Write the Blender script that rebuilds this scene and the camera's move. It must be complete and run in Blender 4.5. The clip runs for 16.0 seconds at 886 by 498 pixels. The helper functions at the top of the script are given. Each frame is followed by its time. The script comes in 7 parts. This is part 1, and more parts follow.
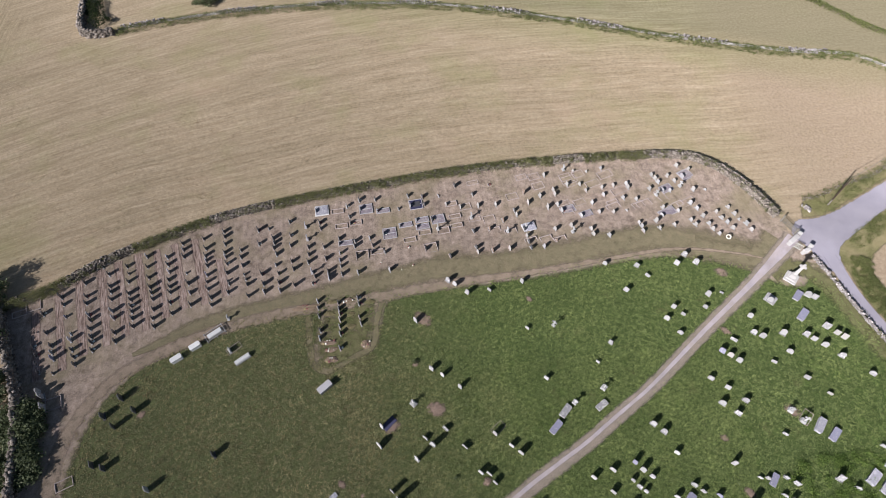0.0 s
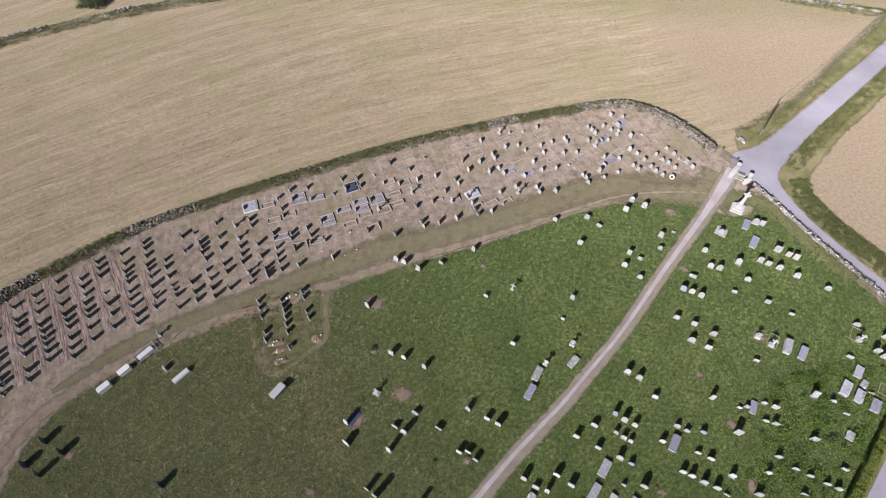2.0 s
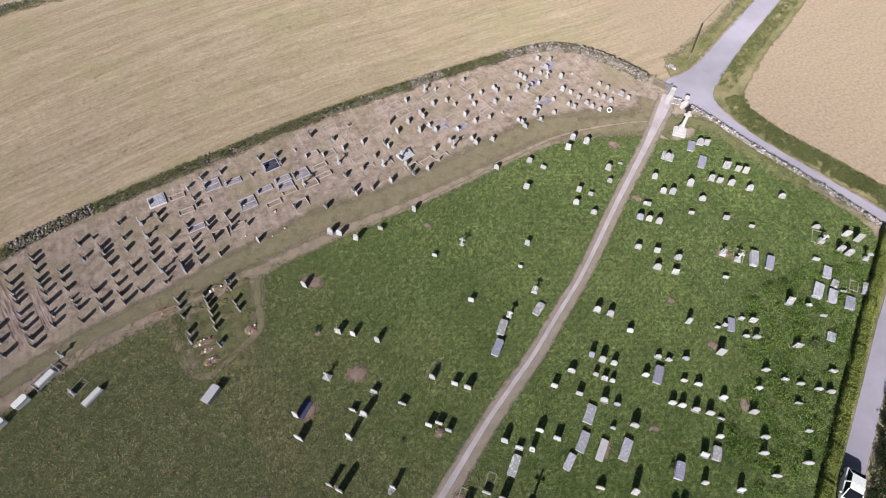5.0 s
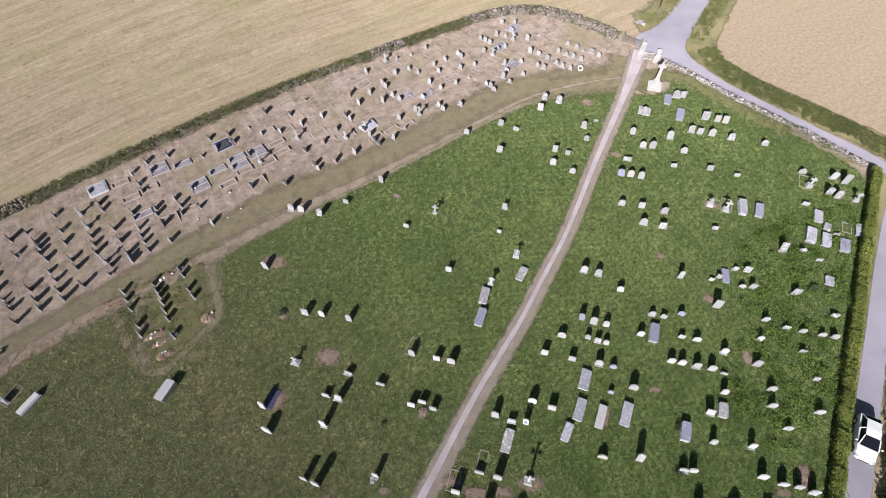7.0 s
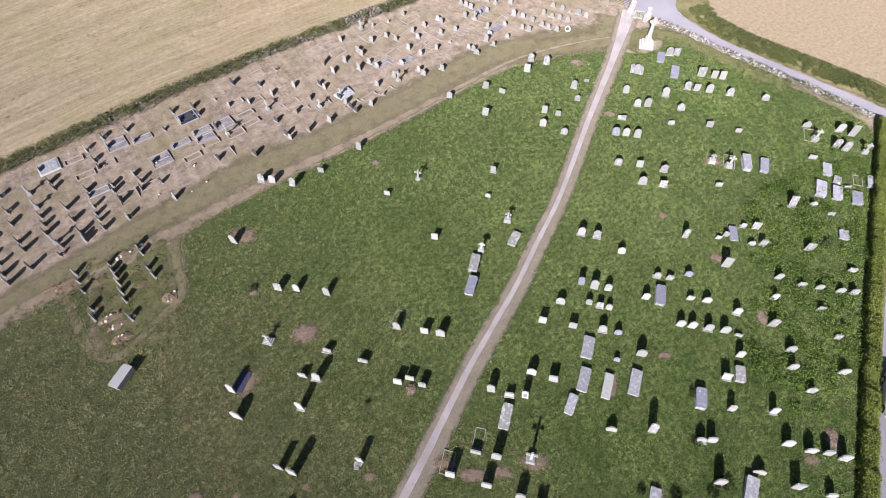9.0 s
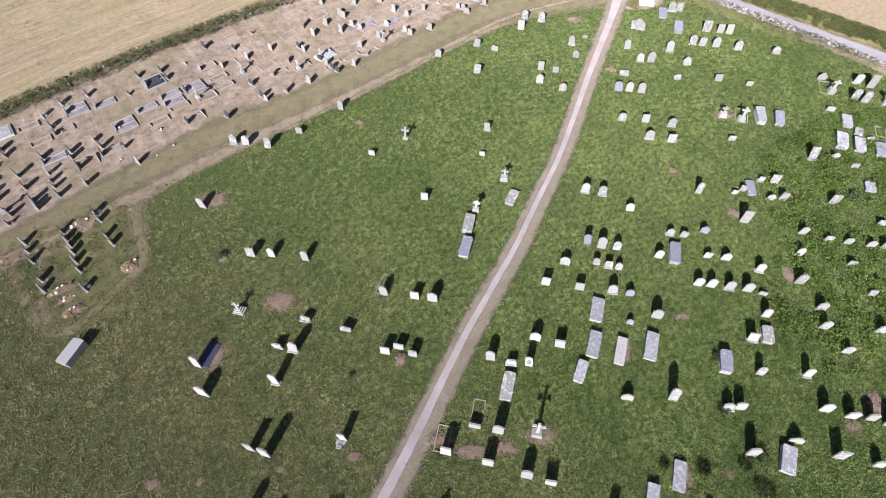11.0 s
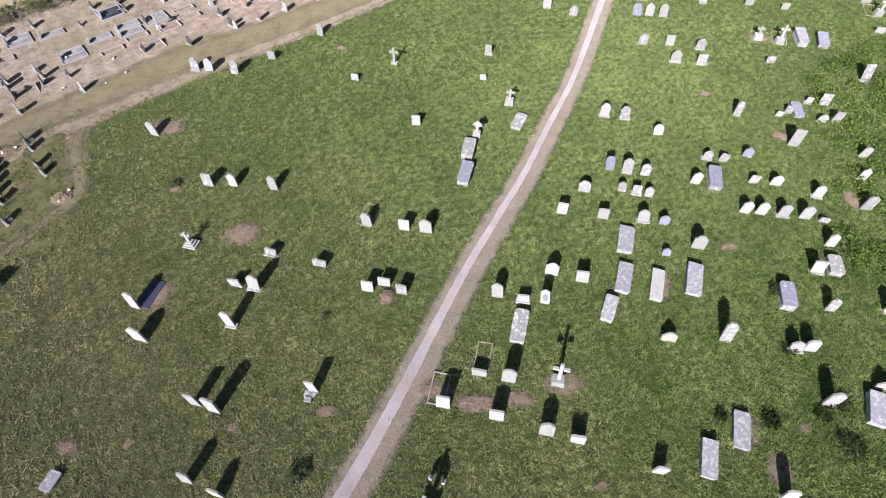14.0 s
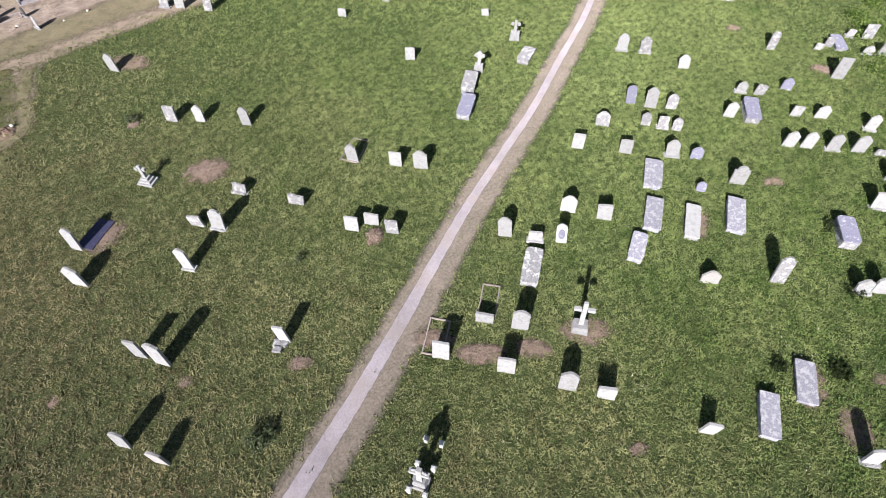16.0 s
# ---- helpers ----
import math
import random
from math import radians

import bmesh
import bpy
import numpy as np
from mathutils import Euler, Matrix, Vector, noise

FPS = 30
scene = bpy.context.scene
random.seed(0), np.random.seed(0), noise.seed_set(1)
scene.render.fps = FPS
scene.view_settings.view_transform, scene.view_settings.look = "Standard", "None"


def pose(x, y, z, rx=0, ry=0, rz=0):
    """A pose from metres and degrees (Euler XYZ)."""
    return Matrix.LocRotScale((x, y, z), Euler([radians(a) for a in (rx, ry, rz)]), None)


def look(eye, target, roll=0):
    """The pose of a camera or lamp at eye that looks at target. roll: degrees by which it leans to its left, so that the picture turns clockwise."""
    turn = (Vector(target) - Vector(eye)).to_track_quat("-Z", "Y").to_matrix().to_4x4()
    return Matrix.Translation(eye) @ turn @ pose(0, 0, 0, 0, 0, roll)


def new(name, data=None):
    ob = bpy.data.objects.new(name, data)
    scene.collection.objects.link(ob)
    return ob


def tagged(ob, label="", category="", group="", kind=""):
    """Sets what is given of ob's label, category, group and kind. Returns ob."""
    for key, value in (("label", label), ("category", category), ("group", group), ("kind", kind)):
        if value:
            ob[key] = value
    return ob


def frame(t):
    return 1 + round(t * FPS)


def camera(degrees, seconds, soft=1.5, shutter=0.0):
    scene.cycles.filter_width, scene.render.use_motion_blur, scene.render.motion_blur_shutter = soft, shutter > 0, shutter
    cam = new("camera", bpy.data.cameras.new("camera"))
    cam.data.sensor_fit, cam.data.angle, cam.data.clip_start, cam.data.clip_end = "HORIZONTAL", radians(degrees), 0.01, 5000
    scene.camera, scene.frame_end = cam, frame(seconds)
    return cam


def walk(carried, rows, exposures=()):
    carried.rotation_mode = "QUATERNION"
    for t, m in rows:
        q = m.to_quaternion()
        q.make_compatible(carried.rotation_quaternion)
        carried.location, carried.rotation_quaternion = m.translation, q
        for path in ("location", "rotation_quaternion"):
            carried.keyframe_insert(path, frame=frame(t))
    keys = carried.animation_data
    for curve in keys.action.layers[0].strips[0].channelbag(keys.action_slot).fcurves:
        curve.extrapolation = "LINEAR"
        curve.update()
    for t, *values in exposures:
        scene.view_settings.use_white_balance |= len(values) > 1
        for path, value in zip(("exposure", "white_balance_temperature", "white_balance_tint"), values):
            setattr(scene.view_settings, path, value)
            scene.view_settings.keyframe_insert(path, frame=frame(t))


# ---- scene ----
EXPOSURE = [(0.0, 0.18), (5.0, 0.2), (9.0, 0.34), (16.0, 0.46)]  # the clip brightens as the camera sinks
# The camera sinks straight down from 68 m to 20 m while it turns to its right.
cam = camera(78.34, 16.0, soft=0.78)
PATH = [  # seconds, x, y, z, yaw, pitch, roll
    (0, 0.00, 0.00, 67.67, -5.50, -57.93, -0.08),
    (0.5, 0.08, -0.25, 66.19, -8.21, -57.86, 0.05),
    (1, 0.09, -0.42, 64.82, -10.64, -57.82, 0.23),
    (1.5, 0.13, -0.61, 63.35, -13.17, -57.77, 0.32),
    (2, 0.20, -0.92, 61.97, -15.53, -57.65, 0.36),
    (2.5, 0.30, -1.19, 60.53, -17.53, -57.56, 0.34),
    (3, 0.38, -1.51, 59.08, -19.06, -57.36, 0.28),
    (3.5, 0.53, -1.83, 57.58, -20.66, -57.21, 0.16),
    (4, 0.48, -2.24, 56.09, -22.31, -56.90, 0.15),
    (4.5, 0.44, -2.50, 54.58, -23.97, -56.73, 0.12),
    (5, 0.43, -2.71, 53.23, -25.28, -56.60, 0.08),
    (7.5, 0.42, -3.50, 45.85, -30.25, -56.14, -0.12),
    (8, 0.48, -3.58, 44.48, -30.55, -56.12, -0.18),
    (8.5, 0.48, -3.76, 42.95, -31.11, -55.97, -0.24),
    (9, 0.40, -3.93, 41.49, -31.84, -55.74, -0.27),
    (11.5, 0.12, -4.62, 33.95, -33.19, -54.75, -0.28),
    (12, 0.03, -4.76, 32.48, -33.28, -54.46, -0.26),
    (12.5, 0.06, -4.82, 30.99, -33.27, -54.38, -0.42),
    (13, 0.02, -4.91, 29.54, -33.35, -54.16, -0.47),
    (13.5, -0.02, -4.96, 27.97, -33.43, -53.96, -0.43),
    (14, -0.06, -5.02, 26.39, -33.54, -53.72, -0.40),
    (14.5, -0.08, -5.08, 24.90, -33.59, -53.52, -0.42),
    (15, -0.12, -5.18, 23.42, -33.54, -53.21, -0.45),
    (15.5, -0.18, -5.24, 21.93, -33.64, -52.89, -0.42),
    (16, -0.19, -5.27, 20.40, -33.72, -52.74, -0.46),
]


def eye_pose(x, y, z, yaw, pitch, roll):
    return pose(x, y, z, 0, 0, yaw) @ pose(0, 0, 0, 90 + pitch) @ pose(0, 0, 0, 0, 0, roll)


walk(cam, [(t, eye_pose(*row)) for t, *row in PATH], EXPOSURE)

# ---- world and sun ----
SUN_AZ, SUN_EL = 232.5, 31.3  # the sun stands behind the first camera and to its left
world = bpy.data.worlds.new("sky")
scene.world = world
world.use_nodes = True
wn = world.node_tree.nodes
sky = wn.new("ShaderNodeTexSky")
sky.sky_type, sky.sun_disc = "NISHITA", False
sky.sun_elevation, sky.sun_rotation = radians(SUN_EL), radians(SUN_AZ)
wn["Background"].inputs["Strength"].default_value = 0.05
world.node_tree.links.new(sky.outputs[0], wn["Background"].inputs["Color"])
sun_data = bpy.data.lights.new("sun", "SUN")
sun_data.energy, sun_data.angle, sun_data.color = 5.0, radians(0.55), (1.0, 0.97, 0.955)
sun = new("sun", sun_data)
TO_SUN = Vector((math.sin(radians(SUN_AZ)) * math.cos(radians(SUN_EL)), math.cos(radians(SUN_AZ)) * math.cos(radians(SUN_EL)), math.sin(radians(SUN_EL))))
sun.matrix_world = look(TO_SUN * 100, (0, 0, 0))


# ---- materials ----
def shader(name, rough=0.9):
    m = bpy.data.materials.new(name)
    m.use_nodes = True
    nt = m.node_tree
    b = nt.nodes["Principled BSDF"]
    b.inputs["Roughness"].default_value = rough
    b.inputs["Specular IOR Level"].default_value = 0.25
    b.inputs["Diffuse Roughness"].default_value = 1.0 if rough > 0.65 else 0.3
    return m, nt, b


def add(nt, kind, **values):
    n = nt.nodes.new(kind)
    for key, value in values.items():
        n.inputs[key.replace("_", " ")].default_value = value
    return n


def noise_node(nt, coords, scale, detail=4.0, rough=0.6):
    n = add(nt, "ShaderNodeTexNoise", Scale=scale, Detail=detail, Roughness=rough)
    nt.links.new(coords, n.inputs["Vector"])
    return n.outputs["Fac"]


def ramp(nt, fac, stops):
    r = nt.nodes.new("ShaderNodeValToRGB")
    el = r.color_ramp.elements
    while len(el) < len(stops):
        el.new(0.5)
    for e, (at, colour) in zip(el, stops):
        e.position, e.color = at, (*colour, 1)
    nt.links.new(fac, r.inputs["Fac"])
    return r.outputs["Color"]


def blend(nt, fac, a, b, mode="MIX"):
    x = nt.nodes.new("ShaderNodeMix")
    x.data_type, x.blend_type = "RGBA", mode
    for value, socket in ((fac, x.inputs[0]), (a, x.inputs[6]), (b, x.inputs[7])):
        if hasattr(value, "links"):
            nt.links.new(value, socket)
        else:
            socket.default_value = value if isinstance(value, float) else (*value, 1)
    return x.outputs[2]


def calc(nt, op, a, b=0.0):
    x = nt.nodes.new("ShaderNodeMath")
    x.operation = op
    for value, socket in ((a, x.inputs[0]), (b, x.inputs[1])):
        if hasattr(value, "links"):
            nt.links.new(value, socket)
        else:
            socket.default_value = value
    return x.outputs[0]


def bump(nt, b, height, strength, distance):
    n = add(nt, "ShaderNodeBump", Strength=strength, Distance=distance)
    nt.links.new(height, n.inputs["Height"])
    nt.links.new(n.outputs[0], b.inputs["Normal"])


def place_of(nt):
    return nt.nodes.new("ShaderNodeNewGeometry").outputs["Position"]


def ground_mat(name, fine, mid, wide, rough=0.95, s_fine=9.0, s_mid=1.6, s_wide=0.13, depth=0.05, strength=0.6, tint=(0.62, 0.55, 0.4), tint_amount=0.5, edge=None):
    """Soil, grass or gravel: fine grain in three tones, patches at two larger sizes."""
    m, nt, b = shader(name, rough)
    at = place_of(nt)
    f = noise_node(nt, at, s_fine, 6, 0.7)
    col = ramp(nt, f, [(0.3, fine), (0.5, mid), (0.72, wide)])
    p = noise_node(nt, at, s_mid, 4, 0.65)
    col = blend(nt, 1.0, col, ramp(nt, p, [(0.32, (0.7, 0.7, 0.7)), (0.68, (1.12, 1.12, 1.12))]), "MULTIPLY")
    w = noise_node(nt, at, s_wide, 4, 0.6)
    col = blend(nt, ramp(nt, w, [(0.42, (0, 0, 0)), (0.68, (tint_amount,) * 3)]), col, tint)
    nt.links.new(col, b.inputs["Base Color"])
    bump(nt, b, f, strength, depth)
    if edge:
        broken_edge(nt, b, at, *edge)
    return m


def hay_mat():
    """Dry mown grass: thin streaks that follow the bend of the field, and paler or greener patches."""
    m, nt, b = shader("mown_hay", 0.95)
    at = place_of(nt)
    sep = nt.nodes.new("ShaderNodeSeparateXYZ")
    nt.links.new(at, sep.inputs[0])
    x, y = sep.outputs[0], sep.outputs[1]
    off = calc(nt, "MINIMUM", calc(nt, "ADD", x, -28.0), 24.0)
    bend = calc(nt, "ADD", y, calc(nt, "MULTIPLY", calc(nt, "MULTIPLY", off, off), 0.0024))
    wob = noise_node(nt, at, 0.05, 3)
    bend = calc(nt, "ADD", bend, calc(nt, "MULTIPLY", wob, 2.5))

    def streak(along, across, detail=3.0):
        c = nt.nodes.new("ShaderNodeCombineXYZ")
        nt.links.new(calc(nt, "MULTIPLY", x, along), c.inputs[0])
        nt.links.new(calc(nt, "MULTIPLY", bend, across), c.inputs[1])
        return noise_node(nt, c.outputs[0], 1.0, detail, 0.65)

    thin, broad = streak(0.16, 2.3, 6.0), streak(0.02, 0.5)
    grain = noise_node(nt, at, 1.9, 9, 0.9)
    col = ramp(nt, thin, [(0.3, (0.292, 0.227, 0.155)), (0.5, (0.363, 0.29, 0.208)), (0.7, (0.43, 0.354, 0.265))])
    col = blend(nt, 1.0, col, ramp(nt, broad, [(0.35, (0.87, 0.87, 0.84)), (0.62, (1.07, 1.07, 1.07))]), "MULTIPLY")
    col = blend(nt, 1.0, col, ramp(nt, grain, [(0.3, (0.58, 0.57, 0.56)), (0.7, (1.36, 1.36, 1.36))]), "MULTIPLY")
    green = noise_node(nt, at, 0.07, 5, 0.6)
    col = blend(nt, ramp(nt, green, [(0.5, (0, 0, 0)), (0.72, (0.5, 0.5, 0.5))]), col, (0.27, 0.265, 0.125))
    bare = noise_node(nt, at, 0.045, 4, 0.6)
    col = blend(nt, ramp(nt, bare, [(0.58, (0, 0, 0)), (0.75, (0.5, 0.5, 0.5))]), col, (0.46, 0.34, 0.255))
    rough = noise_node(nt, at, 2.2, 10, 0.82)
    rough = ramp(nt, rough, [(0.35, (0.21, 0.158, 0.114)), (0.5, (0.325, 0.25, 0.185)), (0.65, (0.44, 0.355, 0.275))])
    col = blend(nt, ramp(nt, calc(nt, "MULTIPLY", x, 0.01), [(0.56, (0, 0, 0)), (0.66, (0.8, 0.8, 0.8))]), col, rough)
    # Far field's own darker tone, with the weaker light there put into it too.
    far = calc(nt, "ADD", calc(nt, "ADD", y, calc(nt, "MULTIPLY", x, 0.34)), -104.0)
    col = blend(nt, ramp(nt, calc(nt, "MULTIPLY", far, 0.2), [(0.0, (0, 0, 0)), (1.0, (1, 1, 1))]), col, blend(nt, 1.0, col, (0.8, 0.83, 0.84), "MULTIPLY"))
    strip = calc(nt, "ADD", far, calc(nt, "ADD", calc(nt, "MULTIPLY", wob, 12.0), 4.0))
    strip = ramp(nt, calc(nt, "MULTIPLY", strip, 0.1), [(0.0, (0, 0, 0)), (0.6, (0.55, 0.55, 0.55)), (1.0, (0.6, 0.6, 0.6))])
    col = blend(nt, strip, col, blend(nt, 1.0, col, (0.7, 0.8, 0.64), "MULTIPLY"))
    # Left end brightened in the colour, standing in for the sun's backscatter there.
    lit_end = calc(nt, "MULTIPLY", calc(nt, "ADD", calc(nt, "MULTIPLY", x, -1.0), calc(nt, "ADD", calc(nt, "MULTIPLY", wob, 30.0), -30.0)), 0.02)
    col = blend(nt, ramp(nt, lit_end, [(0.0, (0, 0, 0)), (1.0, (1, 1, 1))]), col, blend(nt, 1.0, col, (1.26, 1.25, 1.24), "MULTIPLY"))
    edge = calc(nt, "ADD", calc(nt, "MULTIPLY", x, -0.06), calc(nt, "MULTIPLY", wob, 1.6))
    turned = add(nt, "ShaderNodeMapping", Scale=(2.2, 0.12, 1.0), Rotation=(0, 0, radians(8)))
    nt.links.new(at, turned.inputs["Vector"])
    headland = ramp(nt, noise_node(nt, turned.outputs[0], 1.0, 5, 0.65), [(0.34, (0.31, 0.24, 0.155)), (0.5, (0.43, 0.34, 0.225)), (0.68, (0.55, 0.445, 0.31))])
    headland = blend(nt, 1.0, headland, ramp(nt, grain, [(0.28, (0.5, 0.5, 0.5)), (0.72, (1.4, 1.4, 1.4))]), "MULTIPLY")
    col = blend(nt, ramp(nt, calc(nt, "MULTIPLY", edge, 0.16), [(0.8, (0, 0, 0)), (0.9, (1, 1, 1))]), col, headland)
    nt.links.new(col, b.inputs["Base Color"])
    bump(nt, b, thin, 0.5, 0.08)
    return m


def stone_mat(name, base, dark, light, s=3.0, patch=(0.75, 0.72, 0.62), patch_amount=0.5, rough=0.85, vary=0.25, patch_from=0.58, single=False):
    """Weathered stone: grain, lichen spots, and a tone of its own for every stone."""
    m, nt, b = shader(name, rough)
    at = place_of(nt)
    f = noise_node(nt, at, s * 4, 6, 0.7)
    col = ramp(nt, f, [(0.3, dark), (0.52, base), (0.75, light)])
    sp = noise_node(nt, at, s, 5, 0.7)
    col = blend(nt, ramp(nt, sp, [(patch_from, (0, 0, 0)), (patch_from + 0.08, (patch_amount,) * 3)]), col, patch)
    info = nt.nodes.new("ShaderNodeObjectInfo")
    v = calc(nt, "ADD", calc(nt, "MULTIPLY", info.outputs["Random"], vary), 1.0 - vary / 2)
    col = blend(nt, 1.0, col, v, "MULTIPLY")
    if single:
        lone = nt.nodes.new("ShaderNodeNewGeometry").outputs["Random Per Island"]
        col = blend(nt, 1.0, col, ramp(nt, lone, [(0.0, (0.4, 0.37, 0.37)), (0.35, (0.8, 0.77, 0.76)), (0.75, (1.15, 1.12, 1.13)), (1.0, (1.6, 1.58, 1.62))]), "MULTIPLY")
    nt.links.new(col, b.inputs["Base Color"])
    bump(nt, b, f, 0.4, 0.02)
    return m


def plain(name, colour, rough=0.5, metal=0.0):
    m, nt, b = shader(name, rough)
    at = place_of(nt)
    f = noise_node(nt, at, 6.0, 4)
    col = blend(nt, 1.0, colour, ramp(nt, f, [(0.3, (0.85, 0.85, 0.85)), (0.7, (1.08, 1.08, 1.08))]), "MULTIPLY")
    nt.links.new(col, b.inputs["Base Color"])
    b.inputs["Metallic"].default_value = metal
    return m


def leaf_mat(name, a, c, d, sided=False):
    """Leaves and blades: each one in its own tone."""
    m, nt, b = shader(name, 0.7)
    g = nt.nodes.new("ShaderNodeNewGeometry")
    col = ramp(nt, g.outputs["Random Per Island"], [(0.0, a), (0.55, c), (1.0, d)])
    w = noise_node(nt, g.outputs["Position"], 0.16, 4, 0.6)
    col = blend(nt, 1.0, col, ramp(nt, w, [(0.3, (0.75, 0.78, 0.7)), (0.7, (1.2, 1.16, 1.1))]), "MULTIPLY")
    if sided:
        at = g.outputs["Position"]
        tuft = noise_node(nt, at, 2.8, 5, 0.68)
        col = blend(nt, 1.0, col, ramp(nt, tuft, [(0.34, (0.6, 0.63, 0.61)), (0.5, (0.98, 0.98, 0.98)), (0.66, (1.34, 1.3, 1.33))]), "MULTIPLY")
        drift = noise_node(nt, at, 0.75, 4, 0.6)
        col = blend(nt, 1.0, col, ramp(nt, drift, [(0.36, (0.88, 0.89, 0.88)), (0.64, (1.14, 1.12, 1.13))]), "MULTIPLY")
        # Drier olive grass, with the darker corner of the view coloured in as well.
        dry = by_side(nt, at)
        col = blend(nt, dry, col, blend(nt, 1.0, col, (1.25, 0.965, 1.42), "MULTIPLY"))
        worn = ramp(nt, noise_node(nt, at, 0.42, 6, 0.75), [(0.52, (0, 0, 0)), (0.66, (1, 1, 1))])
        worn = calc(nt, "MULTIPLY", worn, calc(nt, "ADD", calc(nt, "MULTIPLY", dry, 0.5), 0.12))
        col = blend(nt, worn, col, blend(nt, g.outputs["Random Per Island"], (0.12, 0.09, 0.052), (0.29, 0.22, 0.135)))
    nt.links.new(col, b.inputs["Base Color"])
    through_leaf = nt.nodes.new("ShaderNodeBsdfTranslucent")
    nt.links.new(col, through_leaf.inputs["Color"])
    both = nt.nodes.new("ShaderNodeMixShader")
    both.inputs["Fac"].default_value = 0.38
    nt.links.new(b.outputs[0], both.inputs[1])
    nt.links.new(through_leaf.outputs[0], both.inputs[2])
    nt.links.new(both.outputs[0], nt.nodes["Material Output"].inputs["Surface"])
    return m


def broken_edge(nt, b, at, soft=0.14, cut=0.45, rag=1.7, scale=1.7):
    """Lets a sheet of ground break up along its border, where the one below shows through."""
    across = nt.nodes.new("ShaderNodeAttribute")
    across.attribute_name = "across"
    n = noise_node(nt, at, scale, 6, 0.75)
    wear = calc(nt, "ADD", across.outputs["Fac"], calc(nt, "MULTIPLY", calc(nt, "SUBTRACT", n, 0.5), rag))
    cover = ramp(nt, wear, [(max(cut - soft, 0.01), (0, 0, 0)), (cut + soft, (1, 1, 1))])
    close = ramp(nt, across.outputs["Fac"], [(0.03, (0, 0, 0)), (0.4, (1, 1, 1))])
    nt.links.new(blend(nt, 1.0, cover, close, "MULTIPLY"), b.inputs["Alpha"])


def worn_mat(name, earth_a, earth_b, earth_c, cut=0.45, soft=0.14, rag=1.7, scale=1.7, s_fine=9.0, depth=0.05):
    """Trodden earth or thin grass that breaks up towards the edges of its strip."""
    m, nt, b = shader(name, 0.95)
    at = place_of(nt)
    f = noise_node(nt, at, s_fine, 7, 0.75)
    col = ramp(nt, f, [(0.3, earth_a), (0.5, earth_b), (0.72, earth_c)])
    p = noise_node(nt, at, 0.8, 5, 0.7)
    col = blend(nt, 1.0, col, ramp(nt, p, [(0.32, (0.8, 0.82, 0.78)), (0.68, (1.12, 1.1, 1.1))]), "MULTIPLY")
    nt.links.new(col, b.inputs["Base Color"])
    bump(nt, b, f, 0.6, depth)
    broken_edge(nt, b, at, soft, cut, rag, scale)
    return m


def by_side(nt, at):
    """0 where the grass is lush, 1 where it is drier and more olive, towards the old wall, with a broken border. The
    slant also puts vignetting and sun angle into the colour.
    """
    sep = nt.nodes.new("ShaderNodeSeparateXYZ")
    nt.links.new(at, sep.inputs[0])
    side = calc(nt, "ADD", calc(nt, "MULTIPLY", sep.outputs[0], -0.95), calc(nt, "MULTIPLY", sep.outputs[1], -0.2))
    side = calc(nt, "ADD", side, calc(nt, "MULTIPLY", noise_node(nt, at, 0.16, 5, 0.65), 22.0))
    return ramp(nt, calc(nt, "MULTIPLY", calc(nt, "ADD", side, 4.0), 0.045), [(0.0, (0, 0, 0)), (1.0, (1, 1, 1))])


def lawn_mat():
    m, nt, b = shader("rough_green_grass", 0.95)
    at = place_of(nt)
    f = noise_node(nt, at, 9.0, 8, 0.85)
    lush = ramp(nt, f, [(0.3, (0.022, 0.04, 0.012)), (0.5, (0.1, 0.143, 0.047)), (0.7, (0.262, 0.32, 0.134))])
    olive = ramp(nt, f, [(0.3, (0.03, 0.04, 0.016)), (0.5, (0.126, 0.147, 0.062)), (0.7, (0.30, 0.308, 0.16))])
    col = blend(nt, by_side(nt, at), lush, olive)
    p = noise_node(nt, at, 1.1, 6, 0.75)
    col = blend(nt, 1.0, col, ramp(nt, p, [(0.34, (0.55, 0.6, 0.55)), (0.64, (1.25, 1.22, 1.2))]), "MULTIPLY")
    w = noise_node(nt, at, 0.35, 6, 0.7)
    col = blend(nt, ramp(nt, w, [(0.58, (0, 0, 0)), (0.76, (0.5, 0.5, 0.5))]), col, (0.27, 0.21, 0.12))
    nt.links.new(col, b.inputs["Base Color"])
    bump(nt, b, f, 1.0, 0.14)
    broken_edge(nt, b, at, 0.2, 0.5, 1.1, 1.1)
    return m


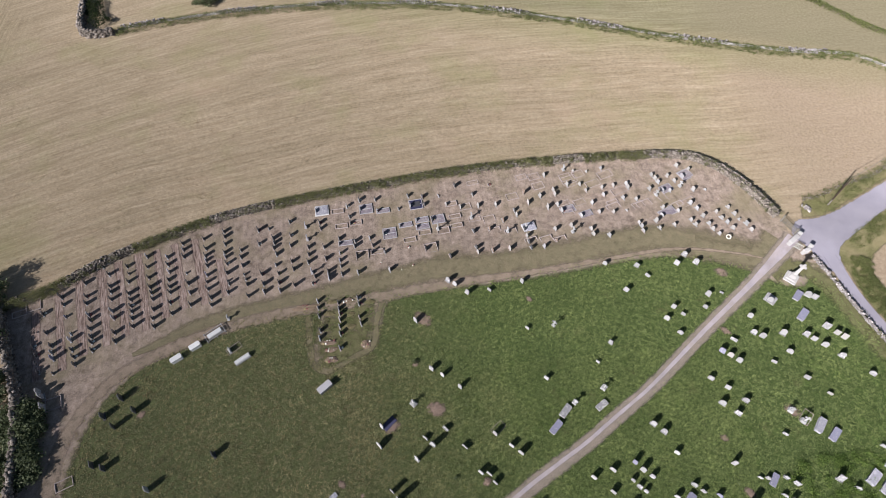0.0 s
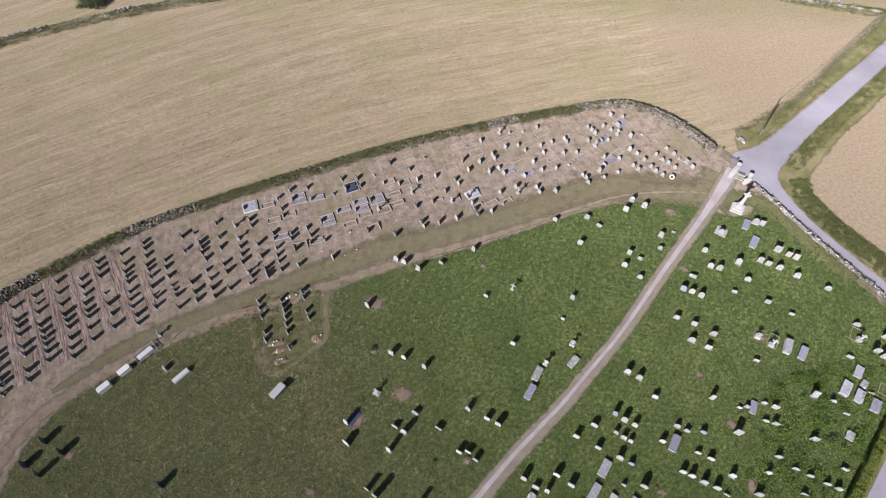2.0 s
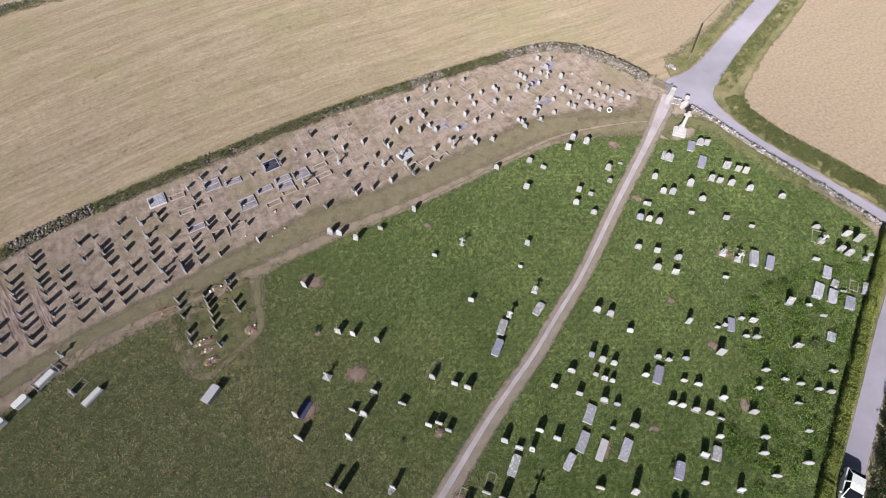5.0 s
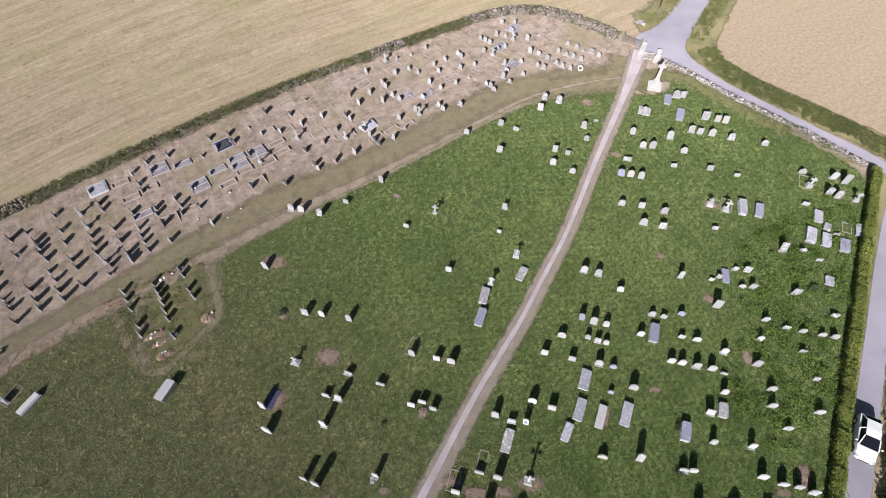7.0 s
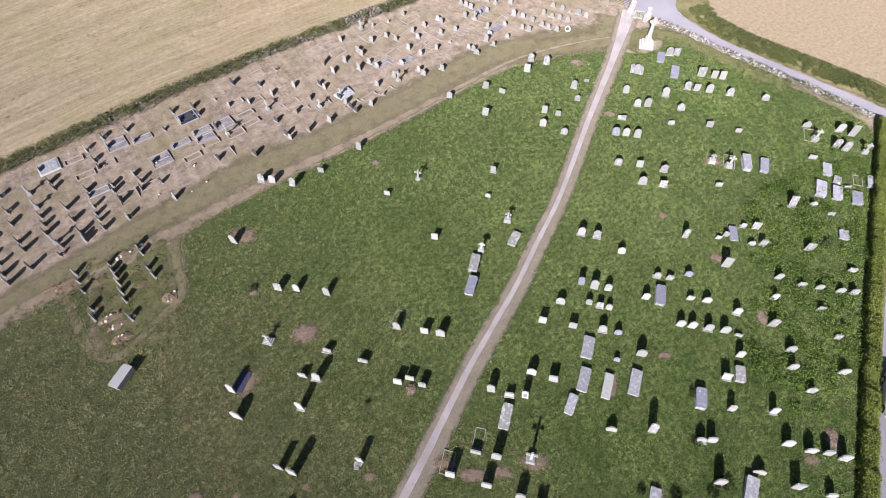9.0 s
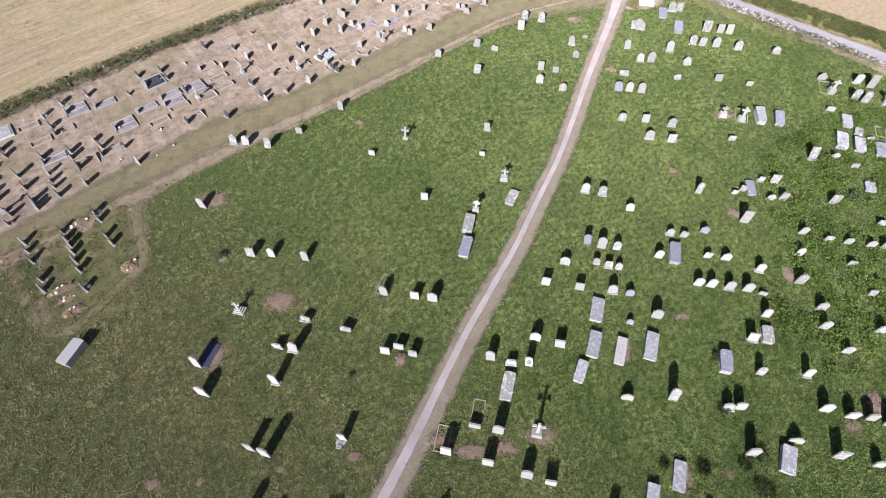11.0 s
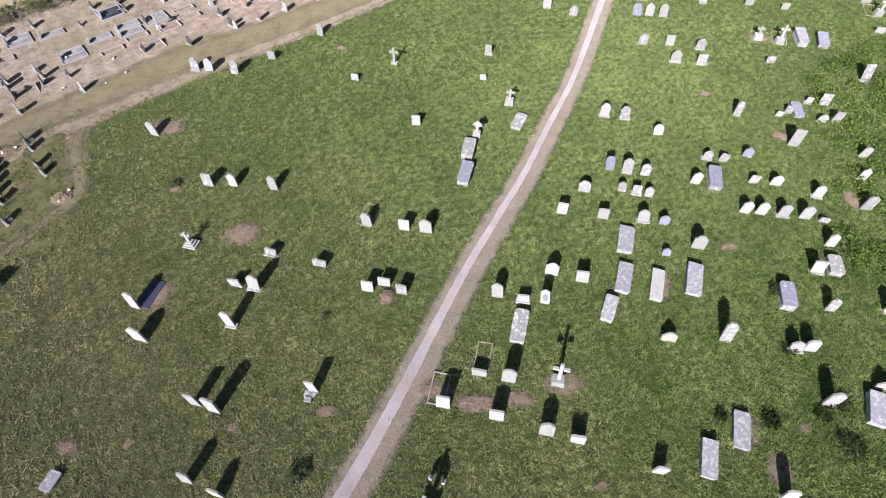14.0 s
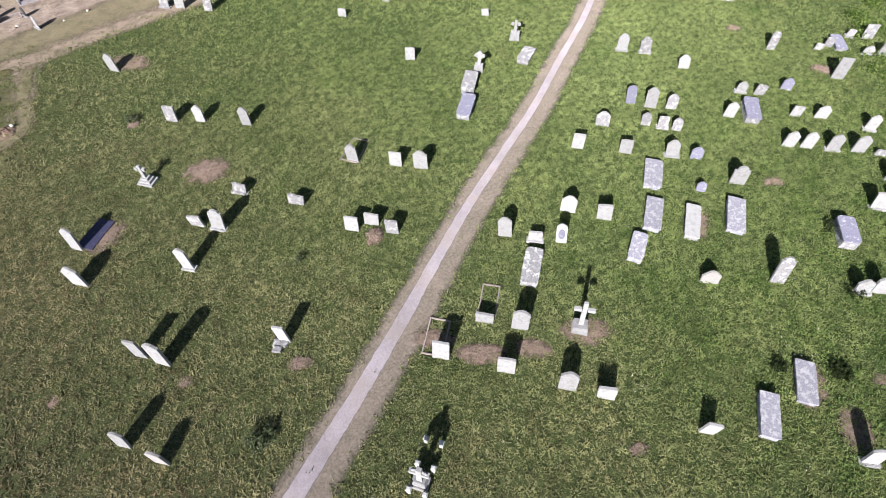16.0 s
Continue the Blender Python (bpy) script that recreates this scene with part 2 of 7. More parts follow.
def dry_mat():
    """Parched mown turf: pinkish straw, worn brown spots, olive patches and faint mowing lines."""
    m, nt, b = shader("dry_mown_lawn", 0.95)
    at = place_of(nt)
    f = noise_node(nt, at, 6.0, 8, 0.8)
    col = ramp(nt, f, [(0.3, (0.195, 0.148, 0.122)), (0.5, (0.352, 0.277, 0.236)), (0.72, (0.5, 0.407, 0.355))])
    p = noise_node(nt, at, 0.9, 6, 0.75)
    col = blend(nt, 1.0, col, ramp(nt, p, [(0.34, (0.55, 0.53, 0.51)), (0.5, (0.97, 0.97, 0.97)), (0.66, (1.28, 1.28, 1.28))]), "MULTIPLY")
    lines = add(nt, "ShaderNodeMapping", Scale=(1.5, 0.12, 1.0), Rotation=(0, 0, radians(-10)))
    nt.links.new(at, lines.inputs["Vector"])
    col = blend(nt, 1.0, col, ramp(nt, noise_node(nt, lines.outputs[0], 1.0, 7, 0.7), [(0.38, (0.87, 0.87, 0.87)), (0.5, (1.0, 1.0, 1.0)), (0.62, (1.13, 1.13, 1.13))]), "MULTIPLY")
    w = noise_node(nt, at, 0.14, 5, 0.65)
    col = blend(nt, ramp(nt, w, [(0.46, (0, 0, 0)), (0.66, (0.6, 0.6, 0.6))]), col, (0.25, 0.215, 0.125))
    spots = noise_node(nt, at, 0.5, 5, 0.7)
    col = blend(nt, ramp(nt, spots, [(0.6, (0, 0, 0)), (0.72, (0.55, 0.55, 0.55))]), col, (0.22, 0.15, 0.11))
    nt.links.new(col, b.inputs["Base Color"])
    bump(nt, b, f, 0.7, 0.06)
    return m


def furrow_mat():
    """Raked brown earth with fine furrows that run along the rows of graves."""
    m, nt, b = shader("raked_grave_row_earth", 0.95)
    at = place_of(nt)
    turned = nt.nodes.new("ShaderNodeMapping")
    turned.vector_type = "TEXTURE"
    turned.inputs["Rotation"].default_value = (0, 0, radians(16.4))
    turned.inputs["Scale"].default_value = (0.17, 1.6, 1.0)
    nt.links.new(at, turned.inputs["Vector"])
    furrow = noise_node(nt, turned.outputs[0], 1.0, 4, 0.6)
    col = ramp(nt, furrow, [(0.32, (0.15, 0.1, 0.085)), (0.48, (0.34, 0.25, 0.22)), (0.66, (0.52, 0.41, 0.375))])
    col = blend(nt, 1.0, col, ramp(nt, noise_node(nt, at, 5.0, 7, 0.8), [(0.3, (0.66, 0.66, 0.66)), (0.7, (1.24, 1.24, 1.24))]), "MULTIPLY")
    nt.links.new(col, b.inputs["Base Color"])
    bump(nt, b, furrow, 1.0, 0.12)
    broken_edge(nt, b, at, 0.3, 0.45, 1.4, 0.9)
    return m


HAY = hay_mat()
DRY = dry_mat()
MOWN = worn_mat("olive_mown_grass", (0.13, 0.113, 0.067), (0.235, 0.203, 0.133), (0.35, 0.293, 0.207), 0.8, 0.7, 1.9, 0.7)
WEEDY = worn_mat("thin_weedy_grass", (0.078, 0.08, 0.036), (0.165, 0.16, 0.08), (0.3, 0.265, 0.155), 0.62, 0.35, 2.4, 0.8)
VERGE = ground_mat("green_verge_grass", (0.075, 0.08, 0.03), (0.17, 0.165, 0.074), (0.3, 0.27, 0.14), s_fine=6, s_mid=0.9, s_wide=0.2, tint=(0.34, 0.28, 0.17), tint_amount=0.85, depth=0.12, edge=(0.2, 0.5, 1.2, 0.7))
LAWN = lawn_mat()
ROW_EARTH = furrow_mat()
TRACK = worn_mat("worn_earth_track", (0.19, 0.147, 0.115), (0.325, 0.255, 0.206), (0.45, 0.365, 0.3), 0.68, 0.5, 2.2, 0.8)
PATH_EDGE = worn_mat("trodden_path_edge", (0.165, 0.135, 0.111), (0.3, 0.25, 0.214), (0.43, 0.368, 0.325), 0.32, 0.3, 1.6, 1.2)
GRAVEL = ground_mat("pale_path_gravel", (0.4, 0.348, 0.38), (0.5, 0.442, 0.485), (0.6, 0.535, 0.585), s_fine=12, s_mid=0.25, s_wide=0.8, tint=(0.4, 0.33, 0.29), tint_amount=0.5, depth=0.02, edge=(0.12, 0.5, 0.9, 1.6))
ASPHALT = ground_mat("worn_pale_asphalt", (0.31, 0.29, 0.35), (0.35, 0.328, 0.395), (0.395, 0.37, 0.44), s_fine=11, s_mid=0.06, s_wide=0.3, tint=(0.37, 0.345, 0.385), tint_amount=0.25, depth=0.01, strength=0.15, edge=(0.16, 0.45, 0.45, 1.6))
BARE = worn_mat("dry_cut_grass_heap", (0.15, 0.106, 0.083), (0.325, 0.238, 0.2), (0.51, 0.395, 0.345), 0.58, 0.36, 2.7, 2.2, 14.0)
RUBBLE = stone_mat("lichened_rubble_stone", (0.29, 0.255, 0.225), (0.12, 0.105, 0.09), (0.47, 0.435, 0.4), patch=(0.55, 0.53, 0.52), patch_amount=0.5, single=True)
BLADES = leaf_mat("meadow_grass_blades", (0.256, 0.316, 0.124), (0.318, 0.387, 0.161), (0.365, 0.434, 0.194), sided=True)
WEEDS = leaf_mat("broad_weed_leaves", (0.105, 0.178, 0.048), (0.178, 0.278, 0.082), (0.262, 0.372, 0.125), sided=True)
TALL_WEEDS = leaf_mat("rank_weed_leaves", (0.06, 0.1, 0.022), (0.17, 0.265, 0.065), (0.38, 0.49, 0.16))
TREE_LEAVES = leaf_mat("greyish_tree_leaves", (0.057, 0.078, 0.04), (0.144, 0.178, 0.098), (0.299, 0.333, 0.218))
LOW_LEAVES = leaf_mat("brownish_bramble_leaves", (0.08, 0.093, 0.042), (0.205, 0.22, 0.1), (0.375, 0.36, 0.205))
VERGE_LEAVES = leaf_mat("rank_verge_grass", (0.085, 0.112, 0.04), (0.185, 0.215, 0.085), (0.36, 0.355, 0.18))
SETTLED = ground_mat("thin_grass_over_earth", (0.1, 0.085, 0.045), (0.2, 0.165, 0.095), (0.32, 0.26, 0.165), s_fine=10, s_mid=2.0, s_wide=0.9, tint=(0.14, 0.16, 0.06), tint_amount=0.6)
FRESH_EARTH = ground_mat("fresh_grave_earth", (0.17, 0.115, 0.09), (0.27, 0.19, 0.155), (0.4, 0.3, 0.25), s_fine=14, s_mid=2.5, s_wide=0.8, tint=(0.3, 0.24, 0.15), tint_amount=0.6)
LEAVES = leaf_mat("bramble_leaves", (0.108, 0.144, 0.034), (0.252, 0.3, 0.084), (0.456, 0.48, 0.156))
DARK_LEAVES = leaf_mat("dark_tree_leaves", (0.016, 0.026, 0.01), (0.035, 0.055, 0.018), (0.08, 0.1, 0.04))
PARCHED = leaf_mat("parched_turf_blades", (0.209, 0.165, 0.11), (0.385, 0.299, 0.244), (0.561, 0.446, 0.385))
STRAW = leaf_mat("straw_stubble", (0.22, 0.167, 0.105), (0.407, 0.319, 0.215), (0.572, 0.468, 0.341))


# ---- mesh helpers ----
def quick_mesh(name, verts, faces, material):
    """A mesh from arrays of corners and of equal faces."""
    verts, faces = np.asarray(verts, np.float32), np.asarray(faces, np.int32)
    me = bpy.data.meshes.new(name)
    n = faces.shape[1]
    me.vertices.add(len(verts))
    me.vertices.foreach_set("co", verts.ravel())
    me.loops.add(faces.size)
    me.loops.foreach_set("vertex_index", faces.ravel())
    me.polygons.add(len(faces))
    me.polygons.foreach_set("loop_start", np.arange(0, faces.size, n, dtype=np.int32))
    me.update(calc_edges=True)
    me.materials.append(material)
    return me


def thing(name, me, label, category, group="", kind=""):
    return tagged(new(name, me), label, category, group, kind)


def part(name, bm, material, parent, label=""):
    me = bpy.data.meshes.new(name)
    bm.to_mesh(me)
    bm.free()
    me.materials.append(material)
    ob = new(name, me)
    ob.parent = parent
    return tagged(ob, label)


def along(points, step):
    """Points every step metres on a smooth line through the given ones."""
    p = np.array(points, float)
    p = np.vstack([2 * p[0] - p[1], p, 2 * p[-1] - p[-2]])
    out = []
    for a, b, c, d in zip(p, p[1:], p[2:], p[3:]):
        n = max(1, int(np.linalg.norm(c - b) / step))
        for t in np.arange(n) / n:
            out.append(0.5 * (2 * b + (c - a) * t + (2 * a - 5 * b + 4 * c - d) * t * t + (3 * b - a - 3 * c + d) * t**3))
    return np.array(out + [p[-2]])


def sides(line):
    t = np.gradient(line, axis=0)
    t /= np.linalg.norm(t, axis=1)[:, None]
    return t, np.stack([-t[:, 1], t[:, 0]], 1)


def fall(x, y):
    """How far the ground drops below the old graveyard, fitted to the camera's view: lower in the newer yard beyond the
    track, back up in the hay field.
    """
    line = np.array(sorted([(-60.0, 8.0), (-44.3, 16.0), (-41.6, 24.6), (-36.6, 28.7), (-27.7, 32.2), (-18.8, 33.9), (-8.0, 34.9), (4.8, 36.4), (17.1, 37.1), (29.8, 38.4), (38.4, 38.9), (46.3, 37.4), (56.0, 36.5), (70.0, 42.0)]))
    past = np.asarray(y, float) - np.interp(x, line[:, 0], line[:, 1])
    deep = np.interp(x, (-58.0, -48.0, -36.0, -20.0, 2.0, 9.0, 26.0, 40.0, 54.0, 62.0), (0.0, 0.1, 0.55, 1.0, 1.2, 1.6, 1.5, 1.0, 0.3, 0.0))
    down, up = np.clip((past - 1.0) / 11.0, 0.0, 1.0), np.clip((past - 24.0) / 26.0, 0.0, 1.0)
    return -deep * (down * down * (3 - 2 * down)) * (1 - up * up * (3 - 2 * up))


def ribbon(name, points, width, z, material, label, category, ragged=0.0, seed=1, widths=None, step=0.4, edge=9.0):
    """A strip of ground on a line, with ragged edges."""
    rng = np.random.default_rng(seed)
    line = along(points, step)
    t, n = sides(line)
    half = np.full(len(line), width / 2) if widths is None else np.interp(np.linspace(0, 1, len(line)), np.linspace(0, 1, len(widths)), widths) / 2
    a, b = (np.convolve(rng.normal(0, ragged * 1.6, len(line) + 2), [0.3, 0.4, 0.3], "valid") for _ in range(2))
    rim = np.minimum(edge, half * 0.65)
    cols = [line - n * (half + a)[:, None], line - n * (half - rim)[:, None], line + n * (half - rim)[:, None], line + n * (half + b)[:, None]]
    stops = np.linspace(0, 3, 13)
    cols = [cols[int(u)] + (cols[min(int(u) + 1, 3)] - cols[int(u)]) * (u - int(u)) for u in stops]
    v = np.concatenate([np.c_[c, np.full(len(line), z)] for c in cols])
    m = len(line)
    f = [[k * m + i, k * m + i + 1, (k + 1) * m + i + 1, (k + 1) * m + i] for k in range(12) for i in range(m - 1)]
    f = [q[::-1] for q in f]
    me = quick_mesh(name, v, f, material)
    across = np.repeat(np.interp(stops, (0, 1, 2, 3), (0.0, 1.0, 1.0, 0.0)), m).astype(np.float32)
    me.attributes.new("across", "FLOAT", "POINT").data.foreach_set("value", across)
    return thing(name, me, label, category, kind="structure")


def sheet(name, outline, z, material, label, category, rim=0.8, step=0.5, box=None):
    """A flat piece of ground inside an outline; across runs from 0 outside its border to 1 inside."""
    line = along([*outline, outline[0]], 0.5)[:-1]
    (x0, y0), (x1, y1) = line.min(0) - rim, line.max(0) + rim
    nx, ny = int((x1 - x0) / step) + 1, int((y1 - y0) / step) + 1
    gx, gy = np.meshgrid(np.linspace(x0, x1, nx), np.linspace(y0, y1, ny))
    xy = np.c_[gx.ravel(), gy.ravel()]
    within, away = np.empty(len(xy), bool), np.empty(len(xy))
    for k in range(0, len(xy), 4000):
        q = xy[k : k + 4000]
        within[k : k + 4000] = inside(q, line)
        away[k : k + 4000] = np.sqrt(((q[:, None, 0] - line[:, 0]) ** 2 + (q[:, None, 1] - line[:, 1]) ** 2).min(1))
    across = np.clip(0.5 + np.where(within, away, -away) / (2 * rim), 0, 1)
    f = np.array([[r * nx + c, r * nx + c + 1, (r + 1) * nx + c + 1, (r + 1) * nx + c] for r in range(ny - 1) for c in range(nx - 1)])
    f = f[(across[f] > 0).any(1)]
    used, f = np.unique(f, return_inverse=True)
    me = quick_mesh(name, np.c_[xy[used], np.full(len(used), z)], f.reshape(-1, 4), material)
    me.attributes.new("across", "FLOAT", "POINT").data.foreach_set("value", across[used].astype(np.float32))
    return thing(name, me, label, category, kind="structure")


def inside(xy, outline):
    """Which of the points lie inside an outline."""
    o = np.array(outline, float)
    a, b = o, np.roll(o, -1, 0)
    x, y = xy[:, 0, None], xy[:, 1, None]
    cross = (a[:, 1] > y) != (b[:, 1] > y)
    at = a[:, 0] + (y - a[:, 1]) / np.where(b[:, 1] == a[:, 1], 1e-9, b[:, 1] - a[:, 1]) * (b[:, 0] - a[:, 0])
    return (cross & (x < at)).sum(1) % 2 == 1


def swell(xy, wave, seed):
    """A smooth uneven field over the ground, about -1 to 1: sines of mixed direction and length."""
    r = np.random.default_rng(seed)
    out = np.zeros(len(xy))
    for _ in range(14):
        a, k = r.uniform(0, 2 * np.pi), 2 * np.pi / (wave * r.uniform(0.6, 1.8))
        out += np.sin(k * (xy[:, 0] * np.cos(a) + xy[:, 1] * np.sin(a)) + r.uniform(0, 6.28))
    return out / 3.8


def blades(centres, size, spread, rng, lean=0.6, per=3, wave=0.7, broad=1.0, rise=0.6):
    """Grass: three-cornered blades, taller and shorter in tussocks, combed this way and that."""
    h0 = size * np.clip(0.9 + rise * swell(centres[:, :2], wave, 5) + 0.3 * swell(centres[:, :2], wave * 3.3, 6), 0.25, 2.2)
    comb = np.stack([swell(centres[:, :2], wave * 2.0, k) for k in (7, 8)], 1) * 0.35
    c, h, comb = np.repeat(centres, per, 0), np.repeat(h0, per), np.repeat(comb, per, 0)
    n = len(c)
    c = c + np.c_[rng.normal(0, spread, (n, 2)), np.zeros(n)]
    az, h = rng.uniform(0, 2 * np.pi, n), h * rng.uniform(0.6, 1.4, n)
    w = size * broad * rng.uniform(0.13, 0.24, n)
    side = np.c_[np.cos(az), np.sin(az), np.zeros(n)] * w[:, None]
    tip = c + np.c_[(comb + rng.normal(0, lean, (n, 2))) * h[:, None], h]
    v = np.stack([c - side, c + side, tip], 1).reshape(-1, 3)
    return v, np.arange(3 * n).reshape(-1, 3)


def leaves(centres, size, rng, up=0.5, flat=1.0):
    """Small four-cornered leaves at the centres, turned every way."""
    n = len(centres)
    a = rng.normal(0, 1, (n, 3))
    a[:, 2] *= flat
    a /= np.linalg.norm(a, axis=1)[:, None]
    b = rng.normal(0, 1, (n, 3))
    b[:, 2] *= 1 - up
    b -= a * (a * b).sum(1)[:, None]
    b /= np.linalg.norm(b, axis=1)[:, None]
    s = size * rng.uniform(0.6, 1.5, n)[:, None]
    v = np.stack([centres - a * s, centres - b * s * 0.5, centres + a * s, centres + b * s * 0.5], 1).reshape(-1, 3)
    return v, np.arange(4 * n).reshape(-1, 4)


def rubble(centres, size, rng):
    """Rough blocks at the centres, each with its own size, turn and crooked corners."""
    n = len(centres)
    box = np.array([(x, y, z) for x in (-1, 1) for y in (-1, 1) for z in (-1, 1)], float) / 2
    s = size * rng.uniform(0.55, 1.35, (n, 1, 3)) * np.array([1.2, 1.0, 0.7])
    v = (box[None] + rng.uniform(-0.14, 0.14, (n, 8, 3))) * s
    az, tilt = rng.uniform(0, np.pi, n), rng.normal(0, 0.22, n)
    ca, sa, ct, st = np.cos(az), np.sin(az), np.cos(tilt), np.sin(tilt)
    x, y, z = v[..., 0], v[..., 1], v[..., 2]
    y, z = y * ct[:, None] - z * st[:, None], y * st[:, None] + z * ct[:, None]
    x, y = x * ca[:, None] - y * sa[:, None], x * sa[:, None] + y * ca[:, None]
    v = np.stack([x, y, z], -1) + centres[:, None]
    quads = np.array([(0, 1, 3, 2), (4, 6, 7, 5), (0, 4, 5, 1), (2, 3, 7, 6), (0, 2, 6, 4), (1, 5, 7, 3)])
    f = quads[None] + 8 * np.arange(n)[:, None, None]
    return v.reshape(-1, 3), f.reshape(-1, 4)


# ---- the ground and its parts ----
# lines of the plan
TOP_WALL = [(-57.2, 38.4), (-50.8, 41.0), (-44.0, 45.2), (-36.7, 48.8), (-28.7, 51.6), (-20.2, 53.6), (-11.4, 55.1), (-2.3, 56.3), (7.1, 57.7), (16.6, 58.3), (26.1, 58.4), (35.7, 58.0), (44.1, 57.1), (48.8, 54.8), (51.9, 51.0), (53.9, 46.9), (55.1, 43.1)]
LOW_WALL = [(57.3, 35.8), (58.3, 32.5), (59.2, 28.6), (60.3, 24.6), (61.7, 20.2), (62.9, 16.4), (63.8, 12.6), (64.6, 9.6)]
HEDGE = [(64.4, 9.0), (61.0, 6.8), (52.0, 1.3), (43.3, -4.1), (36.3, -8.5), (29.1, -13.2), (17.3, -20.9)]
LEFT_WALL = [(-57.6, 39.0), (-54.3, 32.2), (-52.7, 29.1), (-51.1, 25.9), (-48.9, 19.0), (-46.2, 4.0), (-43.0, -14.0)]
WALK_PATH = [(56.2, 39.2), (53.2, 36.9), (46.9, 32.3), (38.1, 26.2), (28.6, 19.4), (23.2, 16.1), (19.0, 13.5), (15.3, 11.5), (10.5, 8.9), (5.1, 5.6), (1.2, 3.3), (-1.9, 1.6), (-9.0, -2.6), (-20.0, -10.0)]
TRACK_LINE = [(51.0, 35.8), (46.3, 37.4), (38.4, 38.9), (29.8, 38.4), (17.1, 37.1), (4.8, 36.4), (-8.0, 34.9), (-18.8, 33.9), (-27.7, 32.2), (-36.6, 28.7), (-41.6, 24.6), (-44.2, 18.6), (-44.0, 13.0), (-43.0, 2.0)]
LAWN_EDGE = [(48.2, 33.2), (47.3, 34.4), (43.5, 36.0), (36.3, 37.7), (27.8, 37.3), (17.7, 36.2), (6.3, 35.6), (-3.3, 35.0), (-5.0, 32.2), (-6.6, 27.5), (-12.5, 25.3), (-14.6, 26.7), (-14.4, 29.0), (-14.2, 33.4), (-23.3, 33.0), (-27.7, 31.4), (-35.9, 28.0), (-40.3, 23.6), (-42.2, 18.2), (-42.4, 13.0), (-41.5, 2.0), (-39.0, -14.0)]
LAWN_OUTLINE = [*LAWN_EDGE, (-20.0, -24.0), (18.0, -22.0), *reversed(HEDGE[1:-1]), (63.0, 9.5), (62.6, 13.0), (60.8, 19.0), (59.0, 25.0), (57.2, 30.6), (55.6, 32.4), (54.0, 31.2), (51.6, 31.4), (49.6, 32.6)]
YARD_OUTLINE = [*TOP_WALL, (56.0, 38.4), *LOW_WALL, *HEDGE, (-20.0, -26.0), *reversed(LEFT_WALL[1:])]

gx, gy = np.meshgrid(np.r_[-2500.0, -1200.0, -500.0, -200.0, np.arange(-100.0, 101.0, 1.0), 200.0, 500.0, 1200.0, 2500.0], np.r_[-2500.0, -1200.0, -500.0, -150.0, np.arange(-60.0, 131.0, 0.75), 250.0, 500.0, 1200.0, 2500.0])
nx = gx.shape[1]
cells = [[r * nx + c, r * nx + c + 1, (r + 1) * nx + c + 1, (r + 1) * nx + c] for r in range(gx.shape[0] - 1) for c in range(nx - 1)]
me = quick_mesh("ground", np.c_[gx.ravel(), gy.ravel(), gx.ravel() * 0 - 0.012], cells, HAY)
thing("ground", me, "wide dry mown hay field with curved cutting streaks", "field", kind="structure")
sheet("ground_graveyard", YARD_OUTLINE, 0.006, DRY, "dry mown pale grass between the rows of graves", "grass", 0.3, 0.5)
sheet("ground_lawn", LAWN_OUTLINE, 0.012, LAWN, "rough uncut green grass of the old graveyard", "grass", 0.9)
ribbon("mown_band", [(-38.0, 29.8), (-28.0, 33.8), (-18.0, 35.6), (-8.0, 37.2), (3.2, 39.1), (9.0, 38.9), (16.0, 39.3), (23.5, 40.0), (31.5, 41.2), (36.5, 41.0), (45.5, 38.4), (50.0, 35.8)], 5.2, 0.014, MOWN, "greener mown band between the graves and the track", "grass", 0.1, 8, widths=[1.0, 3.4, 3.6, 4.2, 5.6, 5.8, 6.0, 6.2, 6.4, 6.6, 7.0, 7.0])
ribbon("plot_grass", [(-9.4, 35.0), (-9.8, 30.0), (-10.6, 24.8)], 11.0, 0.016, WEEDY, "thin weedy grass between the newest graves", "grass", 0.1, 9)
ribbon("gate_grass", [(50.2, 33.4), (53.6, 34.4), (56.6, 32.6), (58.2, 28.4), (59.8, 22.6), (61.0, 18.0)], 4.2, 0.016, WEEDY, "thin worn grass by the monument and wall", "grass", 0.1, 10)
ribbon("gate_grass", [(41.0, 38.9), (45.5, 37.4), (49.5, 36.4), (53.6, 39.4)], 5.6, 0.017, MOWN, "thin worn grass beside the gate", "grass", 0.1, 11)
for at, y0, y1 in ((-52.6, 27.5, 37.5), (-49.5, 28.6, 40.1), (-46.7, 30.5, 42.1), (-43.6, 31.6, 44.0), (-41.1, 32.8, 44.8), (-38.3, 33.3, 45.9), (-35.6, 34.9, 46.5), (-32.9, 36.1, 47.3), (-30.0, 36.5, 47.9), (-27.0, 37.6, 44.2)):
    line = [(at - 0.295 * (y - 38), y) for y in np.linspace(y0, y1, 6)]
    ribbon("grave_row_earth", line, 1.5, 0.016, ROW_EARTH, "raked brown earth between two rows of graves", "earth", 0.1, int(40 - at))
ribbon("mown_loop", [(-4.6, 36.0), (-5.6, 33.0), (-6.1, 31.1), (-6.3, 28.9), (-7.2, 27.6), (-9.1, 26.8), (-11.0, 25.7), (-12.6, 25.2), (-14.1, 26.0), (-14.8, 27.8), (-15.0, 30.2), (-15.2, 33.2)], 1.3, 0.018, MOWN, "narrow trodden strip round the newest graves", "grass", 0.08, 12)
ribbon("track", TRACK_LINE, 2.5, 0.02, TRACK, "worn earth track along the edge of the grass", "track", 0.04, 3, widths=[0.5, 0.7, 1.0, 1.5, 2.2, 2.5, 2.5, 2.5, 2.5, 2.5, 2.5])
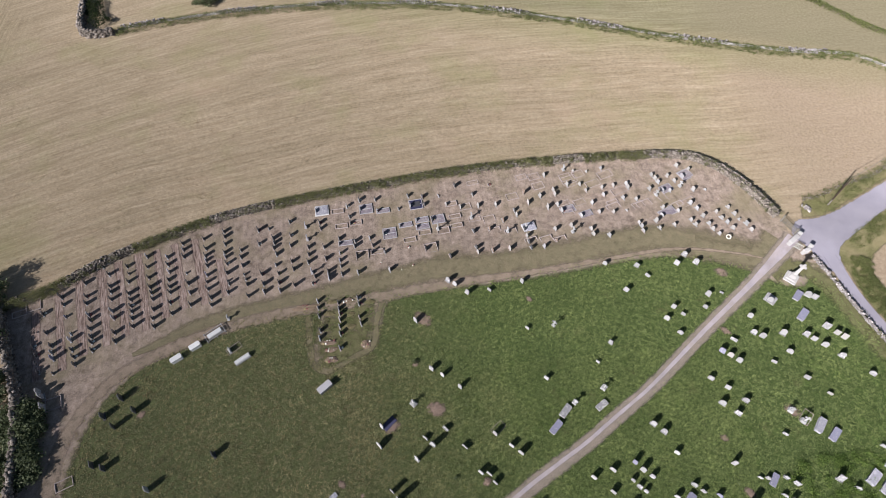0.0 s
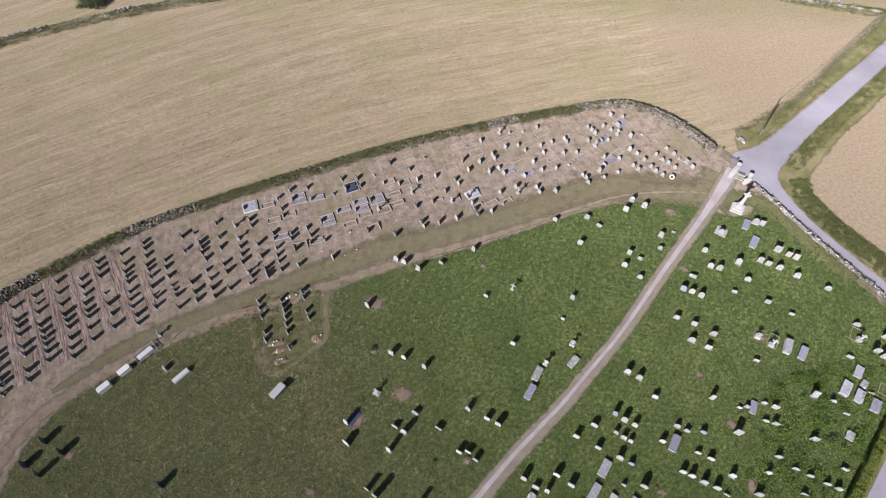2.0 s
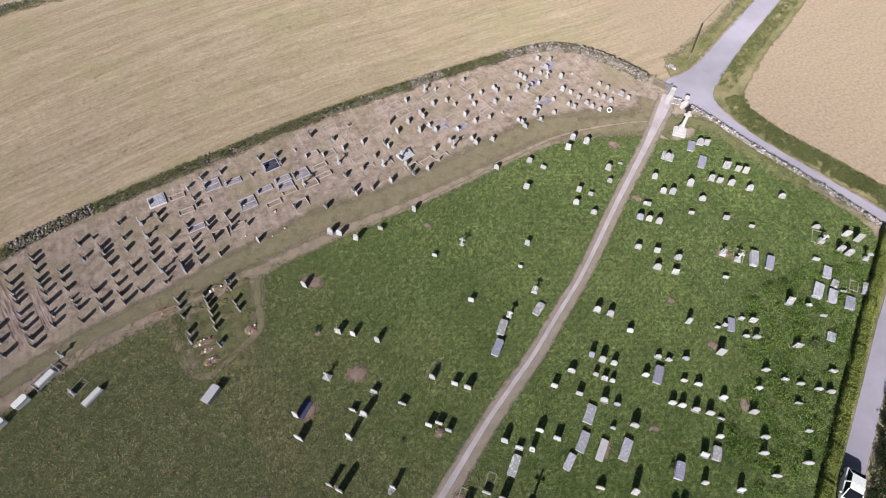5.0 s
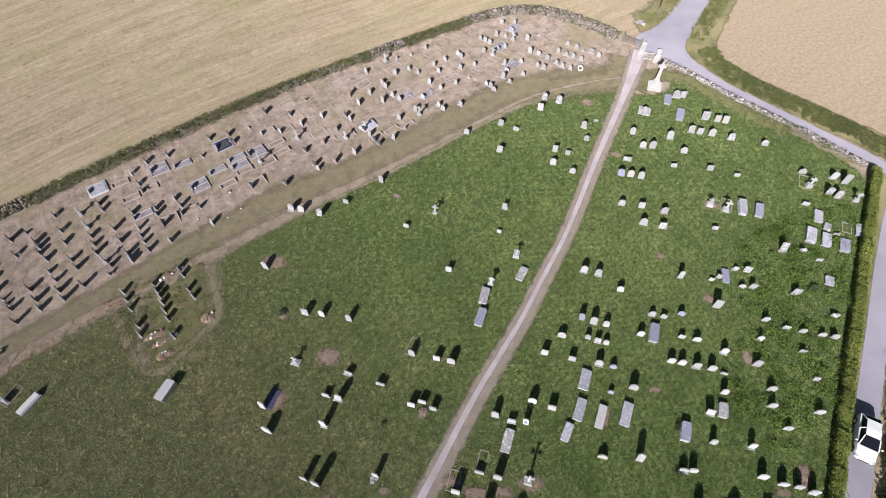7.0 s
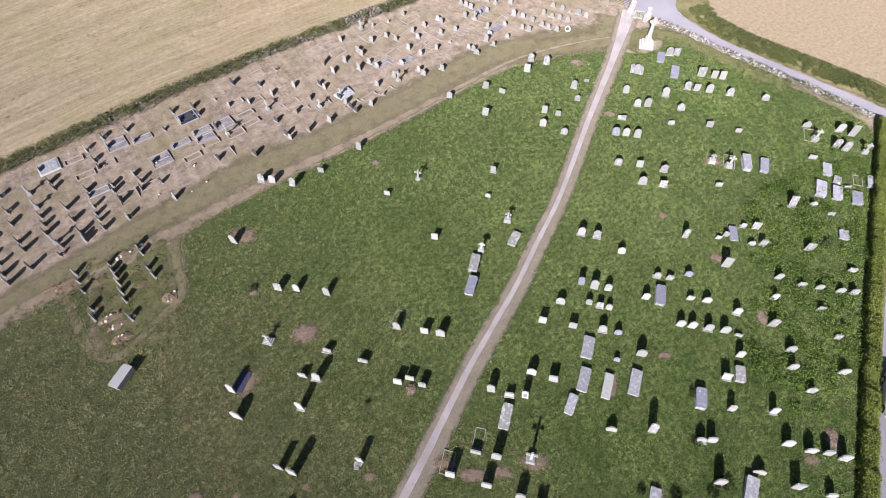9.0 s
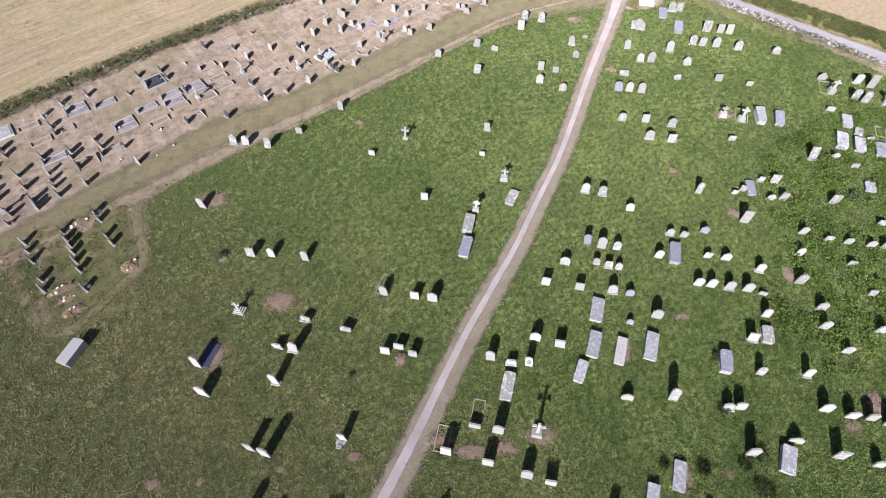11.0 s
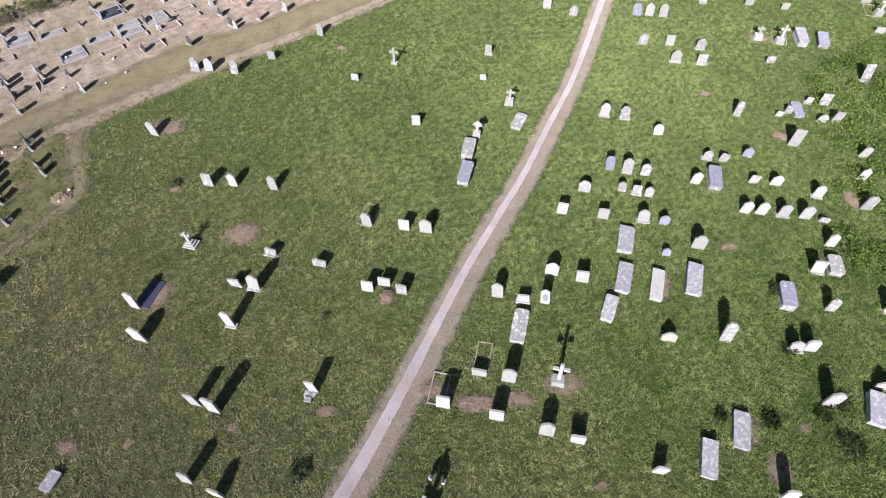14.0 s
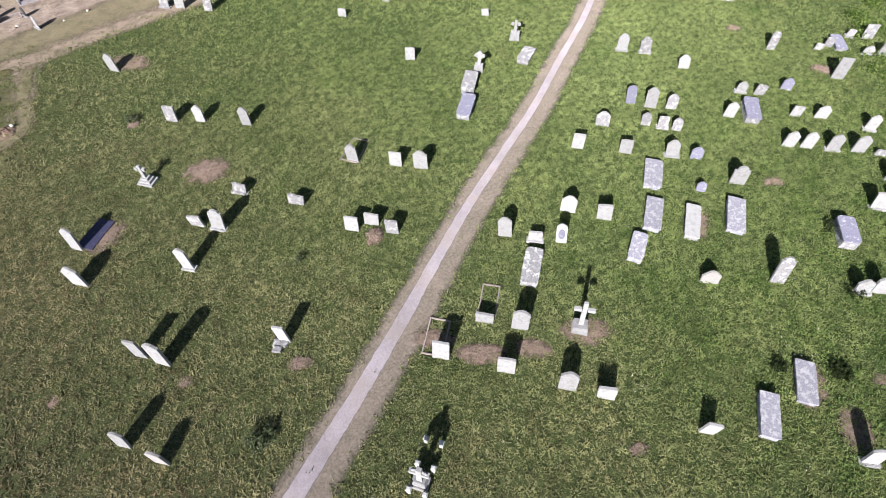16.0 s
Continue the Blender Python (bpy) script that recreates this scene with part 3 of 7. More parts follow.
WORN_LINE = [(x + 0.0032 * (58 - x), y - 0.0026 * (58 - x)) for x, y in WALK_PATH]
ribbon("path_edge", WORN_LINE, 2.5, 0.024, PATH_EDGE, "trodden brown edge of the gravel path", "path", 0.04, 4, widths=[3.6, 2.7, 2.4, 2.3, 2.3, 2.4, 2.6, 2.8, 2.8])
ribbon("path", WALK_PATH, 1.1, 0.03, GRAVEL, "pale gravel footpath across the graveyard", "path", 0.02, 5, widths=[2.0, 1.0, 0.8, 0.68, 0.66, 0.74, 0.92, 0.98, 0.98], edge=0.22)
ROAD = [(56.9, 41.0), (57.9, 41.9), (58.8, 42.2), (60.5, 42.1), (63.9, 42.9), (68.4, 44.8), (76.0, 48.3), (87.2, 53.4), (99.6, 59.3), (140.0, 80.0), (180.0, 100.5), (180.6, 97.4), (140.8, 76.8), (100.4, 56.1), (88.1, 50.2), (77.0, 45.0), (72.3, 42.7), (66.3, 39.3), (62.8, 37.3), (61.4, 35.4), (61.0, 33.0), (59.2, 33.0), (58.0, 35.8), (57.4, 37.4), (56.6, 38.6), (56.2, 39.8)]
sheet("road", ROAD, 0.018, ASPHALT, "narrow pale asphalt country road with a wide mouth", "road", 0.3, 0.3)
ribbon("road_lane", [(60.0, 35.6), (60.2, 33.0), (60.6, 29.0), (61.5, 25.4), (62.6, 22.0), (64.3, 16.4), (66.3, 9.5), (65.2, 6.2), (59.4, 2.7), (51.2, -2.2), (43.2, -7.0), (35.2, -11.8), (19.2, -21.9)], 2.3, 0.022, ASPHALT, "narrow pale asphalt lane round the graveyard wall", "road", 0.02, 7, widths=[2.1, 2.0, 1.8, 1.8, 1.8, 2.0, 2.4, 2.3, 2.3, 2.3, 2.3, 2.3, 2.3], edge=0.3)
ribbon("verge_hedge", [(x + 0.7, y - 1.1) for x, y in HEDGE], 2.0, 0.014, VERGE, "rough grass between hedge and lane", "verge", 0.1, 13)
sheet("verge_lane", [(61.6, 36.6), (63.2, 38.0), (66.7, 40.1), (76.3, 45.2), (89.6, 51.4), (139.6, 76.9), (140.0, 73.3), (90.0, 47.4), (77.0, 41.2), (68.5, 36.4), (65.4, 34.0), (64.9, 31.0), (66.2, 25.6), (68.2, 20.0), (70.6, 13.0), (73.0, 4.0), (70.0, -4.0), (40.0, -22.0), (30.0, -26.0), (28.0, -22.0), (44.3, -9.5), (61.3, 1.5), (67.0, 6.0), (67.4, 9.6), (65.4, 16.4), (63.6, 22.2), (62.4, 26.0), (61.6, 30.0), (61.3, 34.0)], 0.01, VERGE, "grassy verge bank beside the lane", "verge", 0.7, 0.6)
VERGE_BANK = [(60.6, 45.8), (63.3, 46.2), (67.0, 47.5), (71.1, 48.7), (74.5, 49.7), (80.5, 52.8), (86.5, 56.3), (89.4, 57.8), (95.2, 60.6), (140.0, 83.5)]
sheet("verge_road", [(59.2, 42.6), (62.0, 42.6), (66.5, 44.3), (75.0, 48.2), (86.5, 53.4), (99.0, 59.2), (140.0, 80.0), *reversed(VERGE_BANK)], 0.01, VERGE, "green verge between the road and the field", "verge", 0.9, 0.6)

PALE = stone_mat("sunlit_limestone", (0.43, 0.425, 0.44), (0.27, 0.265, 0.275), (0.54, 0.535, 0.55), s=5.0, patch=(0.29, 0.275, 0.26), patch_amount=0.65, patch_from=0.53, vary=0.4)
LILAC = stone_mat("lilac_grey_lichened_stone", (0.35, 0.342, 0.41), (0.19, 0.185, 0.225), (0.48, 0.47, 0.54), s=5.0, patch=(0.6, 0.59, 0.62), patch_amount=0.75, patch_from=0.5, vary=0.3)
GREY = stone_mat("lichened_grey_limestone", (0.33, 0.32, 0.34), (0.18, 0.175, 0.19), (0.46, 0.45, 0.475), s=4.0, patch=(0.62, 0.61, 0.61), patch_amount=0.9, patch_from=0.52)
TAN = stone_mat("buff_sandstone", (0.415, 0.396, 0.388), (0.28, 0.264, 0.255), (0.5, 0.48, 0.47), s=4.6, patch=(0.32, 0.285, 0.272))
BLUE = stone_mat("blue_grey_slate", (0.26, 0.255, 0.345), (0.17, 0.165, 0.235), (0.37, 0.36, 0.46), s=6.0, patch=(0.58, 0.58, 0.63), patch_amount=0.85, patch_from=0.56)
MARBLE = stone_mat("white_marble", (0.62, 0.615, 0.63), (0.5, 0.495, 0.51), (0.7, 0.695, 0.71), s=1.5, patch=(0.55, 0.55, 0.56), patch_amount=0.3, rough=0.5)
SPECKLED = stone_mat("speckled_granite", (0.44, 0.425, 0.46), (0.28, 0.27, 0.295), (0.58, 0.565, 0.595), s=9.0, patch=(0.62, 0.6, 0.6), patch_amount=0.5, rough=0.45)
# DARK is dark granite, and also stands in for stone faces in shade.
DARK = stone_mat("polished_dark_granite", (0.09, 0.09, 0.1), (0.05, 0.05, 0.055), (0.17, 0.17, 0.18), s=9.0, patch=(0.24, 0.24, 0.26), patch_amount=0.4, rough=0.25)
NAVY = stone_mat("polished_blue_black_granite", (0.06, 0.06, 0.12), (0.03, 0.03, 0.07), (0.1, 0.1, 0.18), s=9.0, patch=(0.14, 0.14, 0.22), patch_amount=0.4, rough=0.6)
BROWN = stone_mat("brown_granite", (0.3, 0.22, 0.18), (0.2, 0.14, 0.11), (0.42, 0.33, 0.28), s=8.0, patch=(0.48, 0.4, 0.34), patch_amount=0.4, rough=0.45)
KERB = stone_mat("weathered_concrete_kerb", (0.42, 0.355, 0.345), (0.28, 0.225, 0.215), (0.52, 0.455, 0.445), s=3.0, patch=(0.33, 0.28, 0.23), patch_amount=0.5)
CHIPS = ground_mat("pale_stone_chippings", (0.17, 0.143, 0.175), (0.26, 0.222, 0.268), (0.4, 0.35, 0.41), s_fine=30, s_mid=4, s_wide=1.0, tint=(0.5, 0.46, 0.42), depth=0.02)
WHITE_RUBBLE = stone_mat("whitish_rubble_stone", (0.36, 0.335, 0.34), (0.16, 0.14, 0.13), (0.5, 0.48, 0.49), s=5.0, patch=(0.62, 0.6, 0.61), patch_amount=0.7, patch_from=0.52, single=True)
WHITEWASH = stone_mat("whitewashed_masonry", (0.5, 0.48, 0.488), (0.36, 0.34, 0.335), (0.58, 0.56, 0.57), s=2.6, patch=(0.46, 0.43, 0.4), patch_amount=0.5)
BLACK_IRON = plain("black_painted_iron", (0.03, 0.03, 0.032), 0.45, 0.6)
WHITE_IRON = plain("white_painted_iron", (0.72, 0.72, 0.7), 0.4)
OLD_WOOD = plain("tarred_pole_wood", (0.075, 0.055, 0.042), 0.85)
SILVER_WOOD = plain("silvered_gate_wood", (0.22, 0.2, 0.175), 0.85)
BARK = plain("grey_bark", (0.11, 0.09, 0.07), 0.9)
CAR_WHITE = plain("white_car_paint", (0.8, 0.8, 0.8), 0.25)
CAR_GLASS = plain("dark_car_glass", (0.012, 0.014, 0.02), 0.06)
TYRE = plain("black_rubber", (0.02, 0.02, 0.02), 0.85)
ALLOY = plain("silver_alloy", (0.5, 0.5, 0.5), 0.3, 0.8)
LAMP_GLASS = plain("clear_lamp_glass", (0.62, 0.64, 0.66), 0.1)
RED_GLASS = plain("red_lamp_glass", (0.4, 0.02, 0.02), 0.15)
PETALS = [plain("red_petals", (0.26, 0.1, 0.1), 0.6), plain("white_petals", (0.8, 0.78, 0.72), 0.6), plain("yellow_petals", (0.4, 0.34, 0.18), 0.6)]
luck = random.Random(7)


# ---- shapes ----
def box_into(bm, cx, cy, cz, sx, sy, sz, turn=0.0, taper=1.0):
    """A box centred on a foot point; taper: the size of its top against its foot."""
    m = Matrix.Translation((cx, cy, cz)) @ Matrix.Rotation(radians(turn), 4, "Z")
    vs = [bm.verts.new(m @ Vector((x * sx / 2 * k, y * sy / 2 * k, z))) for z, k in ((0, 1.0), (sz, taper)) for x, y in ((-1, -1), (1, -1), (1, 1), (-1, 1))]
    for f in ((3, 2, 1, 0), (4, 5, 6, 7), (0, 1, 5, 4), (1, 2, 6, 5), (2, 3, 7, 6), (3, 0, 4, 7)):
        bm.faces.new([vs[i] for i in f])
    return vs


def softened(bm, r=0.012):
    bmesh.ops.bevel(bm, geom=list(bm.edges), offset=r, segments=1, affect="EDGES", clamp_overlap=True)
    return bm


def tube_into(bm, a, b, r, r2=None, n=8):
    a, b = Vector(a), Vector(b)
    m = Matrix.Translation((a + b) / 2) @ (b - a).to_track_quat("Z", "Y").to_matrix().to_4x4()
    bmesh.ops.create_cone(bm, cap_ends=True, segments=n, radius1=r, radius2=r if r2 is None else r2, depth=(b - a).length, matrix=m)


def thing_at(name, x, y, turn, label, category, group="", tip=0.0, lean=0.0):
    """The empty foot of a thing made of parts."""
    ob = tagged(new(name), label, category, group)
    ob.matrix_world = pose(x, y, 0.0, 0, 0, turn) @ pose(0, 0, 0, tip, lean, 0)
    return ob


def outline(style, w, h):
    """The face of a headstone, from foot to top."""
    half = w / 2
    low = [(-half, -0.12), (half, -0.12)]
    arc = [math.pi * k / 8 for k in range(9)]
    if style == "round":
        rise = min(half * 0.85, h * 0.4)
        return low + [(half * math.cos(a), h - rise + rise * math.sin(a)) for a in arc]
    if style == "arched":
        return low + [(half * math.cos(a), h - w * 0.16 + w * 0.16 * math.sin(a)) for a in arc]
    if style == "pointed":
        return low + [(half * u, h - w * d) for u, d in ((1, 0.36), (0.86, 0.31), (0.5, 0.12), (0.28, 0.03), (0, 0), (-0.28, 0.03), (-0.5, 0.12), (-0.86, 0.31), (-1, 0.36))]
    if style == "shouldered":
        s, r = h - w * 0.42, half * 0.66
        return low + [(half, s), (half * 0.94, s + 0.06), (r, s + 0.07)] + [(r * math.cos(a), s + 0.1 + (h - s - 0.1) * math.sin(a)) for a in arc] + [(-r, s + 0.07), (-half * 0.94, s + 0.06), (-half, s)]
    return low + [(half, h - 0.03), (half * 0.9, h), (-half * 0.9, h), (-half, h - 0.03)]


def weathered(ring, seed):
    """Breaks an outline's long sides into short runs that waver and chip inwards."""
    rng, out = random.Random(seed), []
    for (ax, az), (bx, bz) in zip(ring, ring[1:] + ring[:1]):
        n = max(1, int(math.hypot(bx - ax, bz - az) / 0.13)) if max(az, bz) > 0.1 else 1
        for k in range(n):
            u, chip = k / n, max(0.0, rng.gauss(0.0, 0.014)) if az + (bz - az) * k / n > 0.1 else 0.0
            x, z = ax + (bx - ax) * u, az + (bz - az) * u
            out.append((x * (1 - chip * 1.4), z - chip * 0.8))
    return out


def stone_bm(style, w, h, thick, worn_by=None):
    bm = bmesh.new()
    ring = outline(style, w, h)
    if worn_by is not None:
        ring = weathered(ring, worn_by)
    face = bm.faces.new([bm.verts.new((x, -thick / 2, z)) for x, z in ring])
    more = bmesh.ops.extrude_face_region(bm, geom=[face])
    bmesh.ops.translate(bm, verts=[v for v in more["geom"] if isinstance(v, bmesh.types.BMVert)], vec=(0, thick, 0))
    bmesh.ops.recalc_face_normals(bm, faces=list(bm.faces))
    return softened(bm, 0.014)


def posy(x, y, z, r):
    """A bunch of flowers: one lumpy, uneven cushion."""
    bm = bmesh.new()
    bmesh.ops.create_icosphere(bm, subdivisions=2, radius=r)
    for v in bm.verts:
        v.co *= luck.uniform(0.65, 1.25)
        v.co = Vector((v.co.x + x, v.co.y + y, v.co.z * 0.6 + z))
    return bm


STONE_WORDS = {"sunlit_limestone": "pale limestone", "lichened_grey_limestone": "lichen-spotted grey limestone", "buff_sandstone": "buff sandstone", "blue_grey_slate": "blue-grey slate", "speckled_granite": "speckled granite", "polished_dark_granite": "polished dark granite", "brown_granite": "brown granite", "white_marble": "white marble", "lilac_grey_lichened_stone": "lichened lilac-grey stone"}
TOP_WORDS = {"arched": "slightly arched", "round": "rounded", "pointed": "pointed", "shouldered": "shouldered", "flat": "flat"}


def headstone(style, material, x, y, turn, w, h, lean):
    size = "tall" if h > 1.35 else "low" if h < 0.8 else "upright"
    ob = thing_at("headstone", x, y, turn, f"{size} {STONE_WORDS[material.name]} headstone, {TOP_WORDS[style]} top, in rough grass", "headstone", "headstones in the old graveyard", luck.gauss(0, 2), lean * 0.8)
    part("stone", stone_bm(style, w, h, 0.1 + 0.04 * luck.random(), int(x * 37 + y * 11)), material, ob)
    if luck.random() < (0.6 if style == "shouldered" else 0.22):
        bm = bmesh.new()
        box_into(bm, 0, 0, -0.12, w + 0.14, 0.34, 0.24)
        part("plinth", softened(bm), material, ob)


def new_grave(style, material, x, y, turn, w, h):
    ob = thing_at("plinth_headstone", x, y, turn, f"{STONE_WORDS[material.name]} headstone, {TOP_WORDS[style]} top, on a low plinth", "headstone", "headstones in the rows of newer graves", luck.gauss(0, 1.5), luck.gauss(0, 1.5))
    w, h = (w * 0.68, h * 0.9) if x < 0 else (w * 0.75, h * 0.85) if x < 27 else (w * 0.66, h * 0.78)
    foot = 0.08
    if x < -5 and style != "round":
        style = "arched"
    bm = stone_bm(style, w, h - foot, luck.uniform(0.07, 0.1))
    bmesh.ops.translate(bm, verts=list(bm.verts), vec=(0, 0, foot))
    part("stone", bm, material, ob)
    bm = bmesh.new()
    box_into(bm, 0, -0.03, -0.1, w + luck.uniform(0.15, 0.42), 0.19, 0.1 + foot)
    part("plinth", softened(bm), luck.choice((PALE, KERB, PALE)), ob, "pale plinth")
    if luck.random() < 0.22:
        part("flowers", posy(0.0, 0.3, 0.1, 0.17), luck.choice(PETALS), ob, "small bunch of faded flowers")


def worn_slab(w, length, z, thick, seed):
    """A weathered stone slab: wavering sides, chipped corners, a slightly uneven top with a soft arris."""
    rng = random.Random(seed)
    cx, cy, ring = w / 2, length / 2, []
    for (ax, ay), (bx, by), n in (((-cx, -cy), (cx, -cy), 4), ((cx, -cy), (cx, cy), 8), ((cx, cy), (-cx, cy), 4), ((-cx, cy), (-cx, -cy), 8)):
        chip = rng.choice((0.01, 0.02, 0.05, 0.09))
        for k in range(n):
            u = k / n
            inward = chip * 0.7 if k == 0 else max(0.0, rng.gauss(0.006, 0.008))
            px, py = ax + (bx - ax) * u, ay + (by - ay) * u
            ring.append((px * (1 - inward / cx), py * (1 - inward / cy)))
    bm = bmesh.new()
    rows = [[bm.verts.new((x * k, y * k ** 0.6, z + thick * lift + (rng.gauss(0, 0.004) if lift else 0))) for x, y in ring] for k, lift in ((0.97, 0.0), (1.0, 0.3), (1.0, 0.8), (0.97, 1.0))]
    for low, high in zip(rows, rows[1:]):
        for k in range(len(ring)):
            n = (k + 1) % len(ring)
            bm.faces.new((low[k], low[n], high[n], high[k]))
    bm.faces.new(rows[-1])
    bm.faces.new(rows[0][::-1])
    return bm


def slab_grave(material, x, y, turn, w, length, h):
    kind = "chest tomb" if h > 0.55 else "grave slab"
    ob = thing_at("chest_tomb" if h > 0.55 else "grave_slab", x, y, turn, f"{STONE_WORDS[material.name]} {kind} lying low in rough grass", "tomb", "slab graves in the old graveyard", luck.gauss(0, 1.2), luck.gauss(0, 1.2))
    part("slab", worn_slab(w, length, h - 0.11, 0.11, int(x * 31 + y * 17)), material, ob)
    bm = bmesh.new()
    box_into(bm, 0, 0, -0.15, w - 0.1, length - 0.12, h + 0.04)
    part("body", softened(bm, 0.015), GREY if material is BLUE else material, ob)


def railed_tomb(x, y, turn):
    """A white slab on a base inside a low frame of stone posts and rails."""
    ob = thing_at("railed_tomb", x, y, turn, "white marble slab inside a low grey stone rail", "tomb", "slab graves in the old graveyard")
    bm = bmesh.new()
    box_into(bm, 0, 0, 0.38, 0.62, 1.85, 0.12)
    part("slab", softened(bm, 0.02), MARBLE, ob)
    bm = bmesh.new()
    box_into(bm, 0, 0, -0.1, 0.8, 2.05, 0.477)
    part("body", softened(bm, 0.015), PALE, ob)
    for px in (-0.62, 0.62):
        for py in (-1.25, 0.0, 1.25):
            bm = bmesh.new()
            box_into(bm, px, py, -0.1, 0.13, 0.13, 0.6)
            part("post", softened(bm, 0.012), GREY, ob)
        for py in (-0.625, 0.625):
            bm = bmesh.new()
            box_into(bm, px, py, 0.36, 0.07, 1.11, 0.08)
            part("rail", bm, GREY, ob)
    for py in (-1.25, 1.25):
        bm = bmesh.new()
        box_into(bm, 0, py, 0.36, 1.1, 0.07, 0.08)
        part("rail", bm, GREY, ob)


def coped_tomb(x, y, turn):
    """A long white stone with a ridged top on a plain base."""
    ob = thing_at("coped_tomb", x, y, turn, "long white coped tombstone with a ridged top", "tomb", "slab graves in the old graveyard")
    bm = bmesh.new()
    ends = [[bm.verts.new((px, py, pz)) for px, pz in ((-0.3, 0.25), (0.3, 0.25), (0.27, 0.42), (0.0, 0.62), (-0.27, 0.42))] for py in (-1.0, 1.0)]
    for i in range(5):
        j = (i + 1) % 5
        bm.faces.new((ends[0][i], ends[0][j], ends[1][j], ends[1][i]))
    bm.faces.new(ends[0][::-1])
    bm.faces.new(ends[1])
    bmesh.ops.recalc_face_normals(bm, faces=list(bm.faces))
    part("coping", softened(bm, 0.015), MARBLE, ob)
    bm = bmesh.new()
    box_into(bm, 0, 0, -0.1, 0.74, 2.14, 0.347)
    part("body", softened(bm, 0.015), PALE, ob)


def bars(ob, w, length, bar, rise, material):
    """Four kerb bars round a plot, laid end to end."""
    for cx, cy, sx, sy in ((-w / 2 + bar / 2, 0, bar, length), (w / 2 - bar / 2, 0, bar, length), (0, -length / 2 + bar / 2, w - 2 * bar, bar), (0, length / 2 - bar / 2, w - 2 * bar, bar)):
        bm = bmesh.new()
        box_into(bm, cx, cy, -0.1, sx, sy, 0.1 + rise)
        part("kerb", softened(bm, 0.012), material, ob)


def grave_head(ob, w, length):
    """The upright stone at the head of a kerbed grave."""
    tall = luck.uniform(0.45, 0.7)
    bm = stone_bm(luck.choice(("round", "flat", "pointed")), min(0.7, w * 0.5), tall, 0.09)
    bmesh.ops.translate(bm, verts=list(bm.verts), vec=(luck.uniform(-0.1, 0.1) * w, -length / 2 + 0.16, 0.1))
    part("headstone", bm, luck.choice((SPECKLED, DARK, PALE)), ob)
    if luck.random() < 0.5:
        part("flowers", posy(luck.uniform(-0.2, 0.2) * w, -length / 2 + 0.5, 0.16, 0.13), luck.choice(PETALS), ob, "small bunch of faded flowers")


def kerb_plot(kind, x, y, turn, w, length, head=0.0):
    words = {"kerb": "weathered concrete kerb round a grave of dry grass", "pale": "grave with a pale granite kerb and stone chippings", "dark": "granite-kerbed grave with a dark polished slab", "marble": "grave with a broad white marble slab"}[kind]
    ob = thing_at("kerbed_grave", x, y, turn, words, "grave", "kerbed graves in the rows")
    edge = {"kerb": KERB, "pale": SPECKLED, "dark": SPECKLED, "marble": MARBLE}[kind]
    # the plot lies across the row of stones
    if kind == "marble":
        bm = bmesh.new()
        box_into(bm, 0, 0, -0.1, w, length, 0.26)
        part("slab", softened(bm, 0.02), MARBLE, ob)
        bm = bmesh.new()
        box_into(bm, 0, 0.0, 0.164, w * 0.88, length * 0.88, 0.05)
        part("tablet", softened(bm, 0.02), LILAC, ob)
        grave_head(ob, w, length)
        return
    bars(ob, w, length, 0.085, 0.14 if x < 8 else 0.08, edge)
    if head:
        bm = stone_bm("round" if head < 0.75 else "arched", min(0.66, w * 0.6), head, 0.09)
        bmesh.ops.translate(bm, verts=list(bm.verts), vec=(0, -length / 2 + 0.16, 0.0))
        part("headstone", bm, DARK if x < 5 else TAN, ob)
    if kind == "kerb":
        return
    if w > 1.7:
        bm = bmesh.new()
        box_into(bm, 0, 0, -0.1, 0.1, length - 0.26, 0.24)
        part("kerb", softened(bm, 0.012), edge, ob)
    bm = bmesh.new()
    box_into(bm, 0, 0, -0.1, w - 0.23, length - 0.23, 0.17)
    part("infill", bm, CHIPS if kind == "pale" else NAVY, ob)
    grave_head(ob, w, length)
    if kind == "dark":
        bm = bmesh.new()
        box_into(bm, 0, 0.1, 0.074, w * 0.5, length * 0.55, 0.09)
        part("tablet", softened(bm, 0.015), DARK, ob)


def open_kerb(x, y, turn, w, length):
    ob = thing_at("grave_kerb", x, y, turn, "thin worn stone kerb round a grassy grave", "grave", "open kerbs in the old graveyard")
    bars(ob, w, length, 0.06, 0.09, KERB)


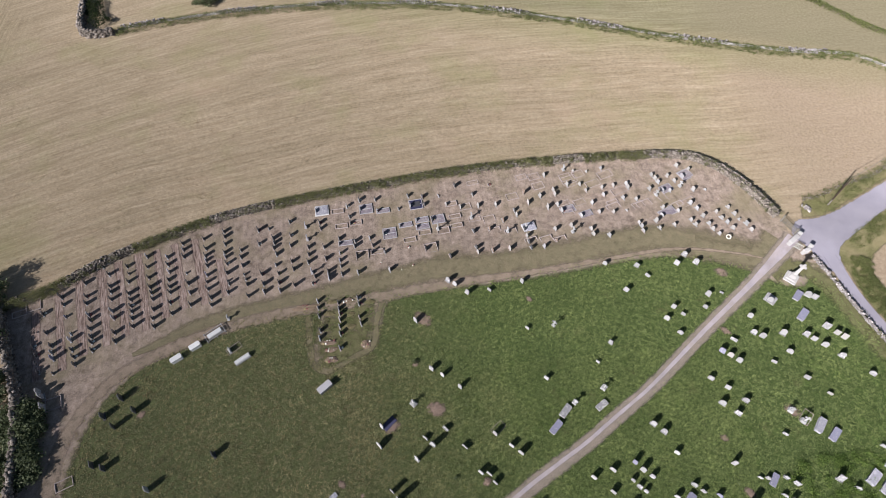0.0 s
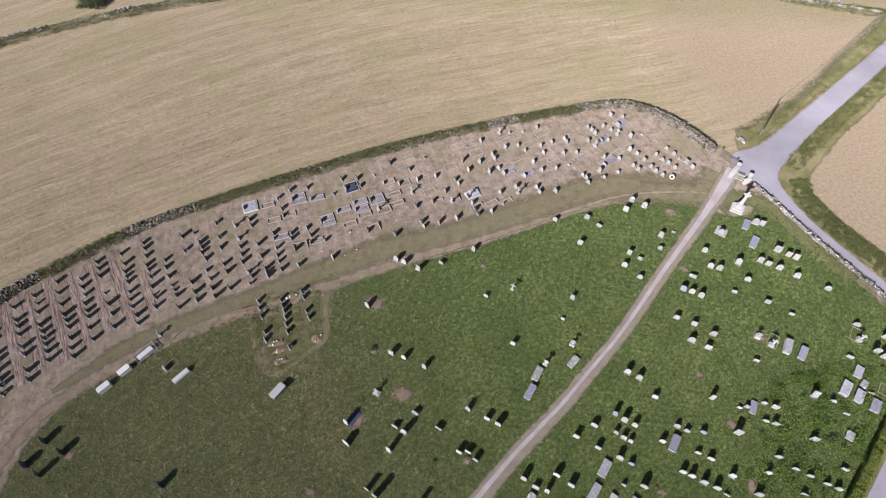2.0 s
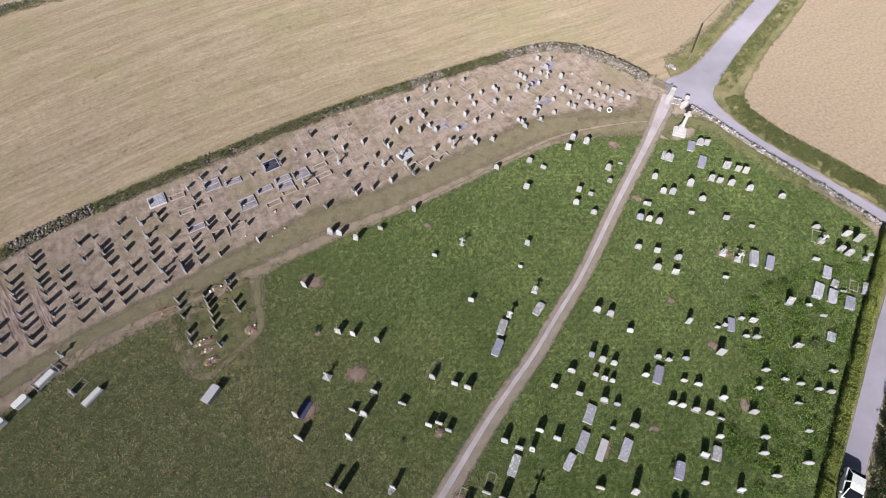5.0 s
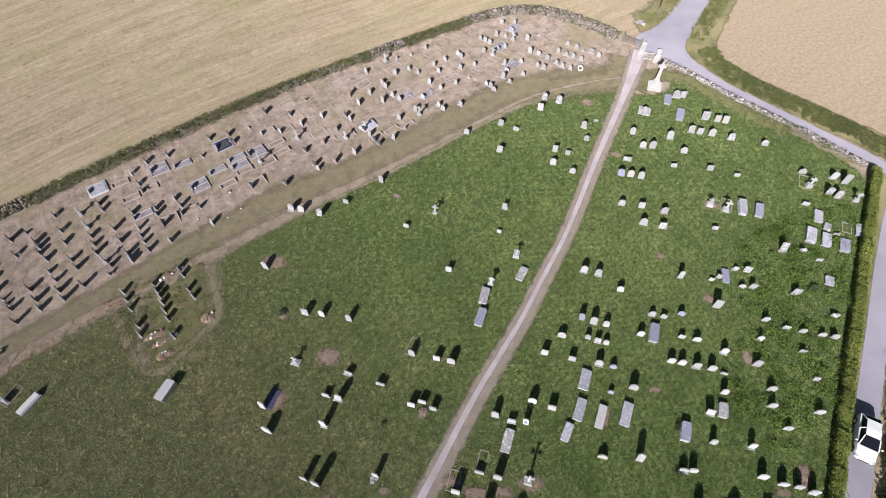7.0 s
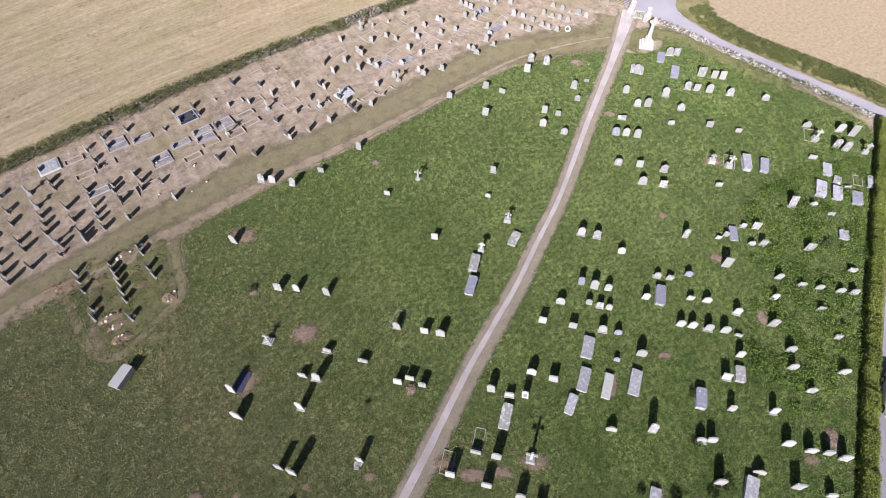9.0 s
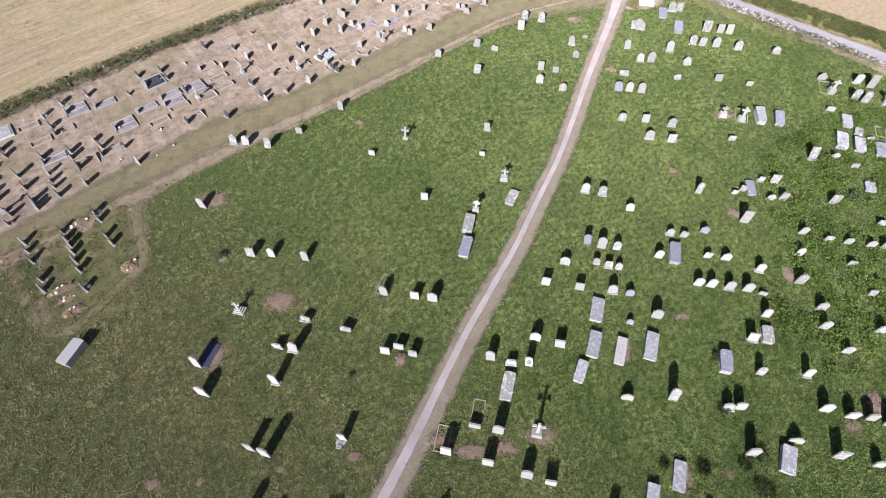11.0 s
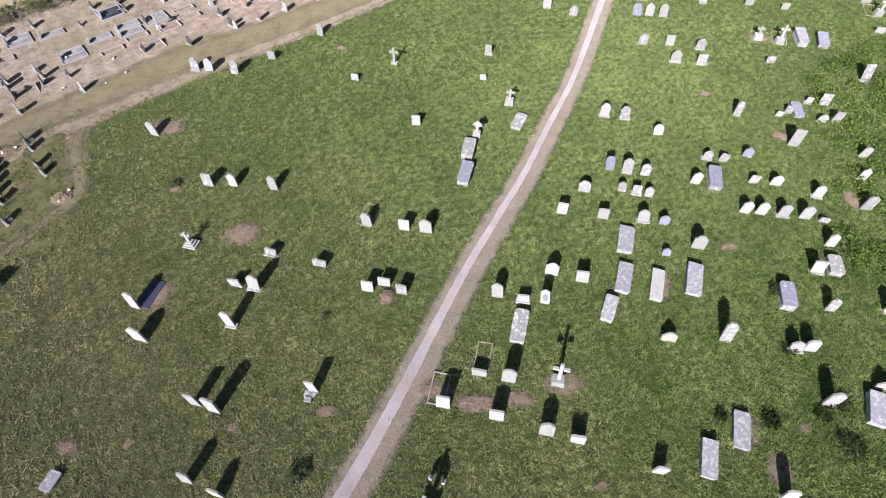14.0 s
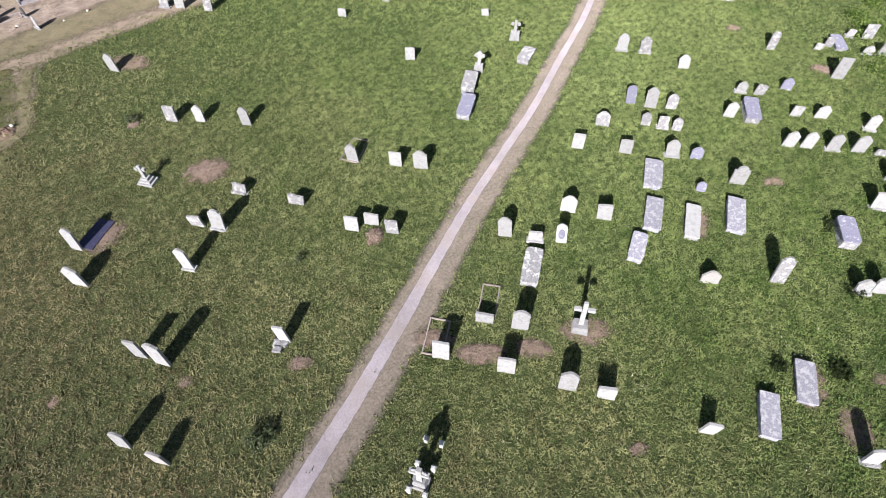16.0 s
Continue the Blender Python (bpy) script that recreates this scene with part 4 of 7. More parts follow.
def cross_grave(kind, material, x, y, turn, h, lean):
    words = {"ring": "pale ringed stone cross on a block", "steps": "pale stone cross on stepped base", "strip": "stone cross on a plinth in a row of graves"}.get(kind, "plain pale stone cross on a block base")
    ob = thing_at("grave_cross", x, y, turn, words, "cross", "stone crosses", 0.0, lean * 0.7)
    foot = {"plain": 0.18, "steps": 0.42, "strip": 0.35}.get(kind, 0.5)
    bm = bmesh.new()
    if kind == "steps":
        for k in range(3):
            box_into(bm, 0, 0, -0.1 if k == 0 else 0.14 * k, 0.86 - 0.22 * k, 0.7 - 0.18 * k, 0.24 if k == 0 else 0.139)
    elif kind == "block":
        box_into(bm, 0, 0, -0.1, 0.72, 0.6, foot + 0.1, 0, 0.8)
    else:
        box_into(bm, 0, 0, -0.1, 0.62, 0.4, foot + 0.1, 0, 0.82)
    part("base", softened(bm, 0.015), material, ob)
    bm = bmesh.new()
    thick, arm = 0.16, 0.3 * (h - foot) + 0.12
    mid = foot + (h - foot) * 0.68
    box_into(bm, 0, 0, foot - 0.02, thick * 1.25, thick, h - foot + 0.02, 0, 0.85)
    for side in (-1, 1):
        box_into(bm, side * (arm / 2 + thick) * 0.5 + side * thick * 0.25, 0, mid - thick / 2, arm / 2, thick * 0.96, thick * 1.05)
    part("cross", softened(bm, 0.012), material, ob)
    if kind == "ring":
        bm = bmesh.new()
        for k in range(16):
            a, b = 2 * math.pi * k / 16, 2 * math.pi * (k + 1) / 16
            r = 0.17
            tube_into(bm, (r * math.cos(a), 0, mid + r * math.sin(a)), (r * math.cos(b), 0, mid + r * math.sin(b)), 0.075, n=6)
        part("ring", bm, material, ob)


def fade_edges(me):
    """Marks how far inside its outline each corner of a heap lies: 1 in the middle, 0 at the foot."""
    co = np.array([v.co[:2] for v in me.vertices])
    r = np.hypot(*(co / np.abs(co).max(0)).T)
    me.attributes.new("across", "FLOAT", "POINT").data.foreach_set("value", np.clip(1.35 - 1.25 * r, 0, 1).astype(np.float32))


def mound(long, wide, rise, seed):
    """A low uneven heap with a ragged foot."""
    rng = random.Random(seed)
    bm = bmesh.new()
    rings, spokes = 6, 22
    ragged = [1 + rng.gauss(0, 0.13) for _ in range(spokes)]
    top = bm.verts.new((0, 0, rise + 0.03))
    last = None
    for k in range(1, rings + 1):
        t = k / rings
        row = []
        for s in range(spokes):
            a = 2 * math.pi * s / spokes
            r = t * (1 + (ragged[s] - 1) * t)
            z = 0.03 + rise * (1 - t * t) * (1 + rng.gauss(0, 0.18)) if k < rings else 0.004
            row.append(bm.verts.new((math.cos(a) * r * long / 2, math.sin(a) * r * wide / 2, z)))
        for s in range(spokes):
            n = (s + 1) % spokes
            bm.faces.new((top, row[s], row[n]) if last is None else (last[s], row[s], row[n], last[n]))
        last = row
    return bm


def bare_patch(x, y, long, wide, turn, rise):
    """Earth and cut stalks: a low ragged heap with dry stalks lying over it."""
    me = bpy.data.meshes.new("bare_earth")
    rng = random.Random(int(x * 10))
    bm = mound(long, wide, rise * 0.7, int(x * 10))
    for _ in range(int(long * wide * 150)):
        a, r = rng.uniform(0, 2 * math.pi), math.sqrt(rng.random()) * 0.56 * rng.uniform(0.7, 1.1)
        at = Vector((math.cos(a) * r * long, math.sin(a) * r * wide, rise * 0.7 * max(0, 1 - 4 * r * r) + rng.uniform(0.0, 0.05)))
        b = rng.uniform(0, 2 * math.pi)
        way, side = Vector((math.cos(b), math.sin(b), rng.uniform(-0.1, 0.5))) * rng.uniform(0.08, 0.22), Vector((-math.sin(b), math.cos(b), 0)) * rng.uniform(0.012, 0.03)
        bm.faces.new([bm.verts.new(at + q) for q in (-side, side, way)])
    bm.to_mesh(me)
    bm.free()
    me.materials.append(BARE)
    fade_edges(me)
    ob = thing("bare_earth", me, "patch of bare earth and dry cut grass", "earth", "bare patches among the graves", "stuff")
    ob.matrix_world = pose(x, y, 0.012, 0, 0, turn)


def new_burial(x, y, long, wide, turn):
    ob = thing_at("fresh_grave", x, y, turn, "fresh earth grave mound with wreaths and flowers", "grave", "fresh graves by the track")
    part("mound", mound(long, wide, 0.16, int(x * 7)), FRESH_EARTH, ob)
    for k in range(5):
        part("flowers", posy(luck.uniform(-0.4, 0.4) * long, luck.uniform(-0.3, 0.3) * wide, 0.13, luck.uniform(0.08, 0.15)), luck.choice(PETALS), ob, "faded wreath of flowers")


def grass_mound(x, y, long, wide, turn):
    ob = thing_at("grave_mound", x, y, turn, "low settled grave mound with thin weedy grass", "grave", "grassed mounds among the newest graves")
    part("mound", mound(long, wide, 0.14, int(x * 5 - y)), SETTLED, ob)


# ---- walls, hedges and trees ----
def stone_wall(name, points, height, width, label, seed, size=0.3, dens=1.0, keep=None, material=None, core_height=1.0):
    """A dry stone wall: a rough core with hundreds of single stones on its faces and top."""
    rng = np.random.default_rng(seed)
    line = along(points, 0.25)
    t, n = sides(line)
    run = np.r_[0, np.cumsum(np.linalg.norm(np.diff(line, axis=0), axis=1))]
    centres = []
    rows = max(2, int(height / (size * 0.62)))
    count = int(run[-1] / (size * 0.95) * dens)
    for k in range(rows + 1):
        z = height * k / rows
        for side in (-1, 0, 1) if k == rows else (-1, 1):
            s = np.sort(rng.uniform(0, run[-1], count))
            at = np.stack([np.interp(s, run, line[:, i]) for i in (0, 1)], 1)
            nn = np.stack([np.interp(s, run, n[:, i]) for i in (0, 1)], 1)
            batter = width / 2 * (1 - 0.25 * k / rows)
            if keep is not None:
                hold = keep(at[:, 0], rng.uniform(0, 1, len(s)))
                s, at, nn = s[hold], at[hold], nn[hold]
            centres.append(np.c_[at + nn * (side * batter + rng.normal(0, 0.05, len(s)))[:, None], z + rng.normal(0, 0.06, len(s)) - 0.03])
    v, f = rubble(np.concatenate(centres), size, rng)
    m = len(line)
    core = np.concatenate([np.c_[line + n * (sgn * width * k), np.full(m, z)] for sgn, k, z in ((-1, 0.45, -0.05), (-1, 0.34, height * core_height - 0.08), (1, 0.34, height * core_height - 0.08), (1, 0.45, -0.05))])
    cf = np.array([[j * m + i, j * m + i + 1, (j + 1) * m + i + 1, (j + 1) * m + i] for j in range(3) for i in range(m - 1)])
    me = quick_mesh(name, np.concatenate([v, core]), np.concatenate([f, cf + len(v)]), material or RUBBLE)
    return thing(name, me, label, "wall", kind="structure")


def hedge(name, points, width, height, per_metre, label, seed, material=None, size=0.09, keep=None, ground=True):
    """A straggling bank of brambles and grass: leaves heaped in clumps along a line."""
    rng = np.random.default_rng(seed)
    line = along(points, 0.3)
    t, n = sides(line)
    run = np.r_[0, np.cumsum(np.linalg.norm(np.diff(line, axis=0), axis=1))]
    clumps = int(run[-1] * 18)
    s = rng.uniform(0, run[-1], clumps)
    if keep is not None:
        s = s[keep(np.interp(s, run, line[:, 0]), rng.uniform(0, 1, len(s)))]
    at = np.stack([np.interp(s, run, line[:, i]) for i in (0, 1)], 1)
    nn = np.stack([np.interp(s, run, n[:, i]) for i in (0, 1)], 1)
    off = rng.uniform(-0.5, 0.5, len(s))
    top = height * (1 - 2.0 * off**2) * rng.uniform(0.75, 1.1, len(s))
    c = np.c_[at + nn * (off * width)[:, None], np.zeros(len(s))]
    k = max(3, int(per_metre / 18))
    cc = np.repeat(c, k, 0)
    d = rng.normal(0, 1, (len(cc), 3)) * np.array([0.17, 0.17, 0.22])
    cc = cc + d
    cc[:, 2] = np.abs(np.repeat(top, k) * rng.beta(3.2, 1.0, len(cc)) + d[:, 2] * 0.3) + 0.02
    v, f = leaves(cc, size, rng, 0.6, 0.5)
    return thing(name, quick_mesh(name, v, f, material or LEAVES), label, "hedge", kind="structure")


def clipped_hedge(name, points, width, height, per_metre, label, seed, material, size):
    """A hedge with a steep face on one side, a lumpy top and a slope down on the other, round a dense core."""
    rng = np.random.default_rng(seed)
    line = along(points, 0.3)
    t, n = sides(line)
    run = np.r_[0, np.cumsum(np.linalg.norm(np.diff(line, axis=0), axis=1))]
    count = int(run[-1] * per_metre)
    s, u = rng.uniform(0, run[-1], count), rng.uniform(0, 1, count)
    lump = 1 + 0.16 * swell(np.c_[s, s * 0], 2.2, seed) + 0.1 * swell(np.c_[s, u], 0.8, seed + 1)
    off = np.where(u < 0.3, -0.5, np.where(u < 0.65, -0.5 + (u - 0.3) / 0.35 * 0.6, 0.1 + (u - 0.65) / 0.35 * 0.42))
    z = np.where(u < 0.3, u / 0.3, np.where(u < 0.65, 1.0, 1 - ((u - 0.65) / 0.35) ** 1.4 * 0.9)) * height * lump
    at = np.stack([np.interp(s, run, line[:, i]) for i in (0, 1)], 1)
    nn = np.stack([np.interp(s, run, n[:, i]) for i in (0, 1)], 1)
    c = np.c_[at + nn * (off * width * (0.85 + 0.15 * lump) + rng.normal(0, 0.06, count))[:, None], np.abs(z + rng.normal(0, 0.07, count)) + 0.02]
    v, f = leaves(c, size, rng, 0.6, 0.5)
    m = len(line)
    core = np.concatenate([np.c_[line + n * (k * width), np.full(m, h * height)] for k, h in ((-0.44, -0.05), (-0.42, 0.82), (0.08, 0.86), (0.42, -0.05))])
    cf = np.array([[j * m + i, j * m + i + 1, (j + 1) * m + i + 1, (j + 1) * m + i] for j in range(3) for i in range(m - 1)])
    return thing(name, quick_mesh(name, np.concatenate([v, core]), np.concatenate([f, cf + len(v)]), material), label, "hedge", kind="structure")


def tree(name, x, y, height, spread, count, seed, label, category="tree", size=0.16, material=None):
    rng = np.random.default_rng(seed)
    ob = thing_at(name, x, y, 0, label, category)
    stout = min(1.0, height / 3.0) ** 1.5
    bm = bmesh.new()
    tube_into(bm, (0, 0, -0.1), (0.1 * stout, 0.05 * stout, height * 0.5), 0.16 * stout, 0.09 * stout)
    for k in range(7):
        a, r = rng.uniform(0, 6.28), spread * rng.uniform(0.4, 0.8)
        tube_into(bm, (0.05, 0.03, height * rng.uniform(0.15, 0.45)), (math.cos(a) * r, math.sin(a) * r, height * rng.uniform(0.45, 0.85)), 0.06 * stout, 0.02 * stout, 6)
    part("trunk", bm, BARK, ob)
    clumps = 46
    a, r = rng.uniform(0, 2 * np.pi, clumps), spread * np.sqrt(rng.uniform(0, 1, clumps))
    z = height * (0.2 + 0.75 * rng.uniform(0, 1, clumps) * np.sqrt(np.clip(1.05 - (r / spread) ** 2, 0.05, 1)))
    c = np.repeat(np.c_[np.cos(a) * r, np.sin(a) * r, z], count // clumps, 0)
    c = c + rng.normal(0, 1, c.shape) * np.array([0.42, 0.42, 0.3]) * spread * 0.32
    c[:, 2] = np.abs(c[:, 2]) + 0.05
    v, f = leaves(c, size, rng)
    crown = new("crown", quick_mesh("crown", v, f, material or TREE_LEAVES))
    crown.parent = ob
    return ob


def top_keep(x, luck_of):
    """Where brambles cover the top wall, and where bare stone shows."""
    stony = ((x > -49) & (x < -41)) | ((x > -30.5) & (x < -21)) | ((x > 24) & (x < 29)) | (x > 39)
    return np.where(stony, luck_of < 0.22, luck_of < 0.98)


stone_wall("wall_top", TOP_WALL, 0.95, 0.85, "dry stone wall half grown over with brambles", 11, size=0.21, dens=1.25, core_height=0.5, keep=lambda x, u: ~top_keep(x, u * 0 + 0.5) | (u < 0.06))
hedge("hedge_top", [(x, y - 0.25) for x, y in TOP_WALL], 1.7, 1.3, 880, "brambles and long grass over a field wall", 12, keep=top_keep, size=0.055, material=LOW_LEAVES)
def lane_keep(x, luck_of):
    """The lane wall has tumbled in places."""
    return luck_of < np.where((x > 62.0) & (x < 63.0), 0.25, 0.62 + 0.3 * np.sin(x * 9.0))


stone_wall("wall_lane", LOW_WALL, 0.5, 0.14, "low whitish dry stone wall between graveyard and lane", 13, size=0.17, dens=0.8, material=WHITE_RUBBLE, keep=lane_keep, core_height=0.75)
hedge("weeds_lane_wall", LOW_WALL, 1.3, 0.3, 90, "dry grass and weeds along the lane wall", 34, size=0.06, material=LOW_LEAVES)
hedge("hedge_lane_inner", [(59.8, 24.0), (61.2, 19.0), (62.4, 15.0), (63.4, 11.0)], 2.0, 0.8, 120, "weeds against the lane wall", 14, keep=lambda x, u: u < 0.6, material=VERGE_LEAVES)
clipped_hedge("hedge_lane", [(x + 0.25, y - 0.38) for x, y in HEDGE], 1.15, 0.95, 1000, "sunlit bramble hedge between graveyard and lane", 16, LEAVES, 0.066)
hedge("hedge_bank", [(64.2, 34.6), (63.2, 31.6), (63.9, 26.2), (66.0, 20.2), (68.4, 13.0), (70.4, 5.0)], 3.0, 0.45, 1500, "grassy bramble bank beyond the lane", 17, size=0.062, material=VERGE_LEAVES)
hedge("hedge_bank_road", [(64.6, 36.9), (68.5, 39.3), (77.6, 43.9), (90.7, 50.1), (139.7, 75.3)], 2.4, 0.35, 380, "grassy bramble bank along the road", 18, size=0.062, material=VERGE_LEAVES)
stone_wall("wall_verge", VERGE_BANK, 0.14, 0.4, "low tumbled earth and stone bank at the field edge", 35, size=0.12, dens=0.3, core_height=0.2)
hedge("weeds_verge_bank", VERGE_BANK, 1.5, 0.22, 260, "dry weeds along the tumbled field bank", 36, size=0.05, material=LOW_LEAVES)
hedge("hedge_verge", [(63.0, 44.2), (66.0, 45.6), (75.0, 49.6), (86.0, 54.6), (99.0, 60.4), (140.0, 81.0)], 3.2, 0.2, 110, "rank green verge between road and field", 19, size=0.08, material=VERGE_LEAVES)
hedge("hedge_car_lane", [(68.6, 5.0), (63.3, 2.6), (54.4, -2.7), (45.7, -8.0), (38.7, -12.4), (31.5, -17.1), (19.7, -24.8)], 1.8, 1.2, 600, "dark bramble hedge on the far side of the lane", 20, material=DARK_LEAVES)
stone_wall("wall_left", LEFT_WALL, 1.65, 0.5, "high lichened stone wall below trees", 21, size=0.32)
FIELD_TOP = [(-54.6, 98.6), (-52.4, 99.6), (-39.6, 101.9), (-22.8, 103.2), (-6.8, 102.9), (11.6, 100.4), (33.4, 93.6), (54.0, 86.0), (73.9, 80.0), (84.6, 78.0), (91.0, 73.4), (104.0, 66.0)]
stone_wall("wall_field", FIELD_TOP, 0.7, 0.5, "low stone field wall along a grassy bank", 22, size=0.26, core_height=0.5, keep=lambda x, u: u < 0.06 + 0.3 * np.sin(x * 0.35), material=WHITE_RUBBLE)
hedge("hedge_field", [(x, y - 0.9) for x, y in FIELD_TOP], 2.6, 0.75, 270, "green grassy bank at the foot of a field wall", 23, size=0.085, material=VERGE_LEAVES)
stone_wall("wall_field_corner", [(-64.0, 116.0), (-62.6, 106.0), (-60.6, 98.0), (-54.8, 97.6)], 1.3, 0.8, "broken stone wall round a field corner", 24, size=0.4)
hedge("hedge_field_corner", [(-61.5, 113.0), (-60.0, 104.0), (-57.0, 100.0)], 3.4, 1.4, 260, "dark thicket in a wall corner", 25, material=DARK_LEAVES, size=0.13)
hedge("hedge_far", [(78.0, 103.0), (84.7, 95.2), (88.3, 90.1), (91.8, 85.6), (95.5, 82.0), (108.0, 72.0)], 1.5, 0.9, 300, "green hedge between two far fields", 26, size=0.09, material=VERGE_LEAVES)
tree("bush", -38.6, 106.4, 2.6, 2.2, 2600, 27, "dark rounded thorn bush beside a field wall", "bush", 0.14)
tree("tree", -49.7, 21.8, 1.7, 2.9, 9000, 28, "grey-green leafy tree beside the graveyard wall")
tree("tree", -48.7, 16.8, 1.8, 2.9, 9000, 29, "grey-green leafy tree beside the graveyard wall")
tree("tree", -54.6, 26.4, 3.0, 2.4, 4000, 30, "grey-green leafy tree behind the graveyard wall")
tree("tree", -56.8, 33.4, 3.6, 2.2, 4000, 31, "grey-green leafy tree behind the graveyard wall")
tree("tree", -59.4, 40.6, 4.0, 2.6, 5000, 32, "grey-green leafy tree behind the graveyard wall")


# ---- gate, monument, pole, car ----
def field_gate(x0, y0, x1, y1):
    ob = thing_at("field_gate", x0, y0, math.degrees(math.atan2(y1 - y0, x1 - x0)), "weathered grey five-barred field gate between posts", "gate")
    w = math.hypot(x1 - x0, y1 - y0)
    for x in (0.0, w):
        bm = bmesh.new()
        box_into(bm, x, 0, -0.2, 0.18, 0.18, 1.7)
        part("post", softened(bm), SILVER_WOOD, ob)
    for k in range(5):
        bm = bmesh.new()
        box_into(bm, w / 2, 0, 0.2 + 0.22 * k, w - 0.2, 0.04, 0.05)
        part("rail", bm, SILVER_WOOD, ob)
    bm = bmesh.new()
    tube_into(bm, (0.12, 0.04, 0.28), (w - 0.12, 0.04, 1.24), 0.03)
    part("brace", bm, SILVER_WOOD, ob)


def wicket(x0, y0, x1, y1):
    ob = thing_at("wicket_gate", x0, y0, math.degrees(math.atan2(y1 - y0, x1 - x0)), "small white-painted iron gate across the path", "gate")
    w = math.hypot(x1 - x0, y1 - y0)
    for z in (0.15, 1.05):
        bm = bmesh.new()
        box_into(bm, w / 2, 0, z, w - 0.04, 0.05, 0.05)
        part("rail", bm, WHITE_IRON, ob)
    for k in range(11):
        bm = bmesh.new()
        tube_into(bm, (0.05 + (w - 0.1) * k / 10, 0, 0.06), (0.05 + (w - 0.1) * k / 10, 0, 1.22), 0.014, n=6)
        part("bar", bm, WHITE_IRON, ob)


def gate_wall(name, points, height, width):
    ob = thing_at(name, *points[0], 0, "whitewashed masonry wall with rounded coping beside the gate", "wall")
    for (ax, ay), (bx, by) in zip(points, points[1:]):
        turn, length = math.degrees(math.atan2(by - ay, bx - ax)), math.hypot(bx - ax, by - ay)
        cx, cy = (ax + bx) / 2 - points[0][0], (ay + by) / 2 - points[0][1]
        bm = bmesh.new()
        box_into(bm, cx, cy, -0.1, length, width, height + 0.1, turn)
        part("masonry", softened(bm, 0.03), WHITEWASH, ob)
        bm = bmesh.new()
        box_into(bm, cx, cy, height + 0.003, length + 0.1, width + 0.12, 0.16, turn, 0.86)
        part("coping", softened(bm, 0.03), WHITEWASH, ob)


def pier(x, y, turn, height, size):
    ob = thing_at("gate_pier", x, y, turn, "square whitewashed gate pier with a capstone", "pier", "gate piers")
    bm = bmesh.new()
    box_into(bm, 0, 0, -0.1, size, size, height + 0.1)
    part("shaft", softened(bm, 0.02), WHITEWASH, ob)
    bm = bmesh.new()
    box_into(bm, 0, 0, height + 0.003, size + 0.16, size + 0.16, 0.22, 0, 0.55)
    part("capstone", softened(bm, 0.02), WHITEWASH, ob)


field_gate(55.5, 42.2, 56.5, 39.7)
gate_wall("gate_wall", [(54.7, 37.9), (55.6, 38.5), (56.4, 39.0)], 0.75, 0.6)
pier(56.8, 39.3, 35, 0.85, 0.5)
wicket(55.3, 37.6, 56.1, 36.8)
gate_wall("gate_wall", [(56.0, 36.3), (57.0, 36.5)], 0.75, 0.45)
pier(57.2, 36.9, 40, 1.05, 0.5)


def monument(x, y, turn):
    ob = thing_at("high_cross", x, y, turn, "tall white stone memorial cross on a stepped base", "monument")
    for name, w, z, h, taper in (("lower_step", 1.7, -0.1, 0.38, 1.0), ("upper_step", 1.3, 0.282, 0.3, 1.0), ("pedestal", 0.8, 0.584, 0.62, 0.84)):
        bm = bmesh.new()
        box_into(bm, 0, 0, z, w, w, h, 0, taper)
        part(name, softened(bm, 0.03), WHITEWASH, ob)
    bm = bmesh.new()
    box_into(bm, 0, 0, 1.206, 0.46, 0.36, 2.1, 0, 0.66)
    part("shaft", softened(bm, 0.02), WHITEWASH, ob)
    bm = bmesh.new()
    box_into(bm, 0, 0, 3.1, 0.95, 0.23, 0.26)
    box_into(bm, 0, 0, 3.31, 0.28, 0.22, 0.5)
    part("arms", softened(bm, 0.02), WHITEWASH, ob)
    bm = bmesh.new()
    for k in range(20):
        a, b = 2 * math.pi * k / 20, 2 * math.pi * (k + 1) / 20
        tube_into(bm, (0.34 * math.cos(a), 0, 3.23 + 0.34 * math.sin(a)), (0.34 * math.cos(b), 0, 3.23 + 0.34 * math.sin(b)), 0.06, n=6)
    part("ring", bm, WHITEWASH, ob)


monument(52.7, 32.5, -46)


def utility_pole(x, y, height):
    ob = thing_at("utility_pole", x, y, 0, "tarred wooden utility pole with a pale foot", "pole")
    bm = bmesh.new()
    tube_into(bm, (0, 0, 1.2), (0.2, 0.4, height), 0.11, 0.08, 10)
    part("shaft", bm, OLD_WOOD, ob)
    bm = bmesh.new()
    tube_into(bm, (-0.05, -0.1, -0.3), (0.0, 0.0, 1.2), 0.115, 0.112, 10)
    part("foot", bm, SILVER_WOOD, ob, "pale weathered foot")
    bm = bmesh.new()
    for a in range(24):
        u, w = a / 24, (a + 1) / 24
        p, q = ((0.2 + 54.0 * s, 0.4 + 26.4 * s, height - 0.1 - 5 * s * (1 - s)) for s in (u, w))
        tube_into(bm, p, q, 0.03, n=4)
    part("wire", bm, SILVER_WOOD, ob, "sagging overhead wire")


utility_pole(64.1, 44.5, 5.8)


def loft(bm, rings):
    rows = [[bm.verts.new(p) for p in ring] for ring in rings]
    for a, b in zip(rows, rows[1:]):
        for i in range(len(a)):
            j = (i + 1) % len(a)
            bm.faces.new((a[i], a[j], b[j], b[i]))
    bm.faces.new(rows[0][::-1])
    bm.faces.new(rows[-1])
    bmesh.ops.recalc_face_normals(bm, faces=list(bm.faces))


